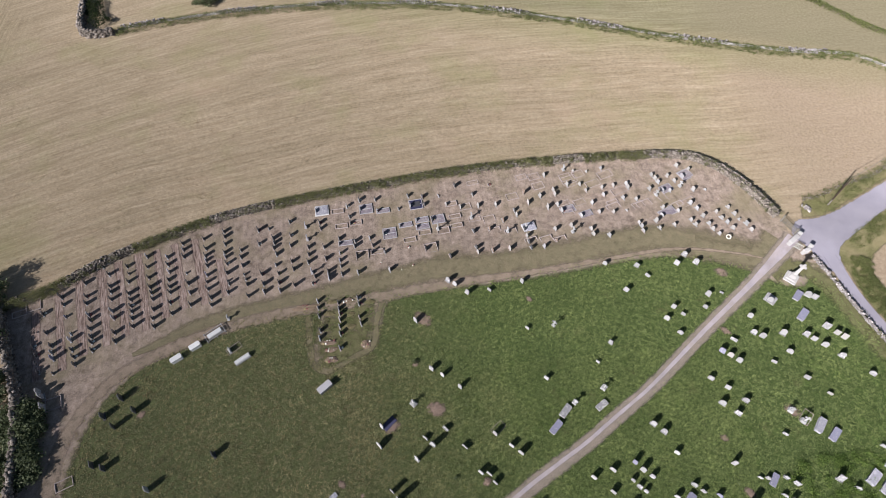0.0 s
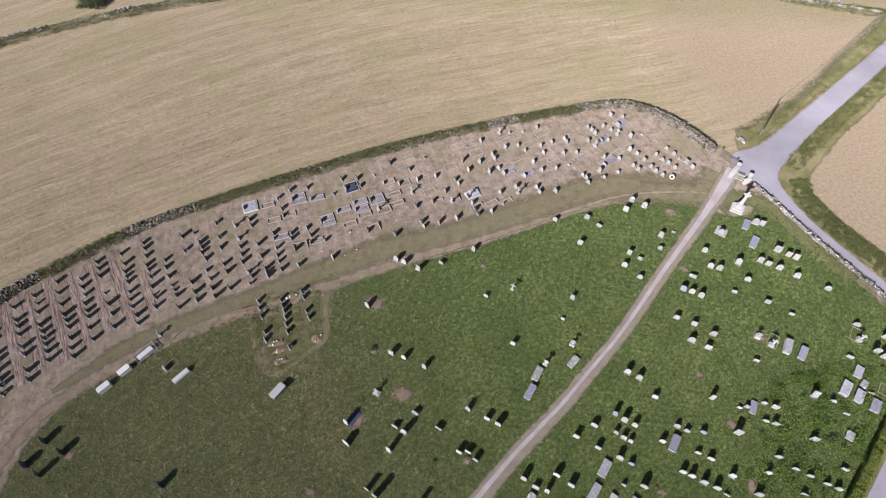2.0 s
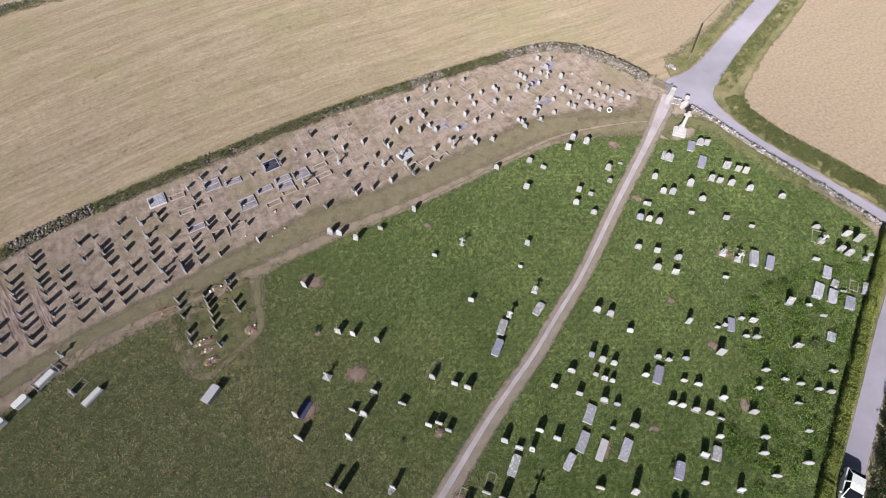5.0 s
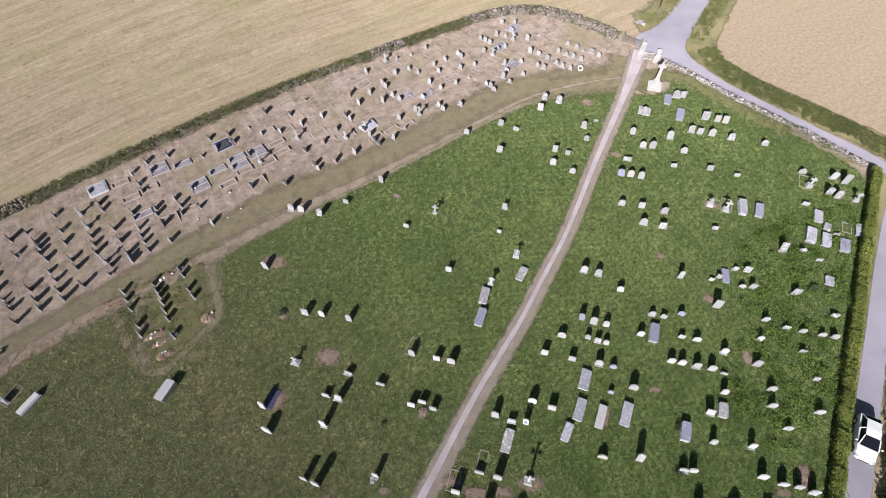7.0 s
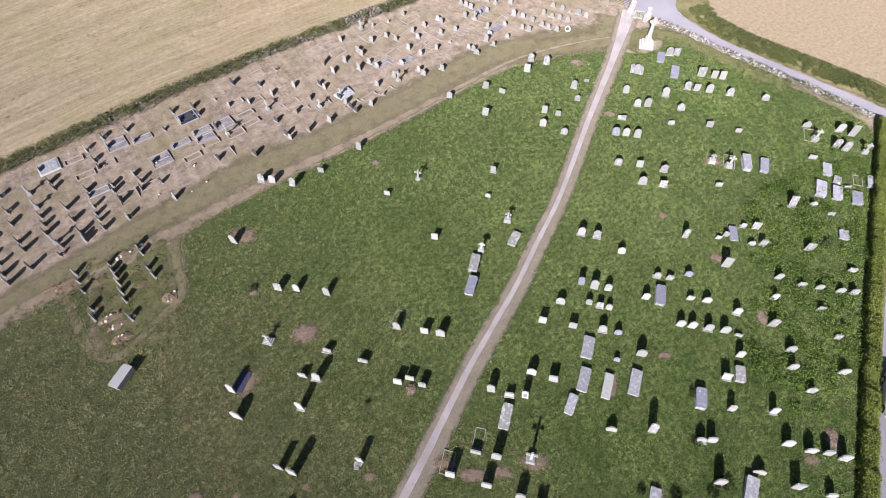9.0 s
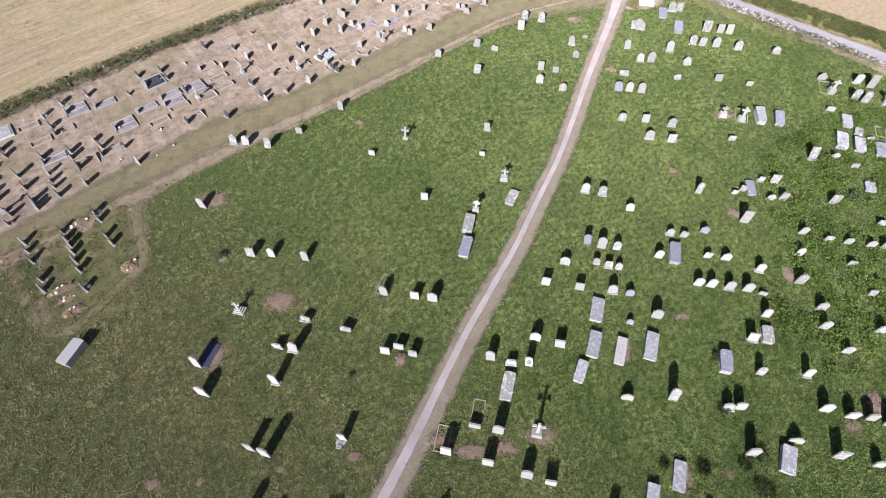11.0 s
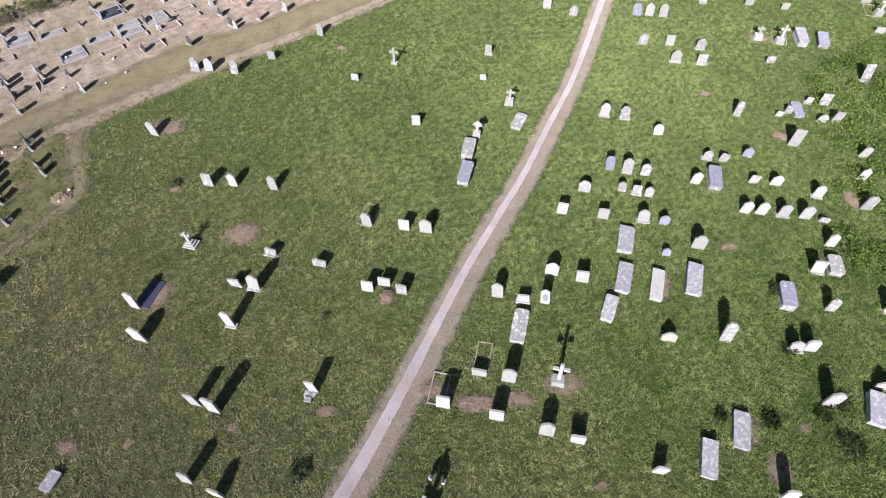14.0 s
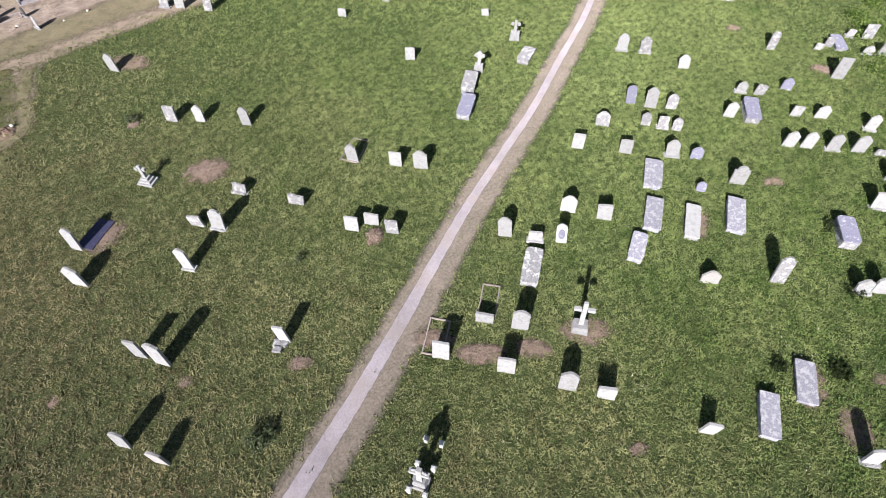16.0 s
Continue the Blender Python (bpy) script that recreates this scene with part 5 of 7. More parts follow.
def car(x, y, turn):
    """A small hatchback; its nose points along +x."""
    ob = thing_at("car", x, y, turn, "white hatchback car on the lane beside the hedge", "car")

    def ring(cx, half, low, high, tuck):
        return [(cx, -half, low + 0.08), (cx, -half - 0.01, low + 0.35), (cx, -half + tuck, high - 0.05), (cx, -half + tuck + 0.12, high), (cx, half - tuck - 0.12, high), (cx, half - tuck, high - 0.05), (cx, half + 0.01, low + 0.35), (cx, half, low + 0.08), (cx, half - 0.12, low), (cx, -half + 0.12, low)]

    bm = bmesh.new()
    loft(bm, [ring(-2.02, 0.7, 0.42, 0.86, 0.05), ring(-1.9, 0.82, 0.3, 0.94, 0.04), ring(-1.2, 0.86, 0.2, 0.97, 0.04), ring(0.0, 0.87, 0.18, 0.96, 0.04), ring(0.75, 0.86, 0.2, 0.95, 0.05), ring(1.5, 0.83, 0.24, 0.82, 0.07), ring(1.92, 0.74, 0.3, 0.7, 0.08), ring(2.06, 0.56, 0.4, 0.6, 0.06)])
    part("body", softened(bm, 0.02), CAR_WHITE, ob)
    bm = bmesh.new()

    def hoop(cx, half, z):
        return [(cx, -half, z), (cx, half, z)]

    prof = [(0.98, 0.93, 0.74), (0.22, 1.4, 0.57), (-0.5, 1.46, 0.57), (-1.3, 1.41, 0.55), (-1.92, 0.95, 0.7)]
    rows = [[bm.verts.new(p) for p in hoop(cx, half, z)] for cx, z, half in prof]
    for a, b in zip(rows, rows[1:]):
        bm.faces.new((a[0], a[1], b[1], b[0]))
    for side in (0, 1):
        bm.faces.new([r[side] for r in rows])
    bmesh.ops.recalc_face_normals(bm, faces=list(bm.faces))
    part("cabin", softened(bm, 0.03), CAR_GLASS, ob, "dark tinted windows")
    bm = bmesh.new()
    vs = [bm.verts.new(p) for p in ((0.16, -0.56, 1.425), (0.16, 0.56, 1.425), (-0.5, 0.57, 1.485), (-0.5, -0.57, 1.485), (-1.34, 0.55, 1.43), (-1.34, -0.55, 1.43))]
    bm.faces.new((vs[0], vs[1], vs[2], vs[3]))
    bm.faces.new((vs[3], vs[2], vs[4], vs[5]))
    more = bmesh.ops.extrude_face_region(bm, geom=list(bm.faces))
    bmesh.ops.translate(bm, verts=[v for v in more["geom"] if isinstance(v, bmesh.types.BMVert)], vec=(0, 0, 0.03))
    bmesh.ops.recalc_face_normals(bm, faces=list(bm.faces))
    part("roof", bm, CAR_WHITE, ob)
    for side in (-1, 1):
        for a, b in (((1.0, 0.76, 0.95), (0.2, 0.585, 1.43)), ((-0.45, 0.59, 1.47), (-0.5, 0.8, 0.96)), ((-1.3, 0.56, 1.42), (-1.9, 0.74, 0.95))):
            bm = bmesh.new()
            tube_into(bm, (a[0], side * a[1], a[2]), (b[0], side * b[1], b[2]), 0.05, n=6)
            part("pillar", bm, CAR_WHITE, ob)
        bm = bmesh.new()
        box_into(bm, 0.72, side * 0.97, 0.95, 0.12, 0.2, 0.14, 0, 0.8)
        part("mirror", softened(bm, 0.02), CAR_WHITE, ob)
        bm = bmesh.new()
        box_into(bm, 1.86, side * 0.56, 0.56, 0.24, 0.34, 0.15, side * -20)
        part("headlight", softened(bm, 0.02), LAMP_GLASS, ob)
        bm = bmesh.new()
        box_into(bm, -1.95, side * 0.66, 0.7, 0.14, 0.2, 0.2)
        part("tail_light", softened(bm, 0.02), RED_GLASS, ob)
        for wx in (1.28, -1.28):
            bm = bmesh.new()
            tube_into(bm, (wx, side * 0.7, 0.31), (wx, side * 0.9, 0.31), 0.31, n=20)
            wheel = part("wheel", softened(bm, 0.02), TYRE, ob)
            bm = bmesh.new()
            tube_into(bm, (wx, side * 0.88, 0.31), (wx, side * 0.915, 0.31), 0.2, n=14)
            part("rim", bm, ALLOY, wheel)
    bm = bmesh.new()
    box_into(bm, 2.02, 0, 0.36, 0.1, 0.9, 0.16)
    part("grille", softened(bm, 0.02), TYRE, ob)


car(37.25, -10.45, 212)


def post_grave(x, y, turn):
    """A white ringed cross between six squat posts."""
    ob = thing_at("railed_grave", x, y, turn, "ornate white cross grave with six squat white posts", "grave")
    for px in (-0.3, 0.3):
        for py in (-0.92, 0.0, 0.92):
            bm = bmesh.new()
            box_into(bm, px, py, -0.1, 0.15, 0.15, 0.46)
            box_into(bm, px, py, 0.363, 0.21, 0.21, 0.12, 0, 0.5)
            part("post", softened(bm, 0.012), MARBLE, ob)
    bm = bmesh.new()
    box_into(bm, 0, -0.55, -0.1, 0.62, 0.5, 0.4)
    box_into(bm, 0, -0.55, 0.303, 0.52, 0.4, 0.35, 0, 0.8)
    part("base", softened(bm, 0.015), PALE, ob)
    bm = bmesh.new()
    box_into(bm, 0, -0.55, 0.65, 0.22, 0.18, 1.15, 0, 0.9)
    box_into(bm, 0, -0.55, 1.28, 0.72, 0.17, 0.2)
    part("cross", softened(bm, 0.012), PALE, ob)
    bm = bmesh.new()
    for k in range(16):
        a, b = 2 * math.pi * k / 16, 2 * math.pi * (k + 1) / 16
        tube_into(bm, (0.27 * math.cos(a), -0.55, 1.38 + 0.27 * math.sin(a)), (0.27 * math.cos(b), -0.55, 1.38 + 0.27 * math.sin(b)), 0.05, n=6)
    part("ring", bm, PALE, ob)


def iron_grave(x, y, turn):
    ob = thing_at("broken_slab", x, y, turn, "broken grey slab leaning below a white headstone", "grave")
    for k, (px, py, w, d, t) in enumerate(((-0.14, 0.0, 0.3, 0.36, 10), (0.17, 0.04, 0.28, 0.32, -14), (0.0, -0.3, 0.36, 0.26, 6), (0.07, 0.32, 0.26, 0.22, 25))):
        bm = bmesh.new()
        box_into(bm, px, py, 0.02 + 0.03 * k, w, d, 0.12, t)
        part("fragment", softened(bm, 0.015), GREY, ob)


def ledger(x, y, turn):
    ob = thing_at("grave_ledger", x, y, turn, "dark blue ledger slab lying before a headstone", "grave")
    # Blue slab coloured extra dark for the headstone's shadow that lies over it.
    bm = bmesh.new()
    box_into(bm, 0, 0, -0.05, 0.86, 1.8, 0.17)
    part("slab", softened(bm, 0.01), NAVY, ob)


def oval_stone(x, y, turn):
    """A slim white stone with bevelled shoulders and a dark oval set in its face."""
    ob = thing_at("headstone", x, y, turn, "slim white headstone with a dark oval panel", "headstone", "headstones in the old graveyard", 0, -6)
    part("stone", stone_bm("pointed", 0.5, 1.3, 0.12), MARBLE, ob)
    bm = bmesh.new()
    rim = [(0.16 * math.cos(a), 0.66 + 0.36 * math.sin(a)) for a in (2 * math.pi * k / 20 for k in range(20))]
    face = bm.faces.new([bm.verts.new((px, -0.064, pz)) for px, pz in rim])
    more = bmesh.ops.extrude_face_region(bm, geom=[face])
    bmesh.ops.translate(bm, verts=[v for v in more["geom"] if isinstance(v, bmesh.types.BMVert)], vec=(0, -0.02, 0))
    bmesh.ops.recalc_face_normals(bm, faces=list(bm.faces))
    part("panel", bm, BLUE, ob, "dark oval slate panel")


post_grave(2.34, -0.25, -52)
iron_grave(0.04, 7.30, -46)
ledger(-4.9, 17.75, -48)
tree("thistle", -2.2, 4.0, 0.55, 0.5, 420, 51, "dark low thistle clump in the grass", "plant", 0.07)
tree("thistle", -1.2, 25.3, 0.5, 0.35, 240, 53, "dark low thistle clump in the grass", "plant", 0.06)
tree("thistle", 2.5, 10.8, 0.4, 0.22, 120, 54, "dark low thistle clump in the grass", "plant", 0.06)
tree("dock_plant", 45.6, 1.6, 0.5, 0.6, 420, 52, "leafy dock plant among the graves", "plant", 0.08)

tree("nettle_clump", 17.95, -6.45, 0.36, 0.42, 520, 65, "dark leafy nettle clump in the grass", "plant", 0.06, DARK_LEAVES)
tree("nettle_clump", 16.2, -4.9, 0.34, 0.3, 300, 66, "dark leafy nettle clump in the grass", "plant", 0.06, DARK_LEAVES)
tree("nettle_clump", 21.5, -7.8, 0.47, 0.6, 300, 60, "dark leafy nettle clump in the grass", "plant", 0.06, DARK_LEAVES)
tree("nettle_clump", 20.0, -9.4, 0.49, 0.7, 350, 61, "dark leafy nettle clump in the grass", "plant", 0.06, DARK_LEAVES)
tree("nettle_clump", 20.3, -7.7, 0.43, 0.4, 200, 62, "dark leafy nettle clump in the grass", "plant", 0.06, DARK_LEAVES)
tree("nettle_clump", 22.1, -4.6, 0.43, 0.4, 200, 63, "dark leafy nettle clump in the grass", "plant", 0.06, DARK_LEAVES)
tree("nettle_clump", 24.6, -1.9, 0.43, 0.4, 200, 64, "dark leafy nettle clump in the grass", "plant", 0.06, DARK_LEAVES)

def flower_bunch(x, y, r):
    ob = thing_at("flower_bunch", x, y, 0, "small bunch of faded flowers lying beside graves", "flowers", "flowers left in the newer yard")
    rng = random.Random(int(x * 100))
    for k in range(3):
        part("flowers", posy(rng.uniform(-0.6, 0.6) * r, rng.uniform(-0.6, 0.6) * r, r * 0.4, r * rng.uniform(0.5, 0.8)), rng.choice(PETALS), ob)


def wreath(x, y):
    """A ring of pale flowers propped up in front of a stone."""
    ob = thing_at("wreath", x, y, -60, "round white flower wreath propped on a stand", "wreath", "", -25)
    bm = bmesh.new()
    for k in range(18):
        a, b = 2 * math.pi * k / 18, 2 * math.pi * (k + 1) / 18
        tube_into(bm, (0.3 * math.cos(a), 0, 0.42 + 0.3 * math.sin(a)), (0.3 * math.cos(b), 0, 0.42 + 0.3 * math.sin(b)), luck.uniform(0.08, 0.12), n=7)
    part("ring", bm, PETALS[1], ob)
    bm = bmesh.new()
    for side in (-1, 1):
        tube_into(bm, (0.2 * side, 0.0, -0.05), (0.12 * side, 0, 0.4), 0.02)
    part("stand", bm, BLACK_IRON, ob)


wreath(46.23, 39.92)


def stone_heap(x, y):
    """A few pale blocks tipped beside the road."""
    rng = np.random.default_rng(71)
    v, f = rubble(np.c_[rng.normal(0, 0.45, (14, 2)), rng.uniform(0.03, 0.22, 14)], 0.3, rng)
    ob = thing("stone_heap", quick_mesh("stone_heap", v, f, WHITE_RUBBLE), "small heap of pale stone blocks beside the road", "stones", kind="stuff")
    ob.matrix_world = pose(x, y, 0.0)


stone_heap(60.43, 44.22)

# ---- the graves, one by one ----
# the old graveyard: x, y, turn, width, height, lean to the side
headstone('pointed', PALE, 53.73, 29.59, -41, 0.81, 1.16, -7)
headstone('flat', GREY, 54.45, 29.13, -41, 0.73, 1.02, -5)
headstone('pointed', GREY, 48.13, 29.21, -41, 0.71, 1.27, -11)
headstone('pointed', PALE, 44.48, 27.25, -40, 0.63, 1.16, -7)
headstone('pointed', PALE, 47.85, 24.38, -43, 0.74, 1.33, -9)
headstone('pointed', PALE, 44.06, 24.92, -40, 0.68, 1.02, -7)
headstone('pointed', PALE, 44.93, 24.26, -40, 0.74, 1.23, -4)
headstone('flat', GREY, 53.97, 24.74, -43, 0.88, 1.27, -5)
headstone('flat', TAN, 55.00, 23.73, -44, 0.69, 1.04, -5)
headstone('flat', TAN, 55.68, 23.06, -44, 0.69, 1.10, -6)
headstone('round', GREY, 50.88, 23.96, -44, 0.68, 1.12, -5)
headstone('flat', PALE, 51.57, 23.23, -40, 0.70, 0.94, -2)
headstone('pointed', PALE, 52.58, 22.25, -40, 0.76, 1.23, -6)
headstone('shouldered', GREY, 54.17, 20.67, -40, 0.75, 1.10, -3)
headstone('pointed', GREY, 47.67, 21.82, -43, 0.78, 1.00, -11)
headstone('flat', GREY, 41.05, 24.17, -43, 0.89, 0.65, -11)
headstone('flat', GREY, 45.09, 20.73, -40, 0.66, 0.61, -11)
headstone('flat', PALE, 48.33, 18.27, -40, 0.72, 0.79, -7)
headstone('pointed', GREY, 56.93, 17.92, -46, 0.77, 0.88, -11)
headstone('pointed', PALE, 57.20, 12.68, -40, 0.84, 0.75, 7)
headstone('round', PALE, 59.57, 10.36, -46, 0.72, 1.14, 2)
headstone('flat', PALE, 60.09, 9.22, -46, 0.71, 1.49, -1)
headstone('round', GREY, 57.07, 9.04, -46, 0.70, 1.29, 1)
headstone('pointed', GREY, 57.53, 8.22, -49, 0.70, 1.39, -1)
headstone('flat', PALE, 53.69, 9.30, -43, 0.77, 0.53, 3)
headstone('flat', GREY, 53.31, 4.87, -40, 0.66, 0.36, -11)
headstone('flat', GREY, 46.65, 6.26, -45, 0.66, 1.45, -11)
headstone('pointed', GREY, 48.28, 5.19, -43, 0.68, 0.83, -4)
headstone('flat', PALE, 48.96, 3.57, -40, 0.64, 0.46, -11)
headstone('flat', TAN, 50.30, 16.05, -44, 0.63, 0.59, -3)
headstone('round', BLUE, 38.89, 22.73, -43, 0.76, 1.10, -11)
headstone('pointed', TAN, 39.73, 22.10, -43, 0.70, 1.14, -6)
headstone('pointed', PALE, 40.57, 21.27, -43, 0.70, 1.19, -7)
headstone('round', GREY, 36.07, 19.37, -43, 0.73, 0.94, -0)
headstone('flat', PALE, 37.77, 17.97, -40, 0.68, 0.94, -7)
headstone('pointed', GREY, 39.43, 16.24, -43, 0.71, 1.00, -0)
headstone('pointed', PALE, 36.43, 16.16, -43, 0.76, 1.08, -5)
headstone('flat', GREY, 37.91, 14.78, -43, 0.70, 0.92, -6)
headstone('flat', GREY, 42.61, 11.83, -43, 0.65, 0.59, -6)
headstone('pointed', GREY, 38.84, 37.70, -48, 0.68, 1.12, 2)
headstone('pointed', GREY, 40.06, 36.24, -44, 0.72, 1.21, -1)
headstone('flat', PALE, 37.22, 36.29, -44, 0.71, 1.14, -3)
headstone('flat', PALE, 31.44, 36.57, -44, 0.64, 0.85, 4)
headstone('flat', PALE, 32.50, 34.85, -50, 0.73, 0.63, 6)
headstone('flat', GREY, 28.75, 32.83, -46, 0.69, 1.08, 8)
headstone('pointed', PALE, 40.02, 31.10, -48, 0.64, 1.10, -2)
headstone('flat', GREY, 42.04, 31.18, -45, 0.51, 0.36, -10)
headstone('pointed', GREY, 38.94, 29.21, -44, 0.62, 0.83, -2)
headstone('flat', PALE, 34.56, 29.60, -40, 0.61, 1.02, -2)
headstone('flat', PALE, 35.57, 28.47, -44, 0.61, 0.69, -0)
headstone('pointed', PALE, 33.10, 28.02, -43, 0.71, 1.06, -2)
headstone('pointed', GREY, 34.25, 25.86, -43, 0.70, 0.92, 4)
headstone('pointed', PALE, 26.97, 37.32, -44, 0.64, 0.92, 2)
headstone('shouldered', GREY, 4.19, 36.76, -45, 0.71, 1.16, 4)
headstone('pointed', PALE, 5.06, 36.08, -43, 0.69, 1.19, 11)
headstone('pointed', GREY, 6.60, 34.58, -43, 0.63, 1.31, 11)
headstone('flat', PALE, 9.83, 34.74, -46, 0.66, 0.75, 5)
headstone('pointed', PALE, 14.55, 35.54, -51, 0.58, 1.12, -0)
headstone('flat', PALE, 14.09, 28.52, -46, 0.57, 0.57, -0)
headstone('flat', PALE, 15.25, 21.44, -43, 0.62, 0.88, -0)
headstone('pointed', PALE, -0.74, 30.95, -50, 0.66, 1.18, -10)
headstone('flat', GREY, 0.76, 24.06, -44, 0.70, 1.02, 2)
headstone('pointed', PALE, 2.11, 23.11, -43, 0.58, 1.12, -0)
headstone('pointed', PALE, 4.18, 21.32, -43, 0.57, 1.2, -4)
headstone('shouldered', PALE, 7.78, 15.25, -48, 0.64, 1.2, -5)
headstone('flat', PALE, 24.68, 25.39, -47, 0.53, 0.88, -4)
headstone('flat', PALE, 22.37, 22.96, -47, 0.51, 0.48, -8)
headstone('flat', PALE, 9.49, 13.68, -44, 0.67, 0.97, -0)
headstone('pointed', PALE, 10.49, 12.76, -43, 0.75, 1.28, -2)
headstone('flat', GREY, 1.88, 16.49, -47, 0.72, 0.70, 11)
headstone('flat', GREY, 3.94, 14.16, -45, 0.83, 0.72, 10)
headstone('flat', GREY, -0.62, 15.53, -45, 0.70, 0.70, -11)
headstone('shouldered', PALE, 0.13, 14.77, -43, 0.67, 1.49, 9)
headstone('flat', PALE, 5.44, 11.06, -43, 0.69, 0.97, 2)
headstone('flat', PALE, 6.40, 10.85, -44, 0.73, 0.80, 4)
headstone('flat', GREY, 6.98, 9.81, -44, 0.63, 0.95, -3)
headstone('pointed', PALE, -5.84, 17.34, -48, 0.60, 1.46, -0)
headstone('pointed', PALE, -6.16, 15.13, -48, 0.81, 1.27, -8)
headstone('pointed', PALE, -1.82, 13.24, -44, 0.54, 1.48, -4)
headstone('flat', PALE, -4.89, 9.99, -45, 0.55, 1.33, -1)
headstone('pointed', PALE, -4.25, 9.17, -48, 0.66, 1.85, 6)
headstone('flat', PALE, 0.28, 7.35, -45, 0.50, 1.22, -4)
headstone('pointed', PALE, -6.45, 6.67, -46, 0.56, 1.34, 8)
headstone('pointed', TAN, -5.46, 5.28, -47, 0.60, 1.08, -5)
headstone('pointed', PALE, 8.73, 2.30, -46, 0.72, 1.45, -1)
headstone('flat', PALE, 7.70, 3.40, -46, 0.78, 0.63, -3)
headstone('flat', PALE, 5.22, 3.05, -45, 0.70, 1.28, -0)
headstone('flat', PALE, 7.04, 1.08, -44, 0.72, 1.10, -3)
headstone('pointed', PALE, 8.58, -0.84, -45, 0.71, 1.26, -3)
headstone('flat', PALE, 9.57, -1.95, -44, 0.70, 0.92, -6)
headstone('flat', PALE, 12.31, 5.57, -42, 0.66, 0.63, -3)
oval_stone(13.29, 4.82, -43)
headstone('pointed', PALE, 11.33, 6.62, -43, 0.65, 1.30, -6)
headstone('pointed', PALE, 14.83, 6.09, -45, 0.75, 1.17, -2)
headstone('flat', PALE, 15.97, 4.71, -46, 0.71, 1.04, -8)
headstone('pointed', PALE, 22.14, 5.91, -44, 0.68, 1.14, -9)
headstone('pointed', BLUE, 23.05, 5.05, -43, 0.61, 0.83, -5)
headstone('pointed', BLUE, 21.38, 3.31, -46, 0.47, 0.65, -10)
headstone('shouldered', PALE, 23.33, 2.62, -45, 0.76, 1.30, -6)
headstone('flat', PALE, 18.39, 9.26, -46, 0.64, 1.00, -0)
headstone('flat', PALE, 20.25, 7.50, -46, 0.66, 0.95, -5)
headstone('pointed', GREY, 20.83, 9.84, -44, 0.76, 1.00, -6)
headstone('round', BLUE, 23.61, 10.35, -44, 0.55, 1.24, -9)
headstone('pointed', PALE, 24.27, 9.45, -47, 0.66, 1.35, -4)
headstone('pointed', GREY, 25.18, 8.68, -45, 0.59, 1.00, -2)
headstone('pointed', GREY, 22.87, 8.49, -46, 0.52, 0.89, -7)
headstone('flat', GREY, 23.47, 7.79, -45, 0.55, 0.81, -5)
headstone('pointed', GREY, 23.99, 7.20, -46, 0.51, 0.81, -5)
headstone('pointed', PALE, 27.32, 6.31, -47, 0.60, 1.06, 3)
headstone('pointed', PALE, 29.77, 7.39, -46, 0.57, 0.75, 7)
headstone('flat', GREY, 30.50, 6.65, -48, 0.56, 0.67, 11)
headstone('pointed', BLUE, 32.22, 6.01, -47, 0.62, 0.85, -0)
headstone('flat', PALE, 30.52, 4.21, -45, 0.57, 0.71, 5)
headstone('pointed', PALE, 31.57, 3.28, -46, 0.68, 0.90, 2)
headstone('pointed', PALE, 27.96, 2.87, -46, 0.63, 1.04, 2)
headstone('pointed', PALE, 28.65, 2.24, -46, 0.62, 1.08, 3)
headstone('pointed', PALE, 29.66, 1.33, -46, 0.65, 1.10, -2)
headstone('pointed', PALE, 30.62, 0.46, -46, 0.67, 1.16, -1)
headstone('flat', GREY, 31.38, -0.36, -45, 0.58, 0.38, 11)
headstone('pointed', PALE, 32.86, 1.12, -49, 0.59, 1.02, 2)
headstone('flat', PALE, 27.62, -2.43, -47, 0.68, 1.12, -11)
headstone('shouldered', PALE, 27.09, 14.53, -43, 0.67, 1.21, -1)
headstone('shouldered', GREY, 28.13, 13.49, -43, 0.67, 1.12, -6)
headstone('pointed', PALE, 28.89, 10.95, -40, 0.66, 0.96, -11)
headstone('round', GREY, 35.09, 9.15, -40, 0.52, 1.27, -0)
headstone('flat', GREY, 37.62, 7.40, -40, 0.52, 0.44, 11)
headstone('flat', GREY, 38.43, 7.24, -43, 0.50, 0.63, 6)
headstone('flat', PALE, 40.66, 7.12, -47, 0.47, 0.55, 11)
headstone('flat', GREY, 41.44, 6.35, -43, 0.71, 1.02, -2)
headstone('pointed', PALE, 39.60, 5.29, -43, 0.65, 0.69, 11)
headstone('flat', PALE, 40.37, 4.73, -43, 0.59, 0.94, 7)
headstone('flat', PALE, 35.78, 4.91, -42, 0.73, 1.43, -1)
headstone('flat', GREY, 43.55, 2.10, -44, 0.72, 1.17, -1)
headstone('flat', GREY, 44.87, -1.44, -39, 0.71, 0.59, 11)
headstone('round', PALE, 38.74, 1.58, -43, 0.57, 0.94, 6)
headstone('pointed', PALE, 36.67, 0.39, -43, 0.55, 0.98, 4)
headstone('flat', GREY, 39.79, -0.00, -40, 0.63, 0.65, 8)
headstone('round', PALE, 40.87, -1.05, -43, 0.61, 0.77, 5)
headstone('pointed', PALE, 42.16, -2.23, -40, 0.68, 0.79, -0)
headstone('pointed', GREY, 42.95, -2.96, -42, 0.65, 0.92, -0)
headstone('pointed', PALE, 30.01, -1.70, -42, 0.57, 1.10, -5)
headstone('round', GREY, 34.49, -1.24, -42, 0.68, 1.19, 3)
headstone('pointed', PALE, 33.83, -3.55, -40, 0.72, 0.98, 4)
headstone('pointed', PALE, 32.67, -4.60, -40, 0.66, 1.09, 2)
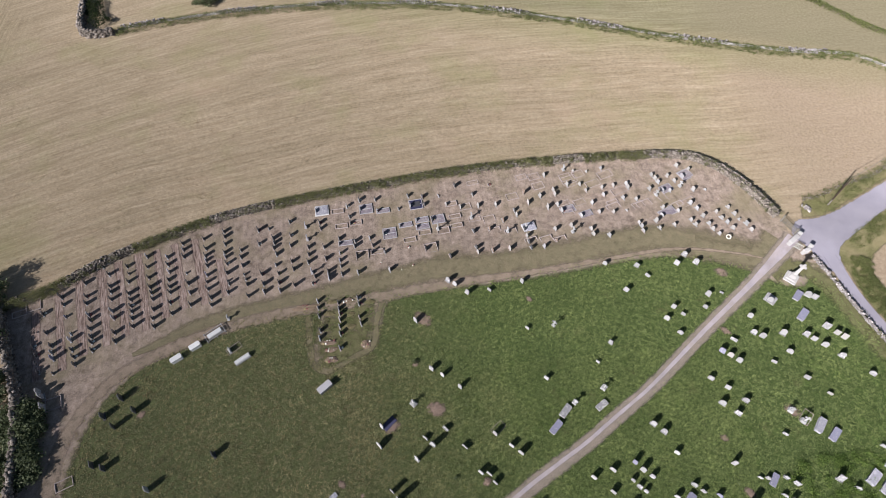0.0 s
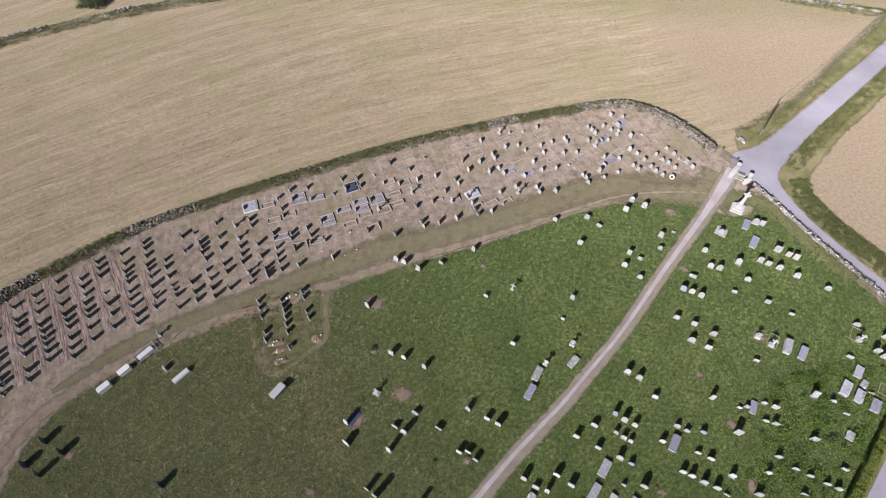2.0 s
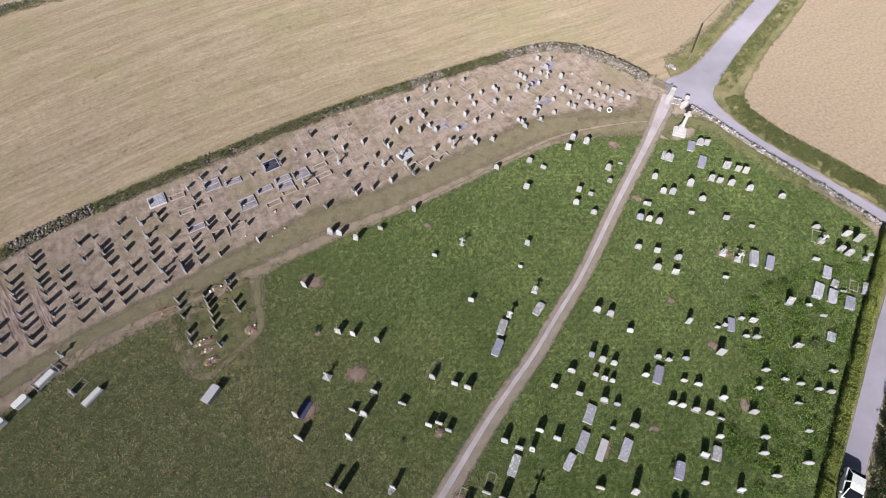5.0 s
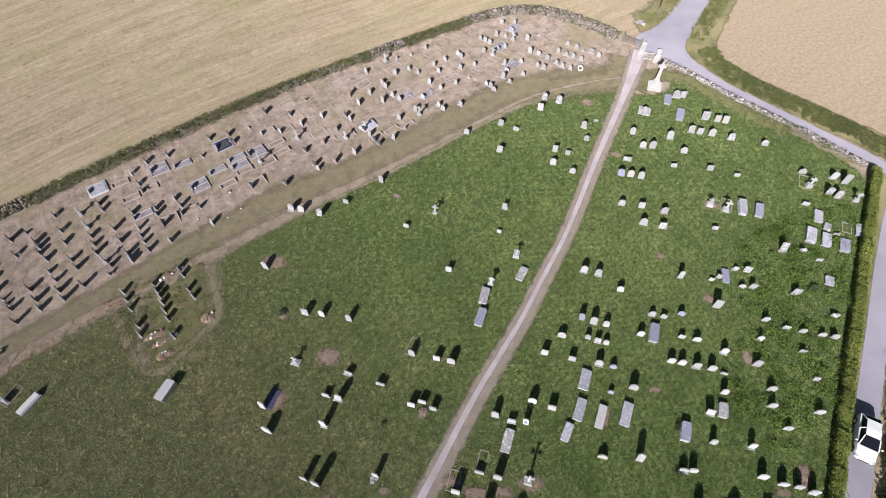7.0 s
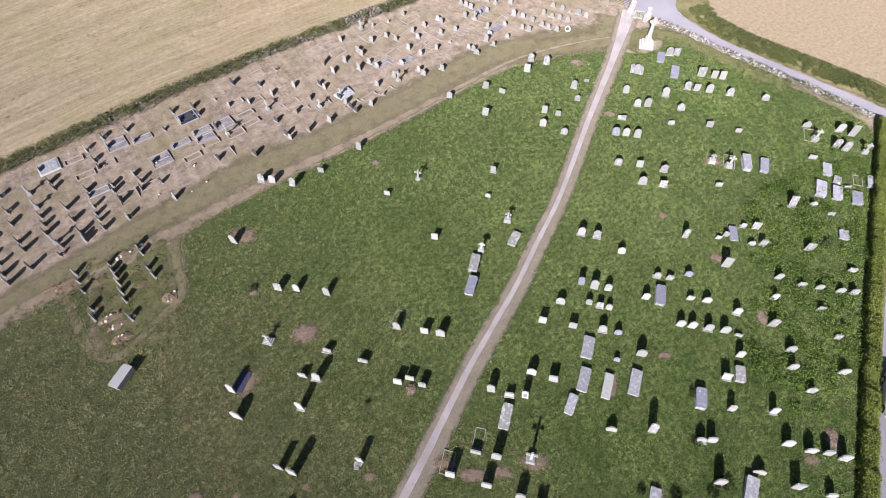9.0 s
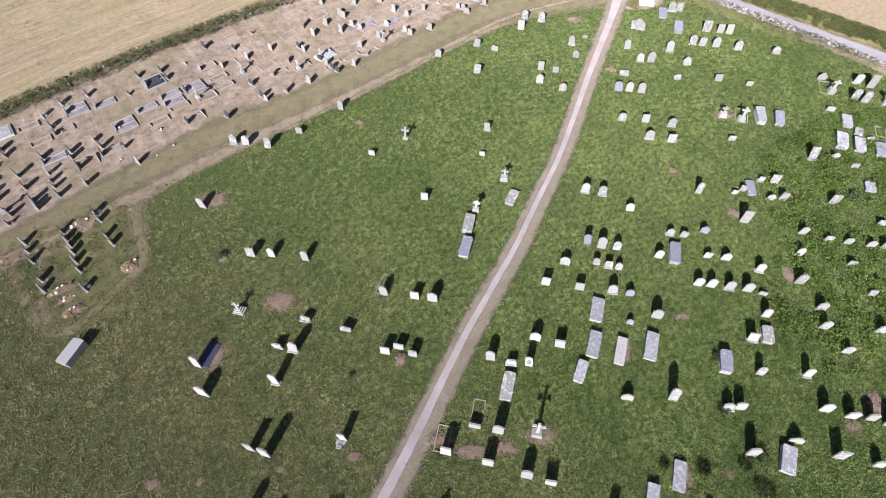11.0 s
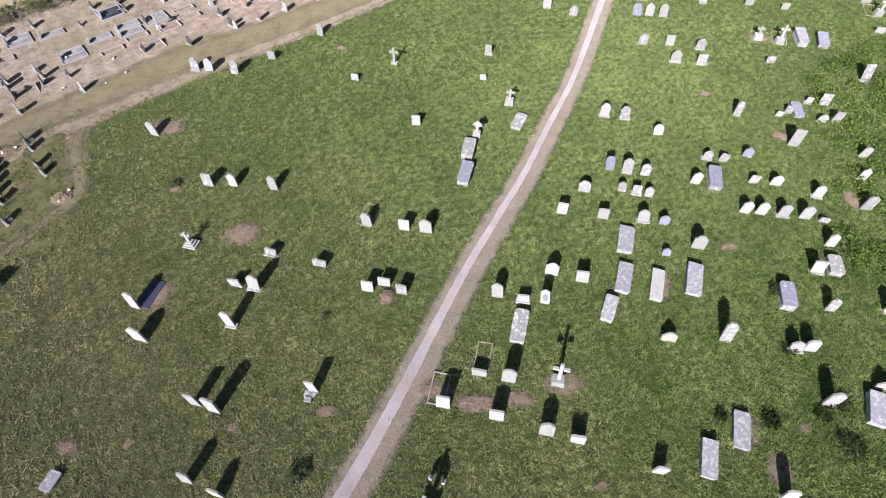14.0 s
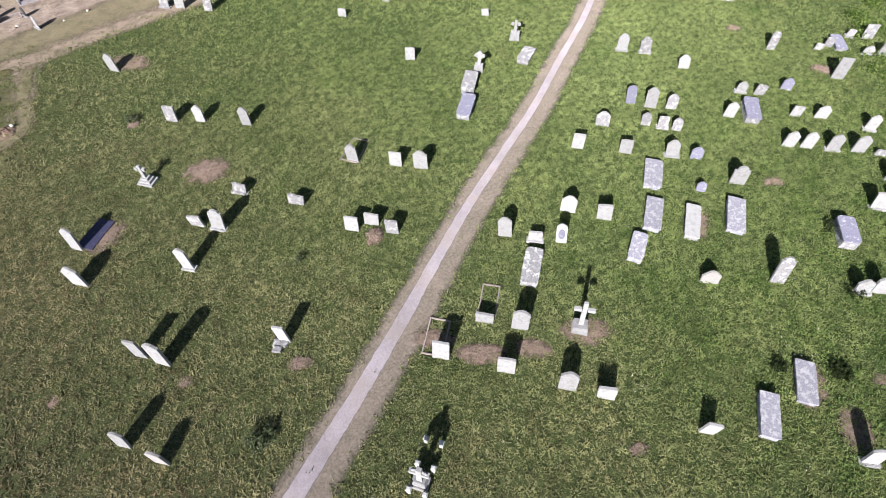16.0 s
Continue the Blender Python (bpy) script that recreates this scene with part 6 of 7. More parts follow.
headstone('pointed', GREY, 32.33, -6.63, -40, 0.69, 0.94, 5)
headstone('round', PALE, 35.80, -7.01, -40, 0.70, 1.00, 3)
headstone('flat', GREY, 39.14, -2.46, -43, 0.59, 0.67, 5)
headstone('flat', GREY, 38.13, -4.92, -43, 0.53, 0.63, -8)
headstone('pointed', GREY, 26.00, -4.36, -42, 0.54, 1.14, -6)
headstone('pointed', PALE, 28.53, -6.20, -42, 0.54, 1.18, -3)
headstone('pointed', PALE, 27.43, -8.35, -43, 0.71, 1.15, -3)
headstone('pointed', PALE, 28.44, -9.53, -42, 0.71, 1.17, -7)
headstone('round', PALE, 29.39, -10.32, -42, 0.63, 1.15, -11)
headstone('round', GREY, 30.06, -11.20, -42, 0.70, 1.24, -9)
headstone('flat', GREY, 25.56, -10.64, -42, 0.70, 1.28, -7)
headstone('pointed', PALE, 27.15, -12.29, -42, 0.61, 0.94, -11)
headstone('pointed', TAN, 24.12, -8.57, -43, 0.89, 0.86, -11)
headstone('pointed', PALE, 21.12, -7.52, -45, 0.65, 1.41, -4)
headstone('pointed', TAN, 17.21, -0.65, -42, 0.79, 0.85, -7)
headstone('shouldered', GREY, 19.72, -2.35, -44, 0.60, 1.75, -7)
headstone('pointed', PALE, 22.29, -4.77, -42, 0.65, 0.99, -11)
headstone('round', PALE, 22.94, -5.20, -40, 0.66, 1.14, -11)
headstone('round', PALE, 15.67, -9.06, -45, 0.55, 1.34, -11)
headstone('flat', PALE, 11.72, -5.04, -45, 0.55, 0.90, 6)
# flat slabs and chest tombs: x, y, turn, width, length, height
slab_grave(BLUE, 52.36, 29.70, -47, 0.89, 1.79, 0.35)
slab_grave(BLUE, 51.75, 26.81, -49, 0.94, 2.05, 0.40)
slab_grave(GREY, 48.44, 29.60, -50, 1.50, 1.54, 0.18)
slab_grave(LILAC, 53.45, 7.46, -52, 0.89, 1.64, 0.40)
slab_grave(LILAC, 50.66, 6.15, -55, 1.02, 2.06, 0.50)
slab_grave(LILAC, 51.63, 4.94, -54, 0.94, 1.80, 0.40)
slab_grave(GREY, 53.21, 6.01, -63, 0.75, 1.10, 0.25)
slab_grave(BLUE, 52.73, 3.50, -53, 1.00, 1.76, 0.35)
slab_grave(LILAC, 55.74, 4.01, -54, 0.80, 1.69, 0.35)
slab_grave(LILAC, 47.22, 12.41, -43, 0.84, 2.00, 0.60)
slab_grave(BLUE, 48.50, 11.22, -50, 0.85, 1.89, 0.45)
slab_grave(LILAC, 47.78, 1.42, -51, 0.88, 1.10, 0.30)
slab_grave(BLUE, 39.15, 7.01, -42, 0.74, 1.65, 0.30)
slab_grave(GREY, 21.45, 17.41, -58, 0.81, 1.66, 0.35)
slab_grave(GREY, 16.80, 17.12, -45, 0.85, 1.86, 0.45)
slab_grave(BLUE, 15.25, 15.31, -48, 0.84, 1.91, 0.50)
slab_grave(GREY, 11.09, 4.39, -48, 0.82, 2.05, 0.40)
slab_grave(LILAC, 20.08, 5.40, -50, 0.93, 1.97, 0.40)
slab_grave(LILAC, 18.01, 3.49, -52, 0.85, 2.07, 0.40)
slab_grave(PALE, 19.23, 2.08, -52, 0.72, 2.14, 0.35)
slab_grave(LILAC, 21.25, 1.17, -52, 0.88, 2.17, 0.40)
slab_grave(LILAC, 15.88, 2.48, -56, 0.73, 1.68, 0.40)
slab_grave(BLUE, 28.55, 5.80, -47, 0.85, 1.98, 0.50)
slab_grave(GREY, 28.75, -2.75, -47, 0.80, 1.38, 0.45)
slab_grave(BLUE, 24.60, -2.50, -47, 0.81, 1.68, 0.60)
slab_grave(LILAC, 22.73, -8.96, -57, 0.88, 1.80, 0.45)
slab_grave(LILAC, 16.42, -5.94, -52, 0.78, 1.90, 0.30)
slab_grave(LILAC, 14.05, -5.96, -51, 0.74, 1.83, 0.40)
slab_grave(LILAC, -11.62, 10.15, -50, 0.62, 0.95, 0.22)
slab_grave(MARBLE, -31.97, 28.61, -59, 0.74, 1.53, 0.75)
slab_grave(MARBLE, -29.79, 30.15, -60, 0.75, 1.48, 0.75)
railed_tomb(-27.53, 31.80, -56)
coped_tomb(-23.52, 27.84, -57)
slab_grave(SPECKLED, -12.75, 22.95, -52, 0.9, 1.95, 0.75)
# rows of the newer graves: x, y, turn, width, height
new_grave('flat', DARK, -49.53, 39.49, -65, 0.90, 1.28)
new_grave('round', DARK, -48.92, 38.29, -66, 0.80, 0.83)
new_grave('flat', DARK, -51.27, 37.04, -65, 0.95, 0.83)
new_grave('round', BLUE, -48.18, 36.33, -65, 0.55, 0.64)
new_grave('round', DARK, -50.10, 34.18, -66, 0.82, 0.90)
new_grave('round', PALE, -46.86, 33.73, -65, 0.44, 0.55)
new_grave('round', DARK, -46.84, 41.51, -67, 0.92, 0.96)
new_grave('round', DARK, -46.16, 39.30, -66, 0.70, 1.00)
new_grave('flat', DARK, -45.91, 38.23, -66, 0.81, 0.93)
new_grave('flat', PALE, -45.18, 36.36, -65, 0.78, 0.99)
new_grave('flat', DARK, -44.77, 35.57, -67, 0.90, 0.92)
new_grave('flat', DARK, -44.48, 34.29, -65, 0.83, 0.99)
new_grave('round', DARK, -44.12, 33.11, -64, 0.93, 0.83)
new_grave('round', DARK, -44.93, 43.96, -65, 0.54, 0.53)
new_grave('flat', DARK, -43.89, 42.68, -63, 0.76, 0.94)
new_grave('shouldered', DARK, -43.31, 40.71, -66, 0.82, 0.96)
new_grave('pointed', DARK, -43.03, 39.78, -65, 0.87, 0.84)
new_grave('flat', DARK, -42.71, 38.60, -65, 0.75, 0.99)
new_grave('round', PALE, -42.16, 36.73, -64, 0.88, 1.17)
new_grave('round', SPECKLED, -41.79, 35.67, -64, 0.88, 1.03)
new_grave('shouldered', DARK, -41.11, 33.40, -65, 0.91, 0.97)
new_grave('pointed', DARK, -40.71, 32.10, -66, 0.94, 0.92)
new_grave('round', DARK, -41.64, 43.83, -65, 0.81, 0.82)
new_grave('flat', DARK, -41.16, 42.57, -67, 0.45, 0.71)
new_grave('round', DARK, -40.97, 41.26, -66, 0.74, 0.99)
new_grave('shouldered', DARK, -40.51, 39.32, -65, 0.91, 1.00)
new_grave('round', DARK, -40.08, 38.32, -65, 0.82, 0.88)
new_grave('round', DARK, -39.81, 37.32, -66, 0.77, 1.00)
new_grave('round', DARK, -39.55, 36.43, -66, 0.75, 0.82)
new_grave('flat', DARK, -39.23, 35.34, -66, 0.82, 1.01)
new_grave('pointed', DARK, -38.87, 34.09, -65, 0.78, 1.18)
new_grave('flat', PALE, -39.17, 45.29, -65, 0.88, 0.94)
new_grave('round', DARK, -38.76, 43.53, -65, 0.70, 0.97)
new_grave('flat', DARK, -38.28, 41.71, -65, 0.75, 0.87)
new_grave('pointed', DARK, -37.84, 40.12, -65, 0.92, 1.11)
new_grave('round', DARK, -37.43, 39.17, -65, 0.87, 0.91)
new_grave('flat', DARK, -37.08, 38.15, -64, 0.88, 0.90)
new_grave('flat', DARK, -36.64, 36.47, -66, 0.92, 0.87)
new_grave('round', DARK, -36.40, 35.01, -64, 0.78, 0.93)
new_grave('flat', DARK, -35.97, 33.74, -66, 0.83, 1.08)
new_grave('shouldered', SPECKLED, -36.24, 44.98, -65, 0.84, 0.83)
new_grave('pointed', DARK, -35.96, 43.71, -66, 0.83, 0.97)
new_grave('flat', SPECKLED, -35.59, 42.44, -65, 0.76, 0.95)
new_grave('round', DARK, -35.45, 41.13, -68, 0.95, 0.86)
new_grave('round', DARK, -35.10, 39.98, -66, 0.81, 0.88)
new_grave('round', DARK, -34.84, 39.03, -64, 0.76, 1.07)
new_grave('flat', DARK, -34.51, 37.33, -66, 0.76, 0.96)
new_grave('pointed', DARK, -33.91, 35.53, -65, 0.83, 0.96)
new_grave('flat', DARK, -34.42, 47.22, -65, 0.82, 0.88)
new_grave('flat', PALE, -34.17, 46.10, -67, 0.76, 0.97)
new_grave('flat', DARK, -33.91, 44.90, -68, 0.93, 0.99)
new_grave('pointed', DARK, -33.08, 42.06, -67, 0.41, 0.44)
new_grave('flat', DARK, -32.57, 40.31, -66, 0.95, 1.11)
new_grave('round', SPECKLED, -32.04, 38.64, -66, 0.93, 0.78)
new_grave('shouldered', DARK, -31.58, 36.62, -67, 0.90, 1.06)
new_grave('flat', DARK, -31.46, 47.80, -66, 0.73, 0.93)
new_grave('pointed', DARK, -30.90, 46.05, -65, 0.80, 1.08)
new_grave('pointed', DARK, -30.82, 44.76, -68, 0.80, 1.00)
new_grave('round', SPECKLED, -30.63, 43.97, -67, 0.77, 0.84)
new_grave('round', DARK, -30.36, 43.08, -66, 0.81, 0.93)
new_grave('pointed', BLUE, -30.13, 41.42, -65, 0.73, 1.01)
new_grave('round', DARK, -29.94, 40.24, -68, 0.70, 0.99)
new_grave('flat', DARK, -29.58, 39.03, -67, 0.77, 1.13)
new_grave('shouldered', DARK, -28.93, 37.52, -67, 0.94, 1.01)
new_grave('flat', DARK, -28.64, 36.27, -66, 0.80, 1.01)
new_grave('pointed', DARK, -28.62, 48.92, -67, 0.78, 0.86)
new_grave('pointed', DARK, -28.43, 47.98, -66, 0.90, 0.96)
new_grave('shouldered', DARK, -28.20, 46.64, -66, 0.79, 0.84)
new_grave('flat', DARK, -28.11, 45.14, -65, 0.85, 0.94)
new_grave('pointed', SPECKLED, -27.86, 44.34, -67, 0.78, 0.88)
new_grave('pointed', DARK, -27.55, 43.13, -67, 0.73, 1.02)
new_grave('shouldered', DARK, -27.34, 41.52, -67, 0.92, 1.19)
new_grave('pointed', DARK, -26.97, 40.09, -66, 0.45, 0.51)
new_grave('flat', DARK, -26.73, 39.58, -68, 0.70, 0.98)
new_grave('round', DARK, -26.67, 38.11, -68, 0.75, 0.96)
new_grave('round', DARK, -25.76, 45.36, -68, 0.74, 0.84)
new_grave('round', DARK, -25.64, 44.16, -67, 0.91, 0.87)
new_grave('round', DARK, -25.22, 42.62, -72, 0.93, 0.79)
new_grave('shouldered', DARK, -24.77, 40.97, -73, 0.43, 0.60)
new_grave('shouldered', DARK, -24.42, 40.12, -74, 0.55, 0.51)
new_grave('round', DARK, -24.13, 39.20, -75, 0.77, 0.94)
new_grave('flat', DARK, -23.72, 37.20, -73, 0.72, 1.11)
new_grave('flat', DARK, -23.48, 48.75, -73, 0.86, 1.09)
new_grave('flat', DARK, -23.20, 46.26, -74, 0.72, 0.93)
new_grave('flat', DARK, -21.89, 48.94, -73, 0.53, 0.51)
new_grave('flat', DARK, -21.19, 47.12, -73, 0.95, 0.97)
new_grave('flat', DARK, -20.97, 46.29, -73, 0.85, 0.94)
new_grave('round', DARK, -20.99, 45.39, -75, 0.83, 0.93)
new_grave('flat', DARK, -20.49, 44.23, -73, 0.95, 0.87)
new_grave('round', GREY, -20.39, 42.24, -74, 0.78, 0.69)
new_grave('flat', DARK, -19.82, 40.62, -74, 0.76, 0.88)
new_grave('round', DARK, -19.65, 38.98, -74, 0.93, 1.02)
new_grave('flat', SPECKLED, -19.35, 37.57, -74, 0.83, 1.16)
new_grave('flat', DARK, -22.26, 40.80, -73, 0.92, 0.98)
new_grave('flat', DARK, -21.81, 39.02, -73, 0.92, 1.01)
new_grave('round', SPECKLED, -21.56, 37.62, -73, 0.91, 0.96)
new_grave('flat', DARK, -18.89, 49.96, -74, 0.81, 0.86)
new_grave('shouldered', DARK, -18.59, 47.41, -72, 0.83, 0.94)
new_grave('round', GREY, -18.50, 45.57, -73, 0.94, 0.94)
new_grave('flat', DARK, -18.12, 42.61, -75, 0.78, 0.90)
new_grave('round', DARK, -17.76, 41.21, -74, 0.91, 0.97)
new_grave('pointed', DARK, -17.36, 38.31, -73, 0.78, 1.09)
new_grave('flat', DARK, -15.87, 45.01, -73, 0.88, 0.87)
new_grave('round', DARK, -15.72, 43.62, -74, 0.83, 0.86)
new_grave('flat', DARK, -15.72, 42.25, -74, 0.91, 1.00)
new_grave('round', DARK, -14.57, 39.50, -73, 0.81, 0.90)
new_grave('shouldered', DARK, -14.82, 38.32, -74, 0.43, 0.68)
new_grave('round', DARK, -14.31, 49.33, -75, 0.92, 0.94)
new_grave('flat', DARK, -14.10, 48.26, -74, 0.81, 0.87)
new_grave('flat', DARK, -13.52, 44.78, -73, 0.79, 1.15)
new_grave('round', DARK, -13.18, 42.59, -75, 0.95, 0.93)
new_grave('shouldered', DARK, -12.74, 40.22, -74, 0.85, 0.98)
new_grave('flat', PALE, -12.63, 39.48, -73, 0.84, 0.84)
new_grave('round', SPECKLED, -12.52, 38.85, -74, 0.81, 0.92)
new_grave('flat', DARK, -11.27, 46.13, -75, 0.94, 0.86)
new_grave('shouldered', PALE, -11.13, 43.34, -75, 0.71, 0.93)
new_grave('round', BLUE, -11.09, 42.04, -75, 0.82, 0.84)
new_grave('round', DARK, -10.90, 40.95, -75, 0.73, 0.83)
new_grave('shouldered', DARK, -10.70, 39.46, -74, 0.91, 0.85)
new_grave('round', SPECKLED, -10.14, 52.10, -76, 0.73, 0.98)
new_grave('round', DARK, -9.71, 50.10, -74, 0.90, 0.90)
new_grave('pointed', DARK, -8.19, 53.15, -74, 0.91, 0.91)
new_grave('flat', DARK, -5.68, 53.03, -75, 0.80, 0.85)
new_grave('flat', DARK, -8.89, 45.47, -73, 0.87, 0.91)
new_grave('pointed', DARK, -8.97, 44.52, -74, 0.88, 0.97)
new_grave('flat', SPECKLED, -6.68, 45.79, -75, 0.91, 0.71)
new_grave('pointed', DARK, -6.27, 44.33, -75, 0.78, 1.01)
new_grave('flat', GREY, -8.43, 39.51, -75, 0.85, 0.93)
new_grave('pointed', GREY, -3.89, 39.49, -74, 0.93, 0.97)
new_grave('pointed', DARK, -4.45, 42.90, -75, 0.77, 0.75)
new_grave('pointed', DARK, -0.47, 53.35, -75, 0.79, 0.84)
new_grave('flat', DARK, -2.05, 50.92, -74, 0.53, 0.50)
new_grave('round', DARK, 1.76, 52.93, -74, 0.82, 0.91)
new_grave('round', DARK, 1.99, 51.44, -74, 0.81, 0.76)
new_grave('pointed', SPECKLED, 4.38, 53.03, -72, 0.47, 0.29)
new_grave('flat', DARK, 7.13, 54.86, -74, 0.79, 1.00)
new_grave('shouldered', DARK, 9.84, 52.95, -75, 0.78, 0.82)
new_grave('round', TAN, 10.44, 50.63, -82, 0.90, 0.94)
new_grave('round', TAN, 13.23, 50.56, -79, 0.85, 0.94)
new_grave('round', DARK, 12.64, 54.64, -75, 0.45, 0.36)
new_grave('flat', BROWN, 18.02, 52.46, -86, 0.76, 1.24)
new_grave('flat', TAN, 18.38, 50.37, -80, 0.91, 1.01)
new_grave('flat', DARK, 15.99, 49.17, -80, 0.73, 0.83)
new_grave('round', TAN, 16.19, 48.25, -79, 0.78, 0.88)
new_grave('flat', TAN, 20.50, 51.51, -76, 0.85, 0.94)
new_grave('flat', TAN, 22.80, 52.42, -74, 0.85, 0.92)
new_grave('flat', TAN, 22.90, 51.60, -76, 0.82, 0.91)
new_grave('shouldered', TAN, 21.97, 55.69, -79, 0.88, 0.92)
new_grave('flat', TAN, 26.84, 56.01, -72, 0.40, 0.64)
new_grave('pointed', TAN, 29.04, 55.71, -74, 0.47, 0.59)
new_grave('round', PALE, 31.46, 55.99, -73, 0.83, 0.84)
new_grave('round', TAN, 30.65, 52.06, -72, 0.74, 1.05)
new_grave('round', TAN, 32.54, 52.28, -76, 0.95, 0.87)
new_grave('round', PALE, 30.55, 50.57, -65, 0.90, 0.93)
new_grave('flat', PALE, 28.39, 49.25, -80, 0.92, 1.00)
new_grave('shouldered', TAN, 28.02, 51.83, -73, 0.78, 0.83)
new_grave('pointed', TAN, 27.33, 53.19, -70, 0.84, 0.89)
new_grave('flat', TAN, 25.23, 53.33, -69, 0.82, 0.95)
new_grave('round', TAN, 22.93, 49.57, -69, 0.73, 0.89)
new_grave('flat', TAN, 21.32, 49.17, -82, 0.89, 1.15)
new_grave('shouldered', DARK, 9.08, 45.68, -73, 0.91, 0.90)
new_grave('round', BROWN, 11.55, 45.84, -79, 0.85, 0.94)
new_grave('round', DARK, 9.04, 42.28, -73, 0.79, 0.98)
new_grave('round', TAN, 9.16, 41.33, -74, 0.71, 0.83)
new_grave('flat', BROWN, 11.35, 41.40, -82, 0.85, 0.97)
new_grave('flat', TAN, 13.88, 41.43, -80, 0.91, 0.94)
new_grave('round', BROWN, 13.90, 47.36, -80, 0.89, 0.83)
new_grave('round', DARK, 5.03, 40.99, -74, 0.91, 0.98)
new_grave('flat', TAN, 16.88, 43.67, -80, 0.75, 0.92)
new_grave('shouldered', DARK, 16.96, 42.45, -81, 0.89, 0.88)
new_grave('flat', DARK, 17.06, 41.28, -76, 0.73, 0.85)
new_grave('round', TAN, 21.40, 44.52, -74, 0.84, 0.95)
new_grave('round', BROWN, 21.09, 42.25, -80, 0.40, 0.58)
new_grave('round', TAN, 23.94, 44.92, -74, 0.81, 1.01)
new_grave('pointed', TAN, 26.78, 43.88, -77, 0.82, 0.92)
new_grave('flat', TAN, 26.80, 42.79, -74, 0.90, 0.82)
new_grave('flat', PALE, 29.05, 42.25, -72, 0.92, 0.92)
new_grave('shouldered', SPECKLED, 18.99, 41.25, -77, 0.71, 0.96)
new_grave('round', PALE, 34.69, 52.34, -73, 0.88, 0.91)
new_grave('pointed', TAN, 34.77, 51.64, -71, 0.90, 0.98)
new_grave('flat', PALE, 33.47, 49.60, -70, 0.81, 0.88)
new_grave('pointed', TAN, 35.40, 49.09, -69, 0.80, 0.91)
new_grave('flat', TAN, 31.11, 46.87, -73, 0.71, 0.97)
new_grave('round', TAN, 33.30, 47.05, -71, 0.45, 0.39)
new_grave('shouldered', TAN, 28.98, 47.20, -74, 0.94, 0.99)
new_grave('flat', TAN, 43.65, 54.91, -61, 0.93, 0.98)
new_grave('round', TAN, 45.28, 53.94, -66, 0.72, 0.96)
new_grave('pointed', TAN, 39.23, 53.63, -74, 0.84, 0.88)
new_grave('flat', TAN, 39.56, 52.87, -68, 0.87, 0.89)
new_grave('flat', PALE, 39.77, 52.02, -68, 0.88, 0.95)
new_grave('flat', TAN, 41.56, 53.06, -66, 0.73, 1.01)
new_grave('pointed', TAN, 42.43, 51.99, -70, 0.85, 0.84)
new_grave('flat', TAN, 38.03, 50.86, -71, 0.84, 1.03)
new_grave('round', PALE, 41.08, 50.09, -62, 0.73, 0.90)
new_grave('round', TAN, 44.71, 49.81, -69, 0.94, 1.19)
new_grave('round', PALE, 46.65, 49.64, -63, 0.48, 0.43)
new_grave('round', TAN, 38.82, 46.76, -70, 0.71, 1.13)
new_grave('pointed', PALE, 43.31, 47.18, -65, 0.92, 1.20)
new_grave('flat', PALE, 43.94, 46.02, -69, 0.85, 0.86)
new_grave('shouldered', PALE, 40.93, 45.91, -69, 0.82, 0.86)
new_grave('shouldered', TAN, 36.82, 44.20, -70, 0.89, 1.31)
new_grave('round', TAN, 36.92, 42.78, -62, 0.72, 0.86)
new_grave('shouldered', TAN, 39.35, 43.20, -65, 0.80, 0.83)
new_grave('shouldered', PALE, 34.19, 44.19, -72, 0.76, 0.88)
new_grave('round', PALE, 34.37, 43.45, -73, 0.91, 1.00)
new_grave('round', PALE, 34.32, 42.52, -70, 0.89, 0.83)
new_grave('shouldered', TAN, 42.18, 43.85, -72, 0.78, 0.93)
new_grave('flat', TAN, 42.50, 42.89, -65, 0.77, 0.97)
new_grave('flat', TAN, 44.28, 44.45, -60, 0.80, 1.00)
new_grave('round', PALE, 44.63, 42.90, -64, 0.77, 0.92)
new_grave('shouldered', TAN, 44.82, 41.87, -64, 0.80, 0.93)
new_grave('shouldered', PALE, 45.36, 40.84, -70, 0.74, 0.94)
new_grave('pointed', TAN, 46.56, 44.99, -66, 0.72, 1.01)
new_grave('pointed', TAN, 46.95, 43.79, -61, 0.86, 0.83)
new_grave('round', PALE, 47.42, 42.82, -71, 0.86, 0.99)
new_grave('shouldered', TAN, 47.81, 41.67, -56, 0.87, 1.01)
new_grave('pointed', TAN, 48.74, 45.75, -66, 0.77, 0.82)
new_grave('pointed', TAN, 49.12, 44.32, -66, 0.84, 0.98)
new_grave('round', PALE, 49.47, 43.26, -65, 0.43, 0.57)
new_grave('flat', PALE, 50.11, 42.29, -65, 0.94, 1.01)
new_grave('round', TAN, 50.36, 41.06, -70, 0.90, 1.01)
new_grave('round', SPECKLED, -14.00, 35.30, -73, 0.74, 0.94)
new_grave('flat', DARK, -13.90, 34.30, -73, 0.73, 0.78)
new_grave('flat', DARK, -13.80, 33.10, -73, 0.75, 0.95)
new_grave('flat', DARK, -13.55, 30.90, -73, 0.79, 0.89)
new_grave('round', PALE, -13.60, 29.80, -76, 0.84, 0.87)
new_grave('shouldered', DARK, -11.20, 34.80, -77, 0.74, 0.94)
new_grave('round', DARK, -11.10, 33.90, -77, 0.84, 0.83)
new_grave('shouldered', SPECKLED, -11.00, 33.10, -74, 0.82, 0.94)
new_grave('flat', SPECKLED, -10.95, 32.20, -73, 0.78, 0.94)
new_grave('flat', PALE, -10.95, 31.20, -77, 0.74, 0.82)
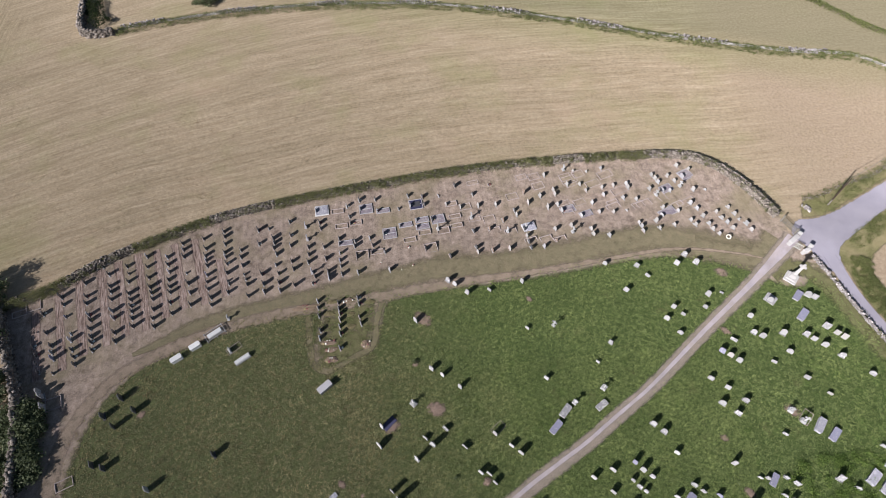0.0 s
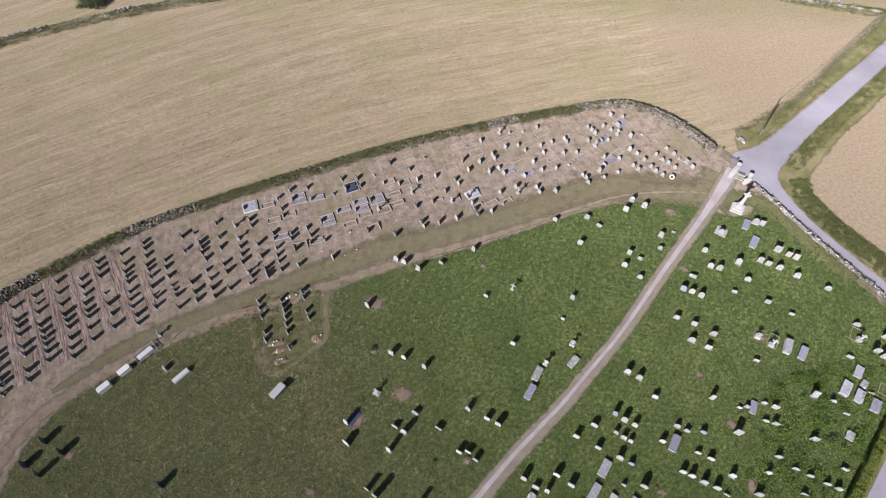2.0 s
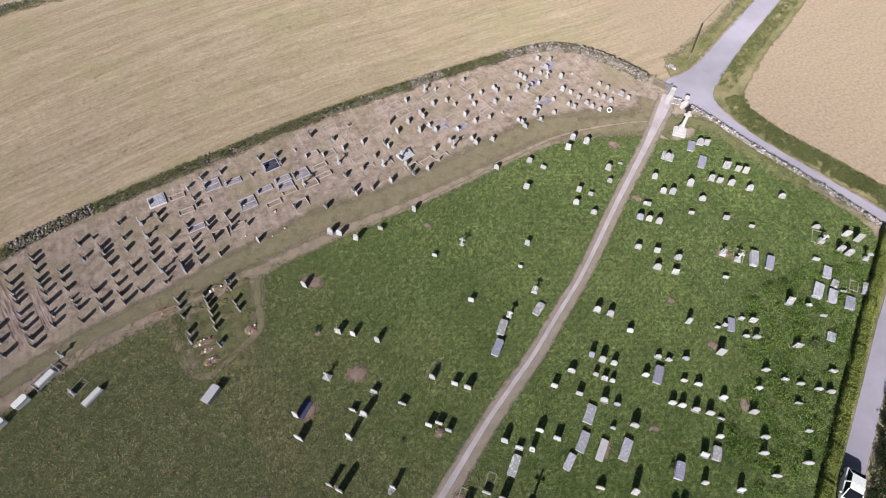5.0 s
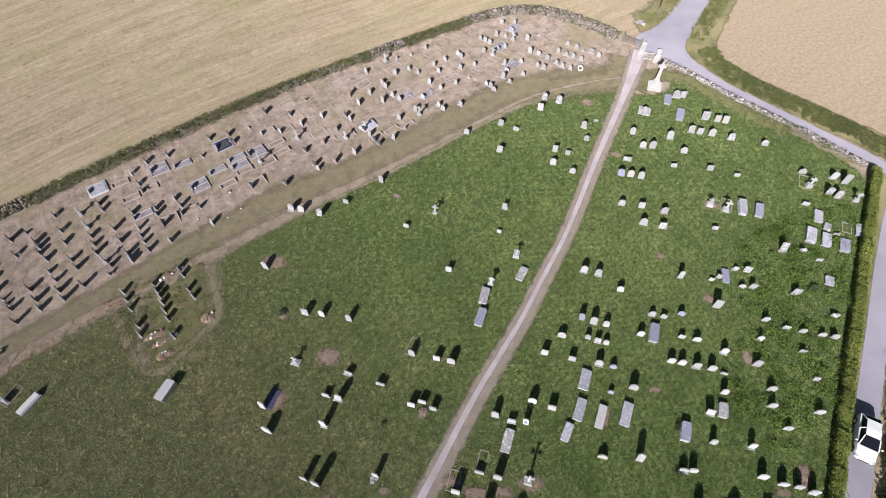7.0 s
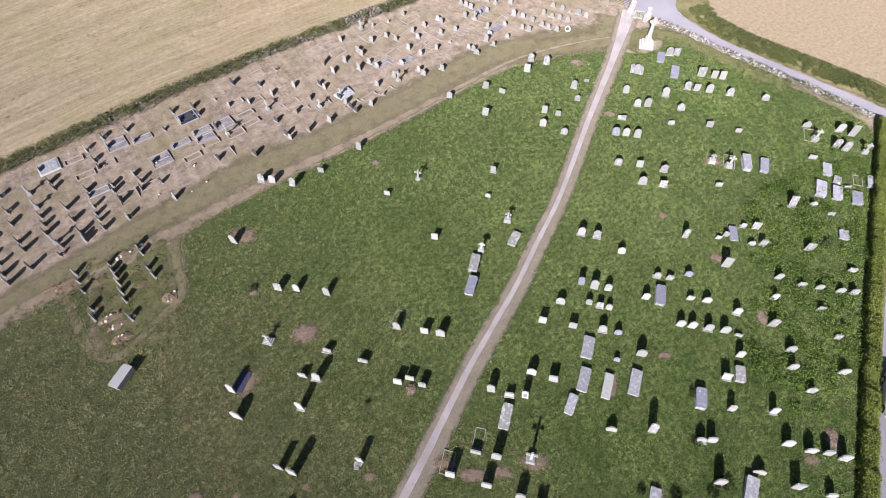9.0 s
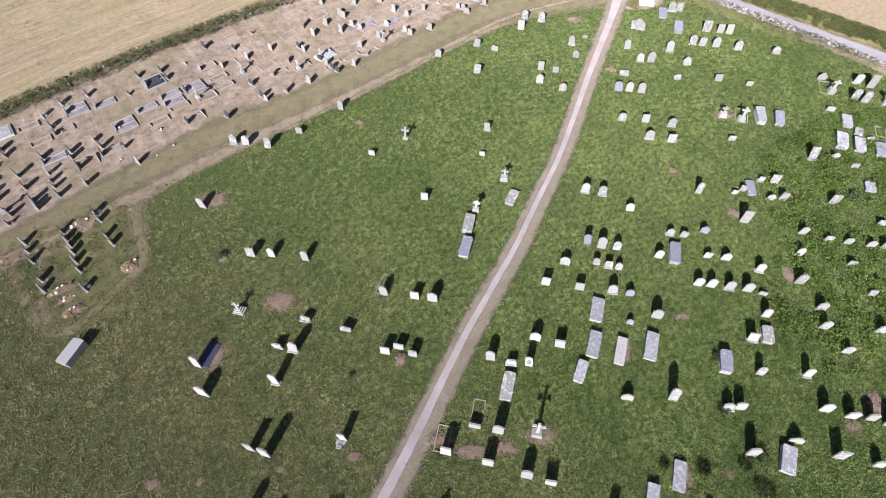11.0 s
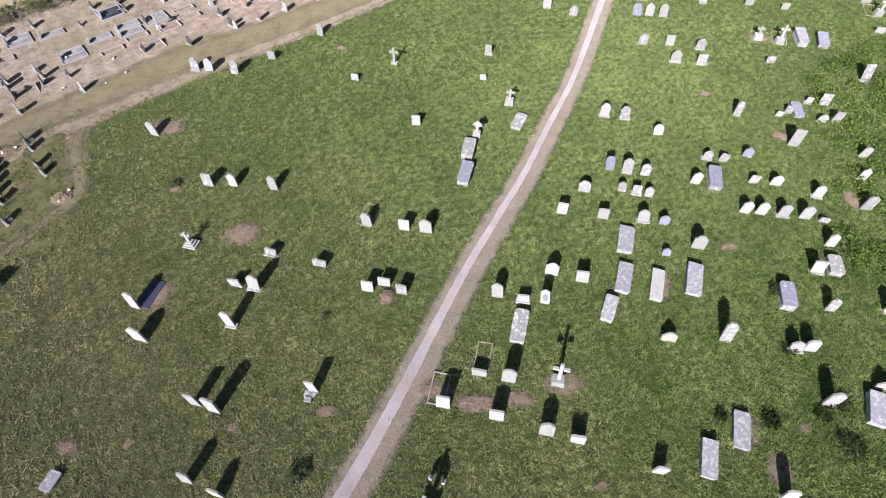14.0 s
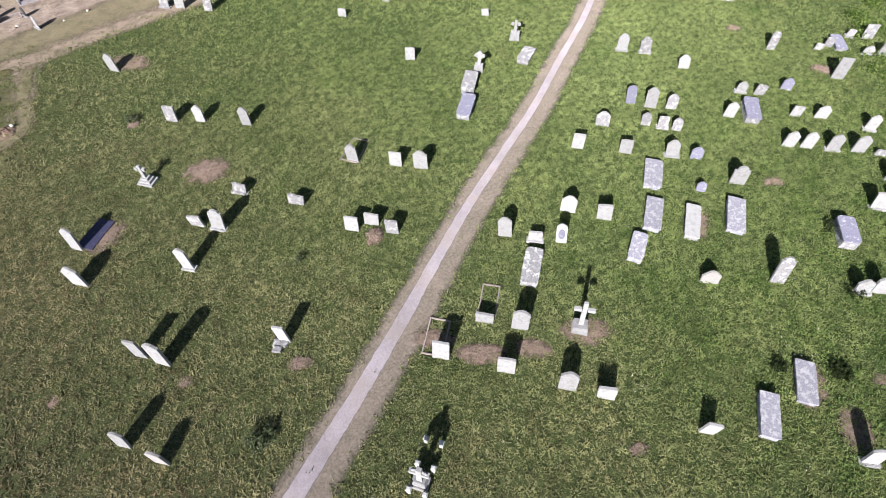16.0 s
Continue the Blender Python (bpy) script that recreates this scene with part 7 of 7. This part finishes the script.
new_grave('shouldered', DARK, -10.90, 30.20, -75, 0.78, 0.92)
new_grave('shouldered', BLUE, -10.90, 28.10, -73, 0.80, 0.88)
new_grave('flat', DARK, -8.50, 35.30, -77, 0.84, 0.95)
new_grave('shouldered', DARK, -8.35, 34.40, -76, 0.82, 0.84)
new_grave('shouldered', DARK, -8.30, 32.40, -73, 0.73, 0.89)
new_grave('shouldered', DARK, -8.10, 31.40, -75, 0.76, 0.79)
# Old stones seen from their shaded side; the dark material carries that shade.
headstone('pointed', DARK, -38.04, 24.08, -65, 0.85, 1.39, 0)
headstone('round', DARK, -39.78, 22.00, -65, 0.86, 1.26, 0)
headstone('round', DARK, -38.24, 20.55, -61, 0.67, 1.39, 0)
headstone('round', DARK, -36.11, 22.34, -65, 0.80, 1.26, 0)
headstone('round', DARK, -25.71, 16.10, -66, 0.73, 1.26, 0)
new_grave('flat', DARK, -49.47, 28.61, -63, 0.73, 0.92)
new_grave('pointed', DARK, -47.64, 28.30, -67, 0.51, 0.62)
new_grave('pointed', DARK, -48.91, 32.21, -64, 0.93, 0.91)
new_grave('round', PALE, -48.65, 31.23, -65, 0.75, 0.85)
new_grave('pointed', BLUE, -48.18, 30.33, -64, 0.87, 1.18)
new_grave('round', SPECKLED, -46.64, 32.82, -65, 0.87, 1.11)
new_grave('round', DARK, -46.14, 31.42, -64, 0.76, 0.91)
new_grave('shouldered', DARK, -45.60, 30.35, -65, 0.77, 1.02)
new_grave('round', DARK, -45.28, 29.33, -65, 0.85, 0.93)
new_grave('pointed', DARK, -43.86, 32.28, -64, 0.86, 1.01)
new_grave('flat', DARK, -43.53, 31.14, -64, 0.84, 0.80)
new_grave('flat', DARK, -51.23, 32.27, -64, 0.73, 0.71)
new_grave('pointed', DARK, -50.50, 31.02, -64, 0.91, 0.69)
new_grave('flat', DARK, -50.17, 29.82, -65, 0.76, 0.69)
headstone('round', GREY, -48.58, 25.94, -71, 0.70, 1.26, 0)
headstone('shouldered', GREY, -47.98, 25.30, -62, 0.78, 1.53, 0)
headstone('flat', GREY, -47.45, 23.90, -66, 0.84, 1.26, 0)
headstone('flat', DARK, -39.77, 16.26, -67, 0.86, 1.12, 0)
headstone('flat', DARK, -38.38, 15.81, -66, 0.77, 1.12, 0)
headstone('round', PALE, -32.86, 12.93, -61, 0.70, 1.39, 0)
# kerbed plots: x, y, turn, width, length
kerb_plot('marble', -14.00, 51.67, -85, 1.90, 2.10)
kerb_plot('kerb', -11.55, 51.35, -86, 0.90, 1.90)
kerb_plot('pale', -7.15, 51.39, -85, 1.80, 2.10)
kerb_plot('pale', -4.52, 50.82, -84, 0.90, 2.10)
kerb_plot('dark', 0.67, 51.57, -83, 1.90, 2.10)
kerb_plot('kerb', -10.93, 48.50, -86, 0.90, 1.90)
kerb_plot('kerb', -8.77, 48.93, -85, 0.90, 1.90, 0.70)
kerb_plot('pale', -10.33, 45.30, -86, 0.90, 2.10)
kerb_plot('kerb', -7.79, 42.53, -85, 2.00, 1.90, 0.90)
kerb_plot('kerb', -5.62, 43.15, -85, 0.90, 1.90, 0.80)
kerb_plot('pale', -3.66, 46.46, -84, 2.00, 2.10)
kerb_plot('pale', -1.17, 47.83, -83, 0.90, 2.10)
kerb_plot('kerb', -0.65, 44.92, -83, 0.90, 1.90)
kerb_plot('pale', 1.42, 48.55, -83, 1.00, 2.10)
kerb_plot('pale', 1.41, 47.26, -83, 1.00, 2.10)
kerb_plot('pale', 3.88, 48.51, -82, 1.60, 2.10)
kerb_plot('kerb', 1.66, 46.12, -83, 0.90, 1.90)
kerb_plot('kerb', 4.53, 46.25, -82, 1.20, 1.90)
kerb_plot('kerb', 2.36, 42.98, -82, 1.70, 1.90, 0.70)
kerb_plot('kerb', 6.57, 48.92, -81, 0.80, 1.90)
kerb_plot('kerb', 6.64, 47.14, -81, 0.80, 1.90)
kerb_plot('kerb', 6.20, 51.36, -81, 0.90, 1.90, 0.65)
kerb_plot('kerb', 8.38, 50.70, -81, 1.20, 1.90, 0.70)
kerb_plot('kerb', 10.15, 55.36, -80, 0.90, 1.90)
kerb_plot('kerb', 11.85, 47.82, -80, 1.60, 1.90)
kerb_plot('kerb', 12.30, 45.62, -80, 1.00, 1.90)
kerb_plot('kerb', 9.59, 48.18, -81, 0.90, 1.90)
kerb_plot('kerb', 14.76, 44.81, -79, 1.50, 1.90)
kerb_plot('kerb', 18.21, 55.72, -78, 1.10, 1.90)
kerb_plot('kerb', 20.26, 55.63, -77, 1.30, 1.90)
kerb_plot('kerb', 20.64, 53.69, -77, 1.40, 1.90)
kerb_plot('kerb', 16.09, 51.96, -79, 1.30, 1.90)
kerb_plot('kerb', 25.39, 54.97, -75, 1.50, 1.90)
kerb_plot('kerb', 26.00, 53.49, -74, 1.00, 1.90)
kerb_plot('kerb', 24.30, 47.63, -75, 1.40, 1.90)
kerb_plot('pale', 26.98, 47.00, -74, 1.60, 2.10)
kerb_plot('kerb', 23.99, 49.79, -75, 0.90, 1.90)
kerb_plot('kerb', 26.53, 49.74, -74, 1.20, 1.90)
kerb_plot('marble', 17.62, 45.56, -78, 1.60, 2.10)
kerb_plot('kerb', 17.40, 42.87, -78, 1.00, 1.90)
kerb_plot('kerb', 19.69, 42.80, -77, 1.20, 1.90)
kerb_plot('kerb', 21.73, 42.40, -76, 1.20, 1.90)
kerb_plot('kerb', 27.56, 55.42, -74, 1.40, 1.90)
kerb_plot('kerb', 31.69, 48.77, -72, 1.40, 1.90)
kerb_plot('pale', 44.63, 53.08, -66, 1.60, 2.10)
kerb_plot('pale', 40.74, 50.72, -68, 1.50, 2.10)
kerb_plot('kerb', 35.44, 47.85, -70, 1.40, 1.90)
kerb_plot('kerb', -53.05, 38.58, -73, 1.80, 1.90)
kerb_plot('kerb', -54.57, 37.43, -73, 1.00, 1.90)
kerb_plot('kerb', -42.60, 14.50, -68, 1.20, 2.00)
kerb_plot('kerb', -46.57, 24.32, -73, 1.60, 1.90)
kerb_plot('kerb', 36.38, 48.09, -70, 1.30, 2.40)
kerb_plot('kerb', 31.58, 47.92, -72, 1.70, 2.20)
kerb_plot('pale', 39.29, 45.88, -68, 1.50, 2.80)
kerb_plot('pale', 44.37, 52.91, -66, 2.00, 1.50)
kerb_plot('kerb', 39.62, 49.00, -68, 3.00, 1.30)
kerb_plot('kerb', 31.87, 54.80, -72, 1.50, 2.40)
kerb_plot('kerb', 29.46, 53.14, -73, 1.30, 2.40)
kerb_plot('kerb', 25.83, 54.38, -75, 1.60, 2.60)
kerb_plot('kerb', 42.93, 47.51, -67, 1.30, 3.00)
kerb_plot('kerb', 33.28, 51.29, -71, 1.30, 2.60)
kerb_plot('pale', 24.37, 48.50, -75, 1.40, 2.40)
kerb_plot('kerb', 41.11, 47.21, -67, 1.00, 2.60)
# crosses: x, y, turn, height, lean, kind
cross_grave('plain', PALE, 17.70, 28.63, -46, 1.47, 1)
cross_grave('ring', PALE, 18.13, 18.01, -46, 1.39, 2)
cross_grave('block', PALE, 22.23, 19.52, -46, 1.33, -0)
cross_grave('block', PALE, 44.50, 14.50, -46, 1.20, -3)
cross_grave('block', PALE, 45.49, 13.14, -46, 1.61, -0)
cross_grave('block', PALE, 56.27, 10.96, -46, 1.47, 5)
cross_grave('ring', PALE, 58.96, 6.91, -46, 1.43, -1)
cross_grave('steps', PALE, -1.81, 19.91, -46, 1.20, -3)
cross_grave('block', PALE, 10.79, 0.85, -46, 2.1, -4)
cross_grave('strip', SPECKLED, -16.35, 48.77, -84, 1.31, 0)
cross_grave('strip', SPECKLED, -16.01, 46.47, -84, 1.21, 0)
cross_grave('strip', SPECKLED, -15.02, 40.27, -84, 1.28, 0)
cross_grave('strip', PALE, 3.69, 46.53, -82, 1.49, 0)
cross_grave('strip', PALE, 9.09, 48.46, -81, 1.39, 0)
cross_grave('strip', PALE, 14.20, 45.01, -79, 1.21, 0)
cross_grave('strip', PALE, 17.08, 45.50, -78, 1.22, 0)
cross_grave('strip', PALE, 25.36, 56.54, -75, 1.29, 0)
cross_grave('strip', PALE, 23.87, 43.68, -75, 1.48, 0)
cross_grave('strip', PALE, 38.73, 49.59, -69, 1.33, 0)
cross_grave('strip', PALE, 42.97, 50.86, -67, 1.24, 0)
cross_grave('plain', PALE, -26.00, 33.86, -80, 1.05, 0)
# open kerbs in the grass: x, y, turn, width, length
open_kerb(8.24, 15.94, -52, 0.97, 1.82)
open_kerb(8.51, 4.14, -45, 0.80, 1.61)
open_kerb(55.04, 4.91, -51, 0.90, 1.40)
open_kerb(46.12, 13.58, -50, 1.16, 1.92)
open_kerb(56.41, 11.63, -49, 1.14, 1.97)
open_kerb(5.59, 3.94, -46, 0.90, 1.74)
open_kerb(-24.82, 29.50, -53, 0.95, 1.97)
headstone('flat', PALE, -25.36, 29.18, -57, 0.72, 0.70, 0)
# bare and mounded earth: x, y, long, wide, turn, rise
bare_patch(1.04, 18.95, 2.5, 2.0, -22, 0.10)
bare_patch(-1.17, 25.05, 0.9, 0.7, 20, 0.10)
bare_patch(-4.60, 17.40, 2.4, 1.7, 42, 0.04)
bare_patch(-35.30, 21.80, 1.3, 0.9, 30, 0.06)
bare_patch(44.80, 14.50, 2.2, 1.5, -40, 0.03)
bare_patch(15.14, 32.90, 1.2, 0.7, -50, 0.05)
bare_patch(0.2, 31.35, 3.0, 1.9, -44, 0.04)
bare_patch(35.89, 5.96, 1.6, 1.0, -41, 0.10)
bare_patch(34.50, -0.28, 2.0, 0.9, 49, 0.25)
bare_patch(30.71, -9.85, 2.2, 1.2, 49, 0.30)
bare_patch(6.68, 2.27, 2.4, 1.1, -37, 0.08)
bare_patch(8.60, 1.26, 1.8, 1.0, -41, 0.05)
bare_patch(11.0, 0.62, 2.3, 1.5, -35, 0.02)
bare_patch(35.24, 12.14, 1.1, 0.9, -30, 0.03)
bare_patch(24.95, 1.60, 1.2, 0.8, -35, 0.03)
bare_patch(43.25, 34.47, 2.2, 1.4, -34, 0.08)
bare_patch(40.51, 25.67, 1.6, 1.0, -42, 0.03)
bare_patch(6.12, 10.07, 1.1, 1.0, 46, 0.35)
bare_patch(5.48, 3.93, 1.9, 1.0, -37, 0.04)
bare_patch(28.12, -9.99, 1.6, 1.0, -28, 0.05)
bare_patch(19.50, 1.98, 2.5, 1.25, 38, 0.06)
bare_patch(0.35, 6.05, 1.2, 0.7, -27, 0.05)
bare_patch(19.16, -7.56, 0.8, 0.5, -26, 0.03)
bare_patch(16.62, -6.08, 2.35, 1.25, 38, 0.02)
bare_patch(16.42, -8.12, 1.9, 1.3, 40, 0.03)
bare_patch(-3.74, 7.92, 0.7, 0.5, 10, 0.02)
bare_patch(-8.27, 9.95, 0.6, 0.4, 30, 0.03)
bare_patch(9.18, -4.07, 0.8, 0.5, -20, 0.02)
bare_patch(-10.68, 11.38, 1.3, 0.8, -41, 0.10)
new_burial(-15.60, 34.60, 3.4, 1.0, 4)
new_burial(-12.40, 29.10, 2.0, 0.8, 2)
new_burial(-12.15, 28.05, 1.8, 0.8, 2)
new_burial(-12.10, 26.70, 1.9, 0.9, 3)
new_burial(-7.50, 28.40, 1.4, 1.3, 5)
new_burial(-9.80, 35.10, 1.8, 0.9, 10)
grass_mound(-12.00, 35.10, 1.6, 0.7, 2)
grass_mound(-12.50, 33.40, 1.8, 0.8, -6)
grass_mound(-9.60, 33.00, 1.7, 0.8, 6)
grass_mound(-9.60, 31.20, 1.7, 0.8, 6)
grass_mound(-6.80, 34.60, 1.7, 0.8, 6)

flower_bunch(-0.94, 43.43, 0.2)
flower_bunch(-0.44, 40.03, 0.16)
flower_bunch(-2.18, 39.48, 0.1)
flower_bunch(-5.17, 40.94, 0.14)
flower_bunch(-8.91, 48.9, 0.16)
flower_bunch(-4.12, 46.69, 0.17)

# ---- grass: too many blades to count ----
def scatter(outline_of, per_m2, rng, box):
    x0, y0, x1, y1 = box
    xy = rng.uniform((x0, y0), (x1, y1), (int((x1 - x0) * (y1 - y0) * per_m2), 2))
    return xy[inside(xy + rng.normal(0, 0.6, xy.shape), along([*outline_of, outline_of[0]], 1.0)[:-1])]


def off_the_path(xy, line, reach, rng):
    """Leaves out what stands on the path, with a soft edge."""
    p = along(line, 1.0)
    d = np.min(np.hypot(xy[:, 0, None] - p[:, 0], xy[:, 1, None] - p[:, 1]), axis=1)
    return xy[d > reach + rng.normal(0, 0.18, len(xy))]


rng = np.random.default_rng(41)
near = scatter(LAWN_OUTLINE, 188, rng, (-10, -10, 38, 24))
near = off_the_path(near, WORN_LINE, 1.08, rng)
v, f = blades(np.c_[near, np.full(len(near), 0.012)], 0.056, 0.055, rng, lean=0.85, wave=0.42, broad=3.0, rise=0.9)
thing("grass_near", quick_mesh("grass_near", v, f, BLADES), "thick uncut meadow grass among old headstones", "grass", kind="stuff")
far = scatter(LAWN_OUTLINE, 60, rng, (-44, -24, 66, 39))
far = far[~((far[:, 0] > -10) & (far[:, 0] < 38) & (far[:, 1] > -10) & (far[:, 1] < 24))]
far = off_the_path(far, WORN_LINE, 1.05, rng)
v, f = blades(np.c_[far, np.full(len(far), 0.012)], 0.08, 0.08, rng, lean=0.9, wave=0.5, broad=2.5, rise=0.85)
thing("grass_far", quick_mesh("grass_far", v, f, BLADES), "thick uncut meadow grass of the old graveyard", "grass", kind="stuff")
weeds = np.concatenate([scatter(LAWN_OUTLINE, 0.2, rng, (-10, -12, 60, 26)), scatter(LAWN_OUTLINE, 0.6, rng, (14, -14, 62, 7)), scatter(LAWN_OUTLINE, 1.0, rng, (12, -14, 34, 2)), scatter(LAWN_OUTLINE, 0.8, rng, (48, 2, 64, 24))])
weeds = off_the_path(weeds, WALK_PATH, 1.6, rng)
reach = rng.uniform(0.2, 0.75, len(weeds))
count = (reach**2 * 210).astype(int) + 6
at = np.repeat(weeds, count, 0) + rng.normal(0, 0.6, (count.sum(), 2)) * np.repeat(reach, count)[:, None]
v, f = leaves(np.c_[at, rng.uniform(0.02, 0.15, len(at))], 0.045, rng, 0.8)
thing("weeds", quick_mesh("weeds", v, f, WEEDS), "clumps of broad-leaved weeds in the grass", "weeds", kind="stuff")
rank = scatter(LAWN_OUTLINE, 0.9, rng, (30, -8, 58, 9))
rank = rank[rank[:, 0] - 1.2 * rank[:, 1] > 33]
reach = rng.uniform(0.25, 0.7, len(rank))
count = (reach**2 * 420).astype(int) + 12
at = np.repeat(rank, count, 0) + rng.normal(0, 0.55, (count.sum(), 2)) * np.repeat(reach, count)[:, None]
v, f = leaves(np.c_[at, rng.uniform(0.04, 0.85, len(at)) * np.repeat(reach, count)], 0.075, rng, 0.8, 0.7)
thing("rank_weeds", quick_mesh("rank_weeds", v, f, TALL_WEEDS), "rank dark nettles and docks near the hedge", "weeds", kind="stuff")
spots = scatter(LAWN_OUTLINE, 0.05, rng, (-6, -10, 60, 20))
spots = np.concatenate([spots, np.repeat([(17.29, -4.58), (11.06, -2.34), (11.5, -2.45), (31.2, -2.1)], 3, 0)])
spots = np.repeat(spots, 4, 0) + rng.normal(0, 0.25, (4 * len(spots), 2))
v, f = leaves(np.c_[spots, rng.uniform(0.12, 0.2, len(spots))], 0.028, rng, 0.9)
thing("wild_flowers", quick_mesh("wild_flowers", v, f, PETALS[1]), "small white wild flowers dotted in the grass", "flowers", kind="stuff")
STRIP = [*TOP_WALL, (52.0, 38.0), *LAWN_EDGE[2:-2], (-46.0, 14.0), *reversed(LEFT_WALL[1:4])]
stubble = scatter(STRIP, 20, rng, (-56, 12, 54, 57))
v, f = blades(np.c_[stubble, np.full(len(stubble), 0.02)], 0.055, 0.1, rng, lean=1.1)
thing("dry_turf", quick_mesh("dry_turf", v, f, PARCHED), "short parched turf between the rows of graves", "grass", kind="stuff")
PLOT = [(-15.4, 36.0), (-4.6, 36.0), (-6.2, 28.9), (-9.1, 26.6), (-12.6, 25.0), (-14.8, 27.0)]
turf = scatter(PLOT, 70, rng, (-16, 24, -4, 37))
turf = turf[swell(turf, 2.2, 21) + rng.normal(0, 0.5, len(turf)) > -0.1]
v, f = blades(np.c_[turf, np.full(len(turf), 0.02)], 0.075, 0.08, rng, lean=0.9, wave=0.5, broad=1.7)
thing("plot_turf", quick_mesh("plot_turf", v, f, WEEDS), "rough weedy turf between the newest graves", "grass", kind="stuff")
FIELD = [(-95.0, 45.0), *[(x, y + 1.6) for x, y in TOP_WALL], (56.5, 44.0), (62.0, 47.0), (104.0, 67.0), *[(x, y - 2.5) for x, y in reversed(FIELD_TOP)], (-95.0, 95.0)]
stubble = scatter(FIELD, 5, rng, (-95, 40, 105, 103))
v, f = blades(np.c_[stubble, np.full(len(stubble), 0.0)], 0.075, 0.2, rng, lean=1.3, wave=2.0, broad=1.5)
thing("hay_stubble", quick_mesh("hay_stubble", v, f, STRAW), "pale hay stubble of the mown field", "stubble", kind="stuff")


# ---- the view-fitted drop of the ground: things stand on it, and what is spread over the ground follows it ----
bpy.context.view_layer.update()
for ob in list(bpy.context.scene.objects):
    if ob.parent or ob.type not in ("MESH", "EMPTY"):
        continue
    where = ob.matrix_world.translation
    if where.xy.length > 0.01:
        ob.matrix_world = Matrix.Translation((0, 0, float(fall(where.x, where.y)))) @ ob.matrix_world
    elif ob.type == "MESH":
        co = np.empty(len(ob.data.vertices) * 3, np.float32)
        ob.data.vertices.foreach_get("co", co)
        co = co.reshape(-1, 3)
        co[:, 2] += fall(co[:, 0], co[:, 1])
        ob.data.vertices.foreach_set("co", co.ravel())
        ob.data.update()
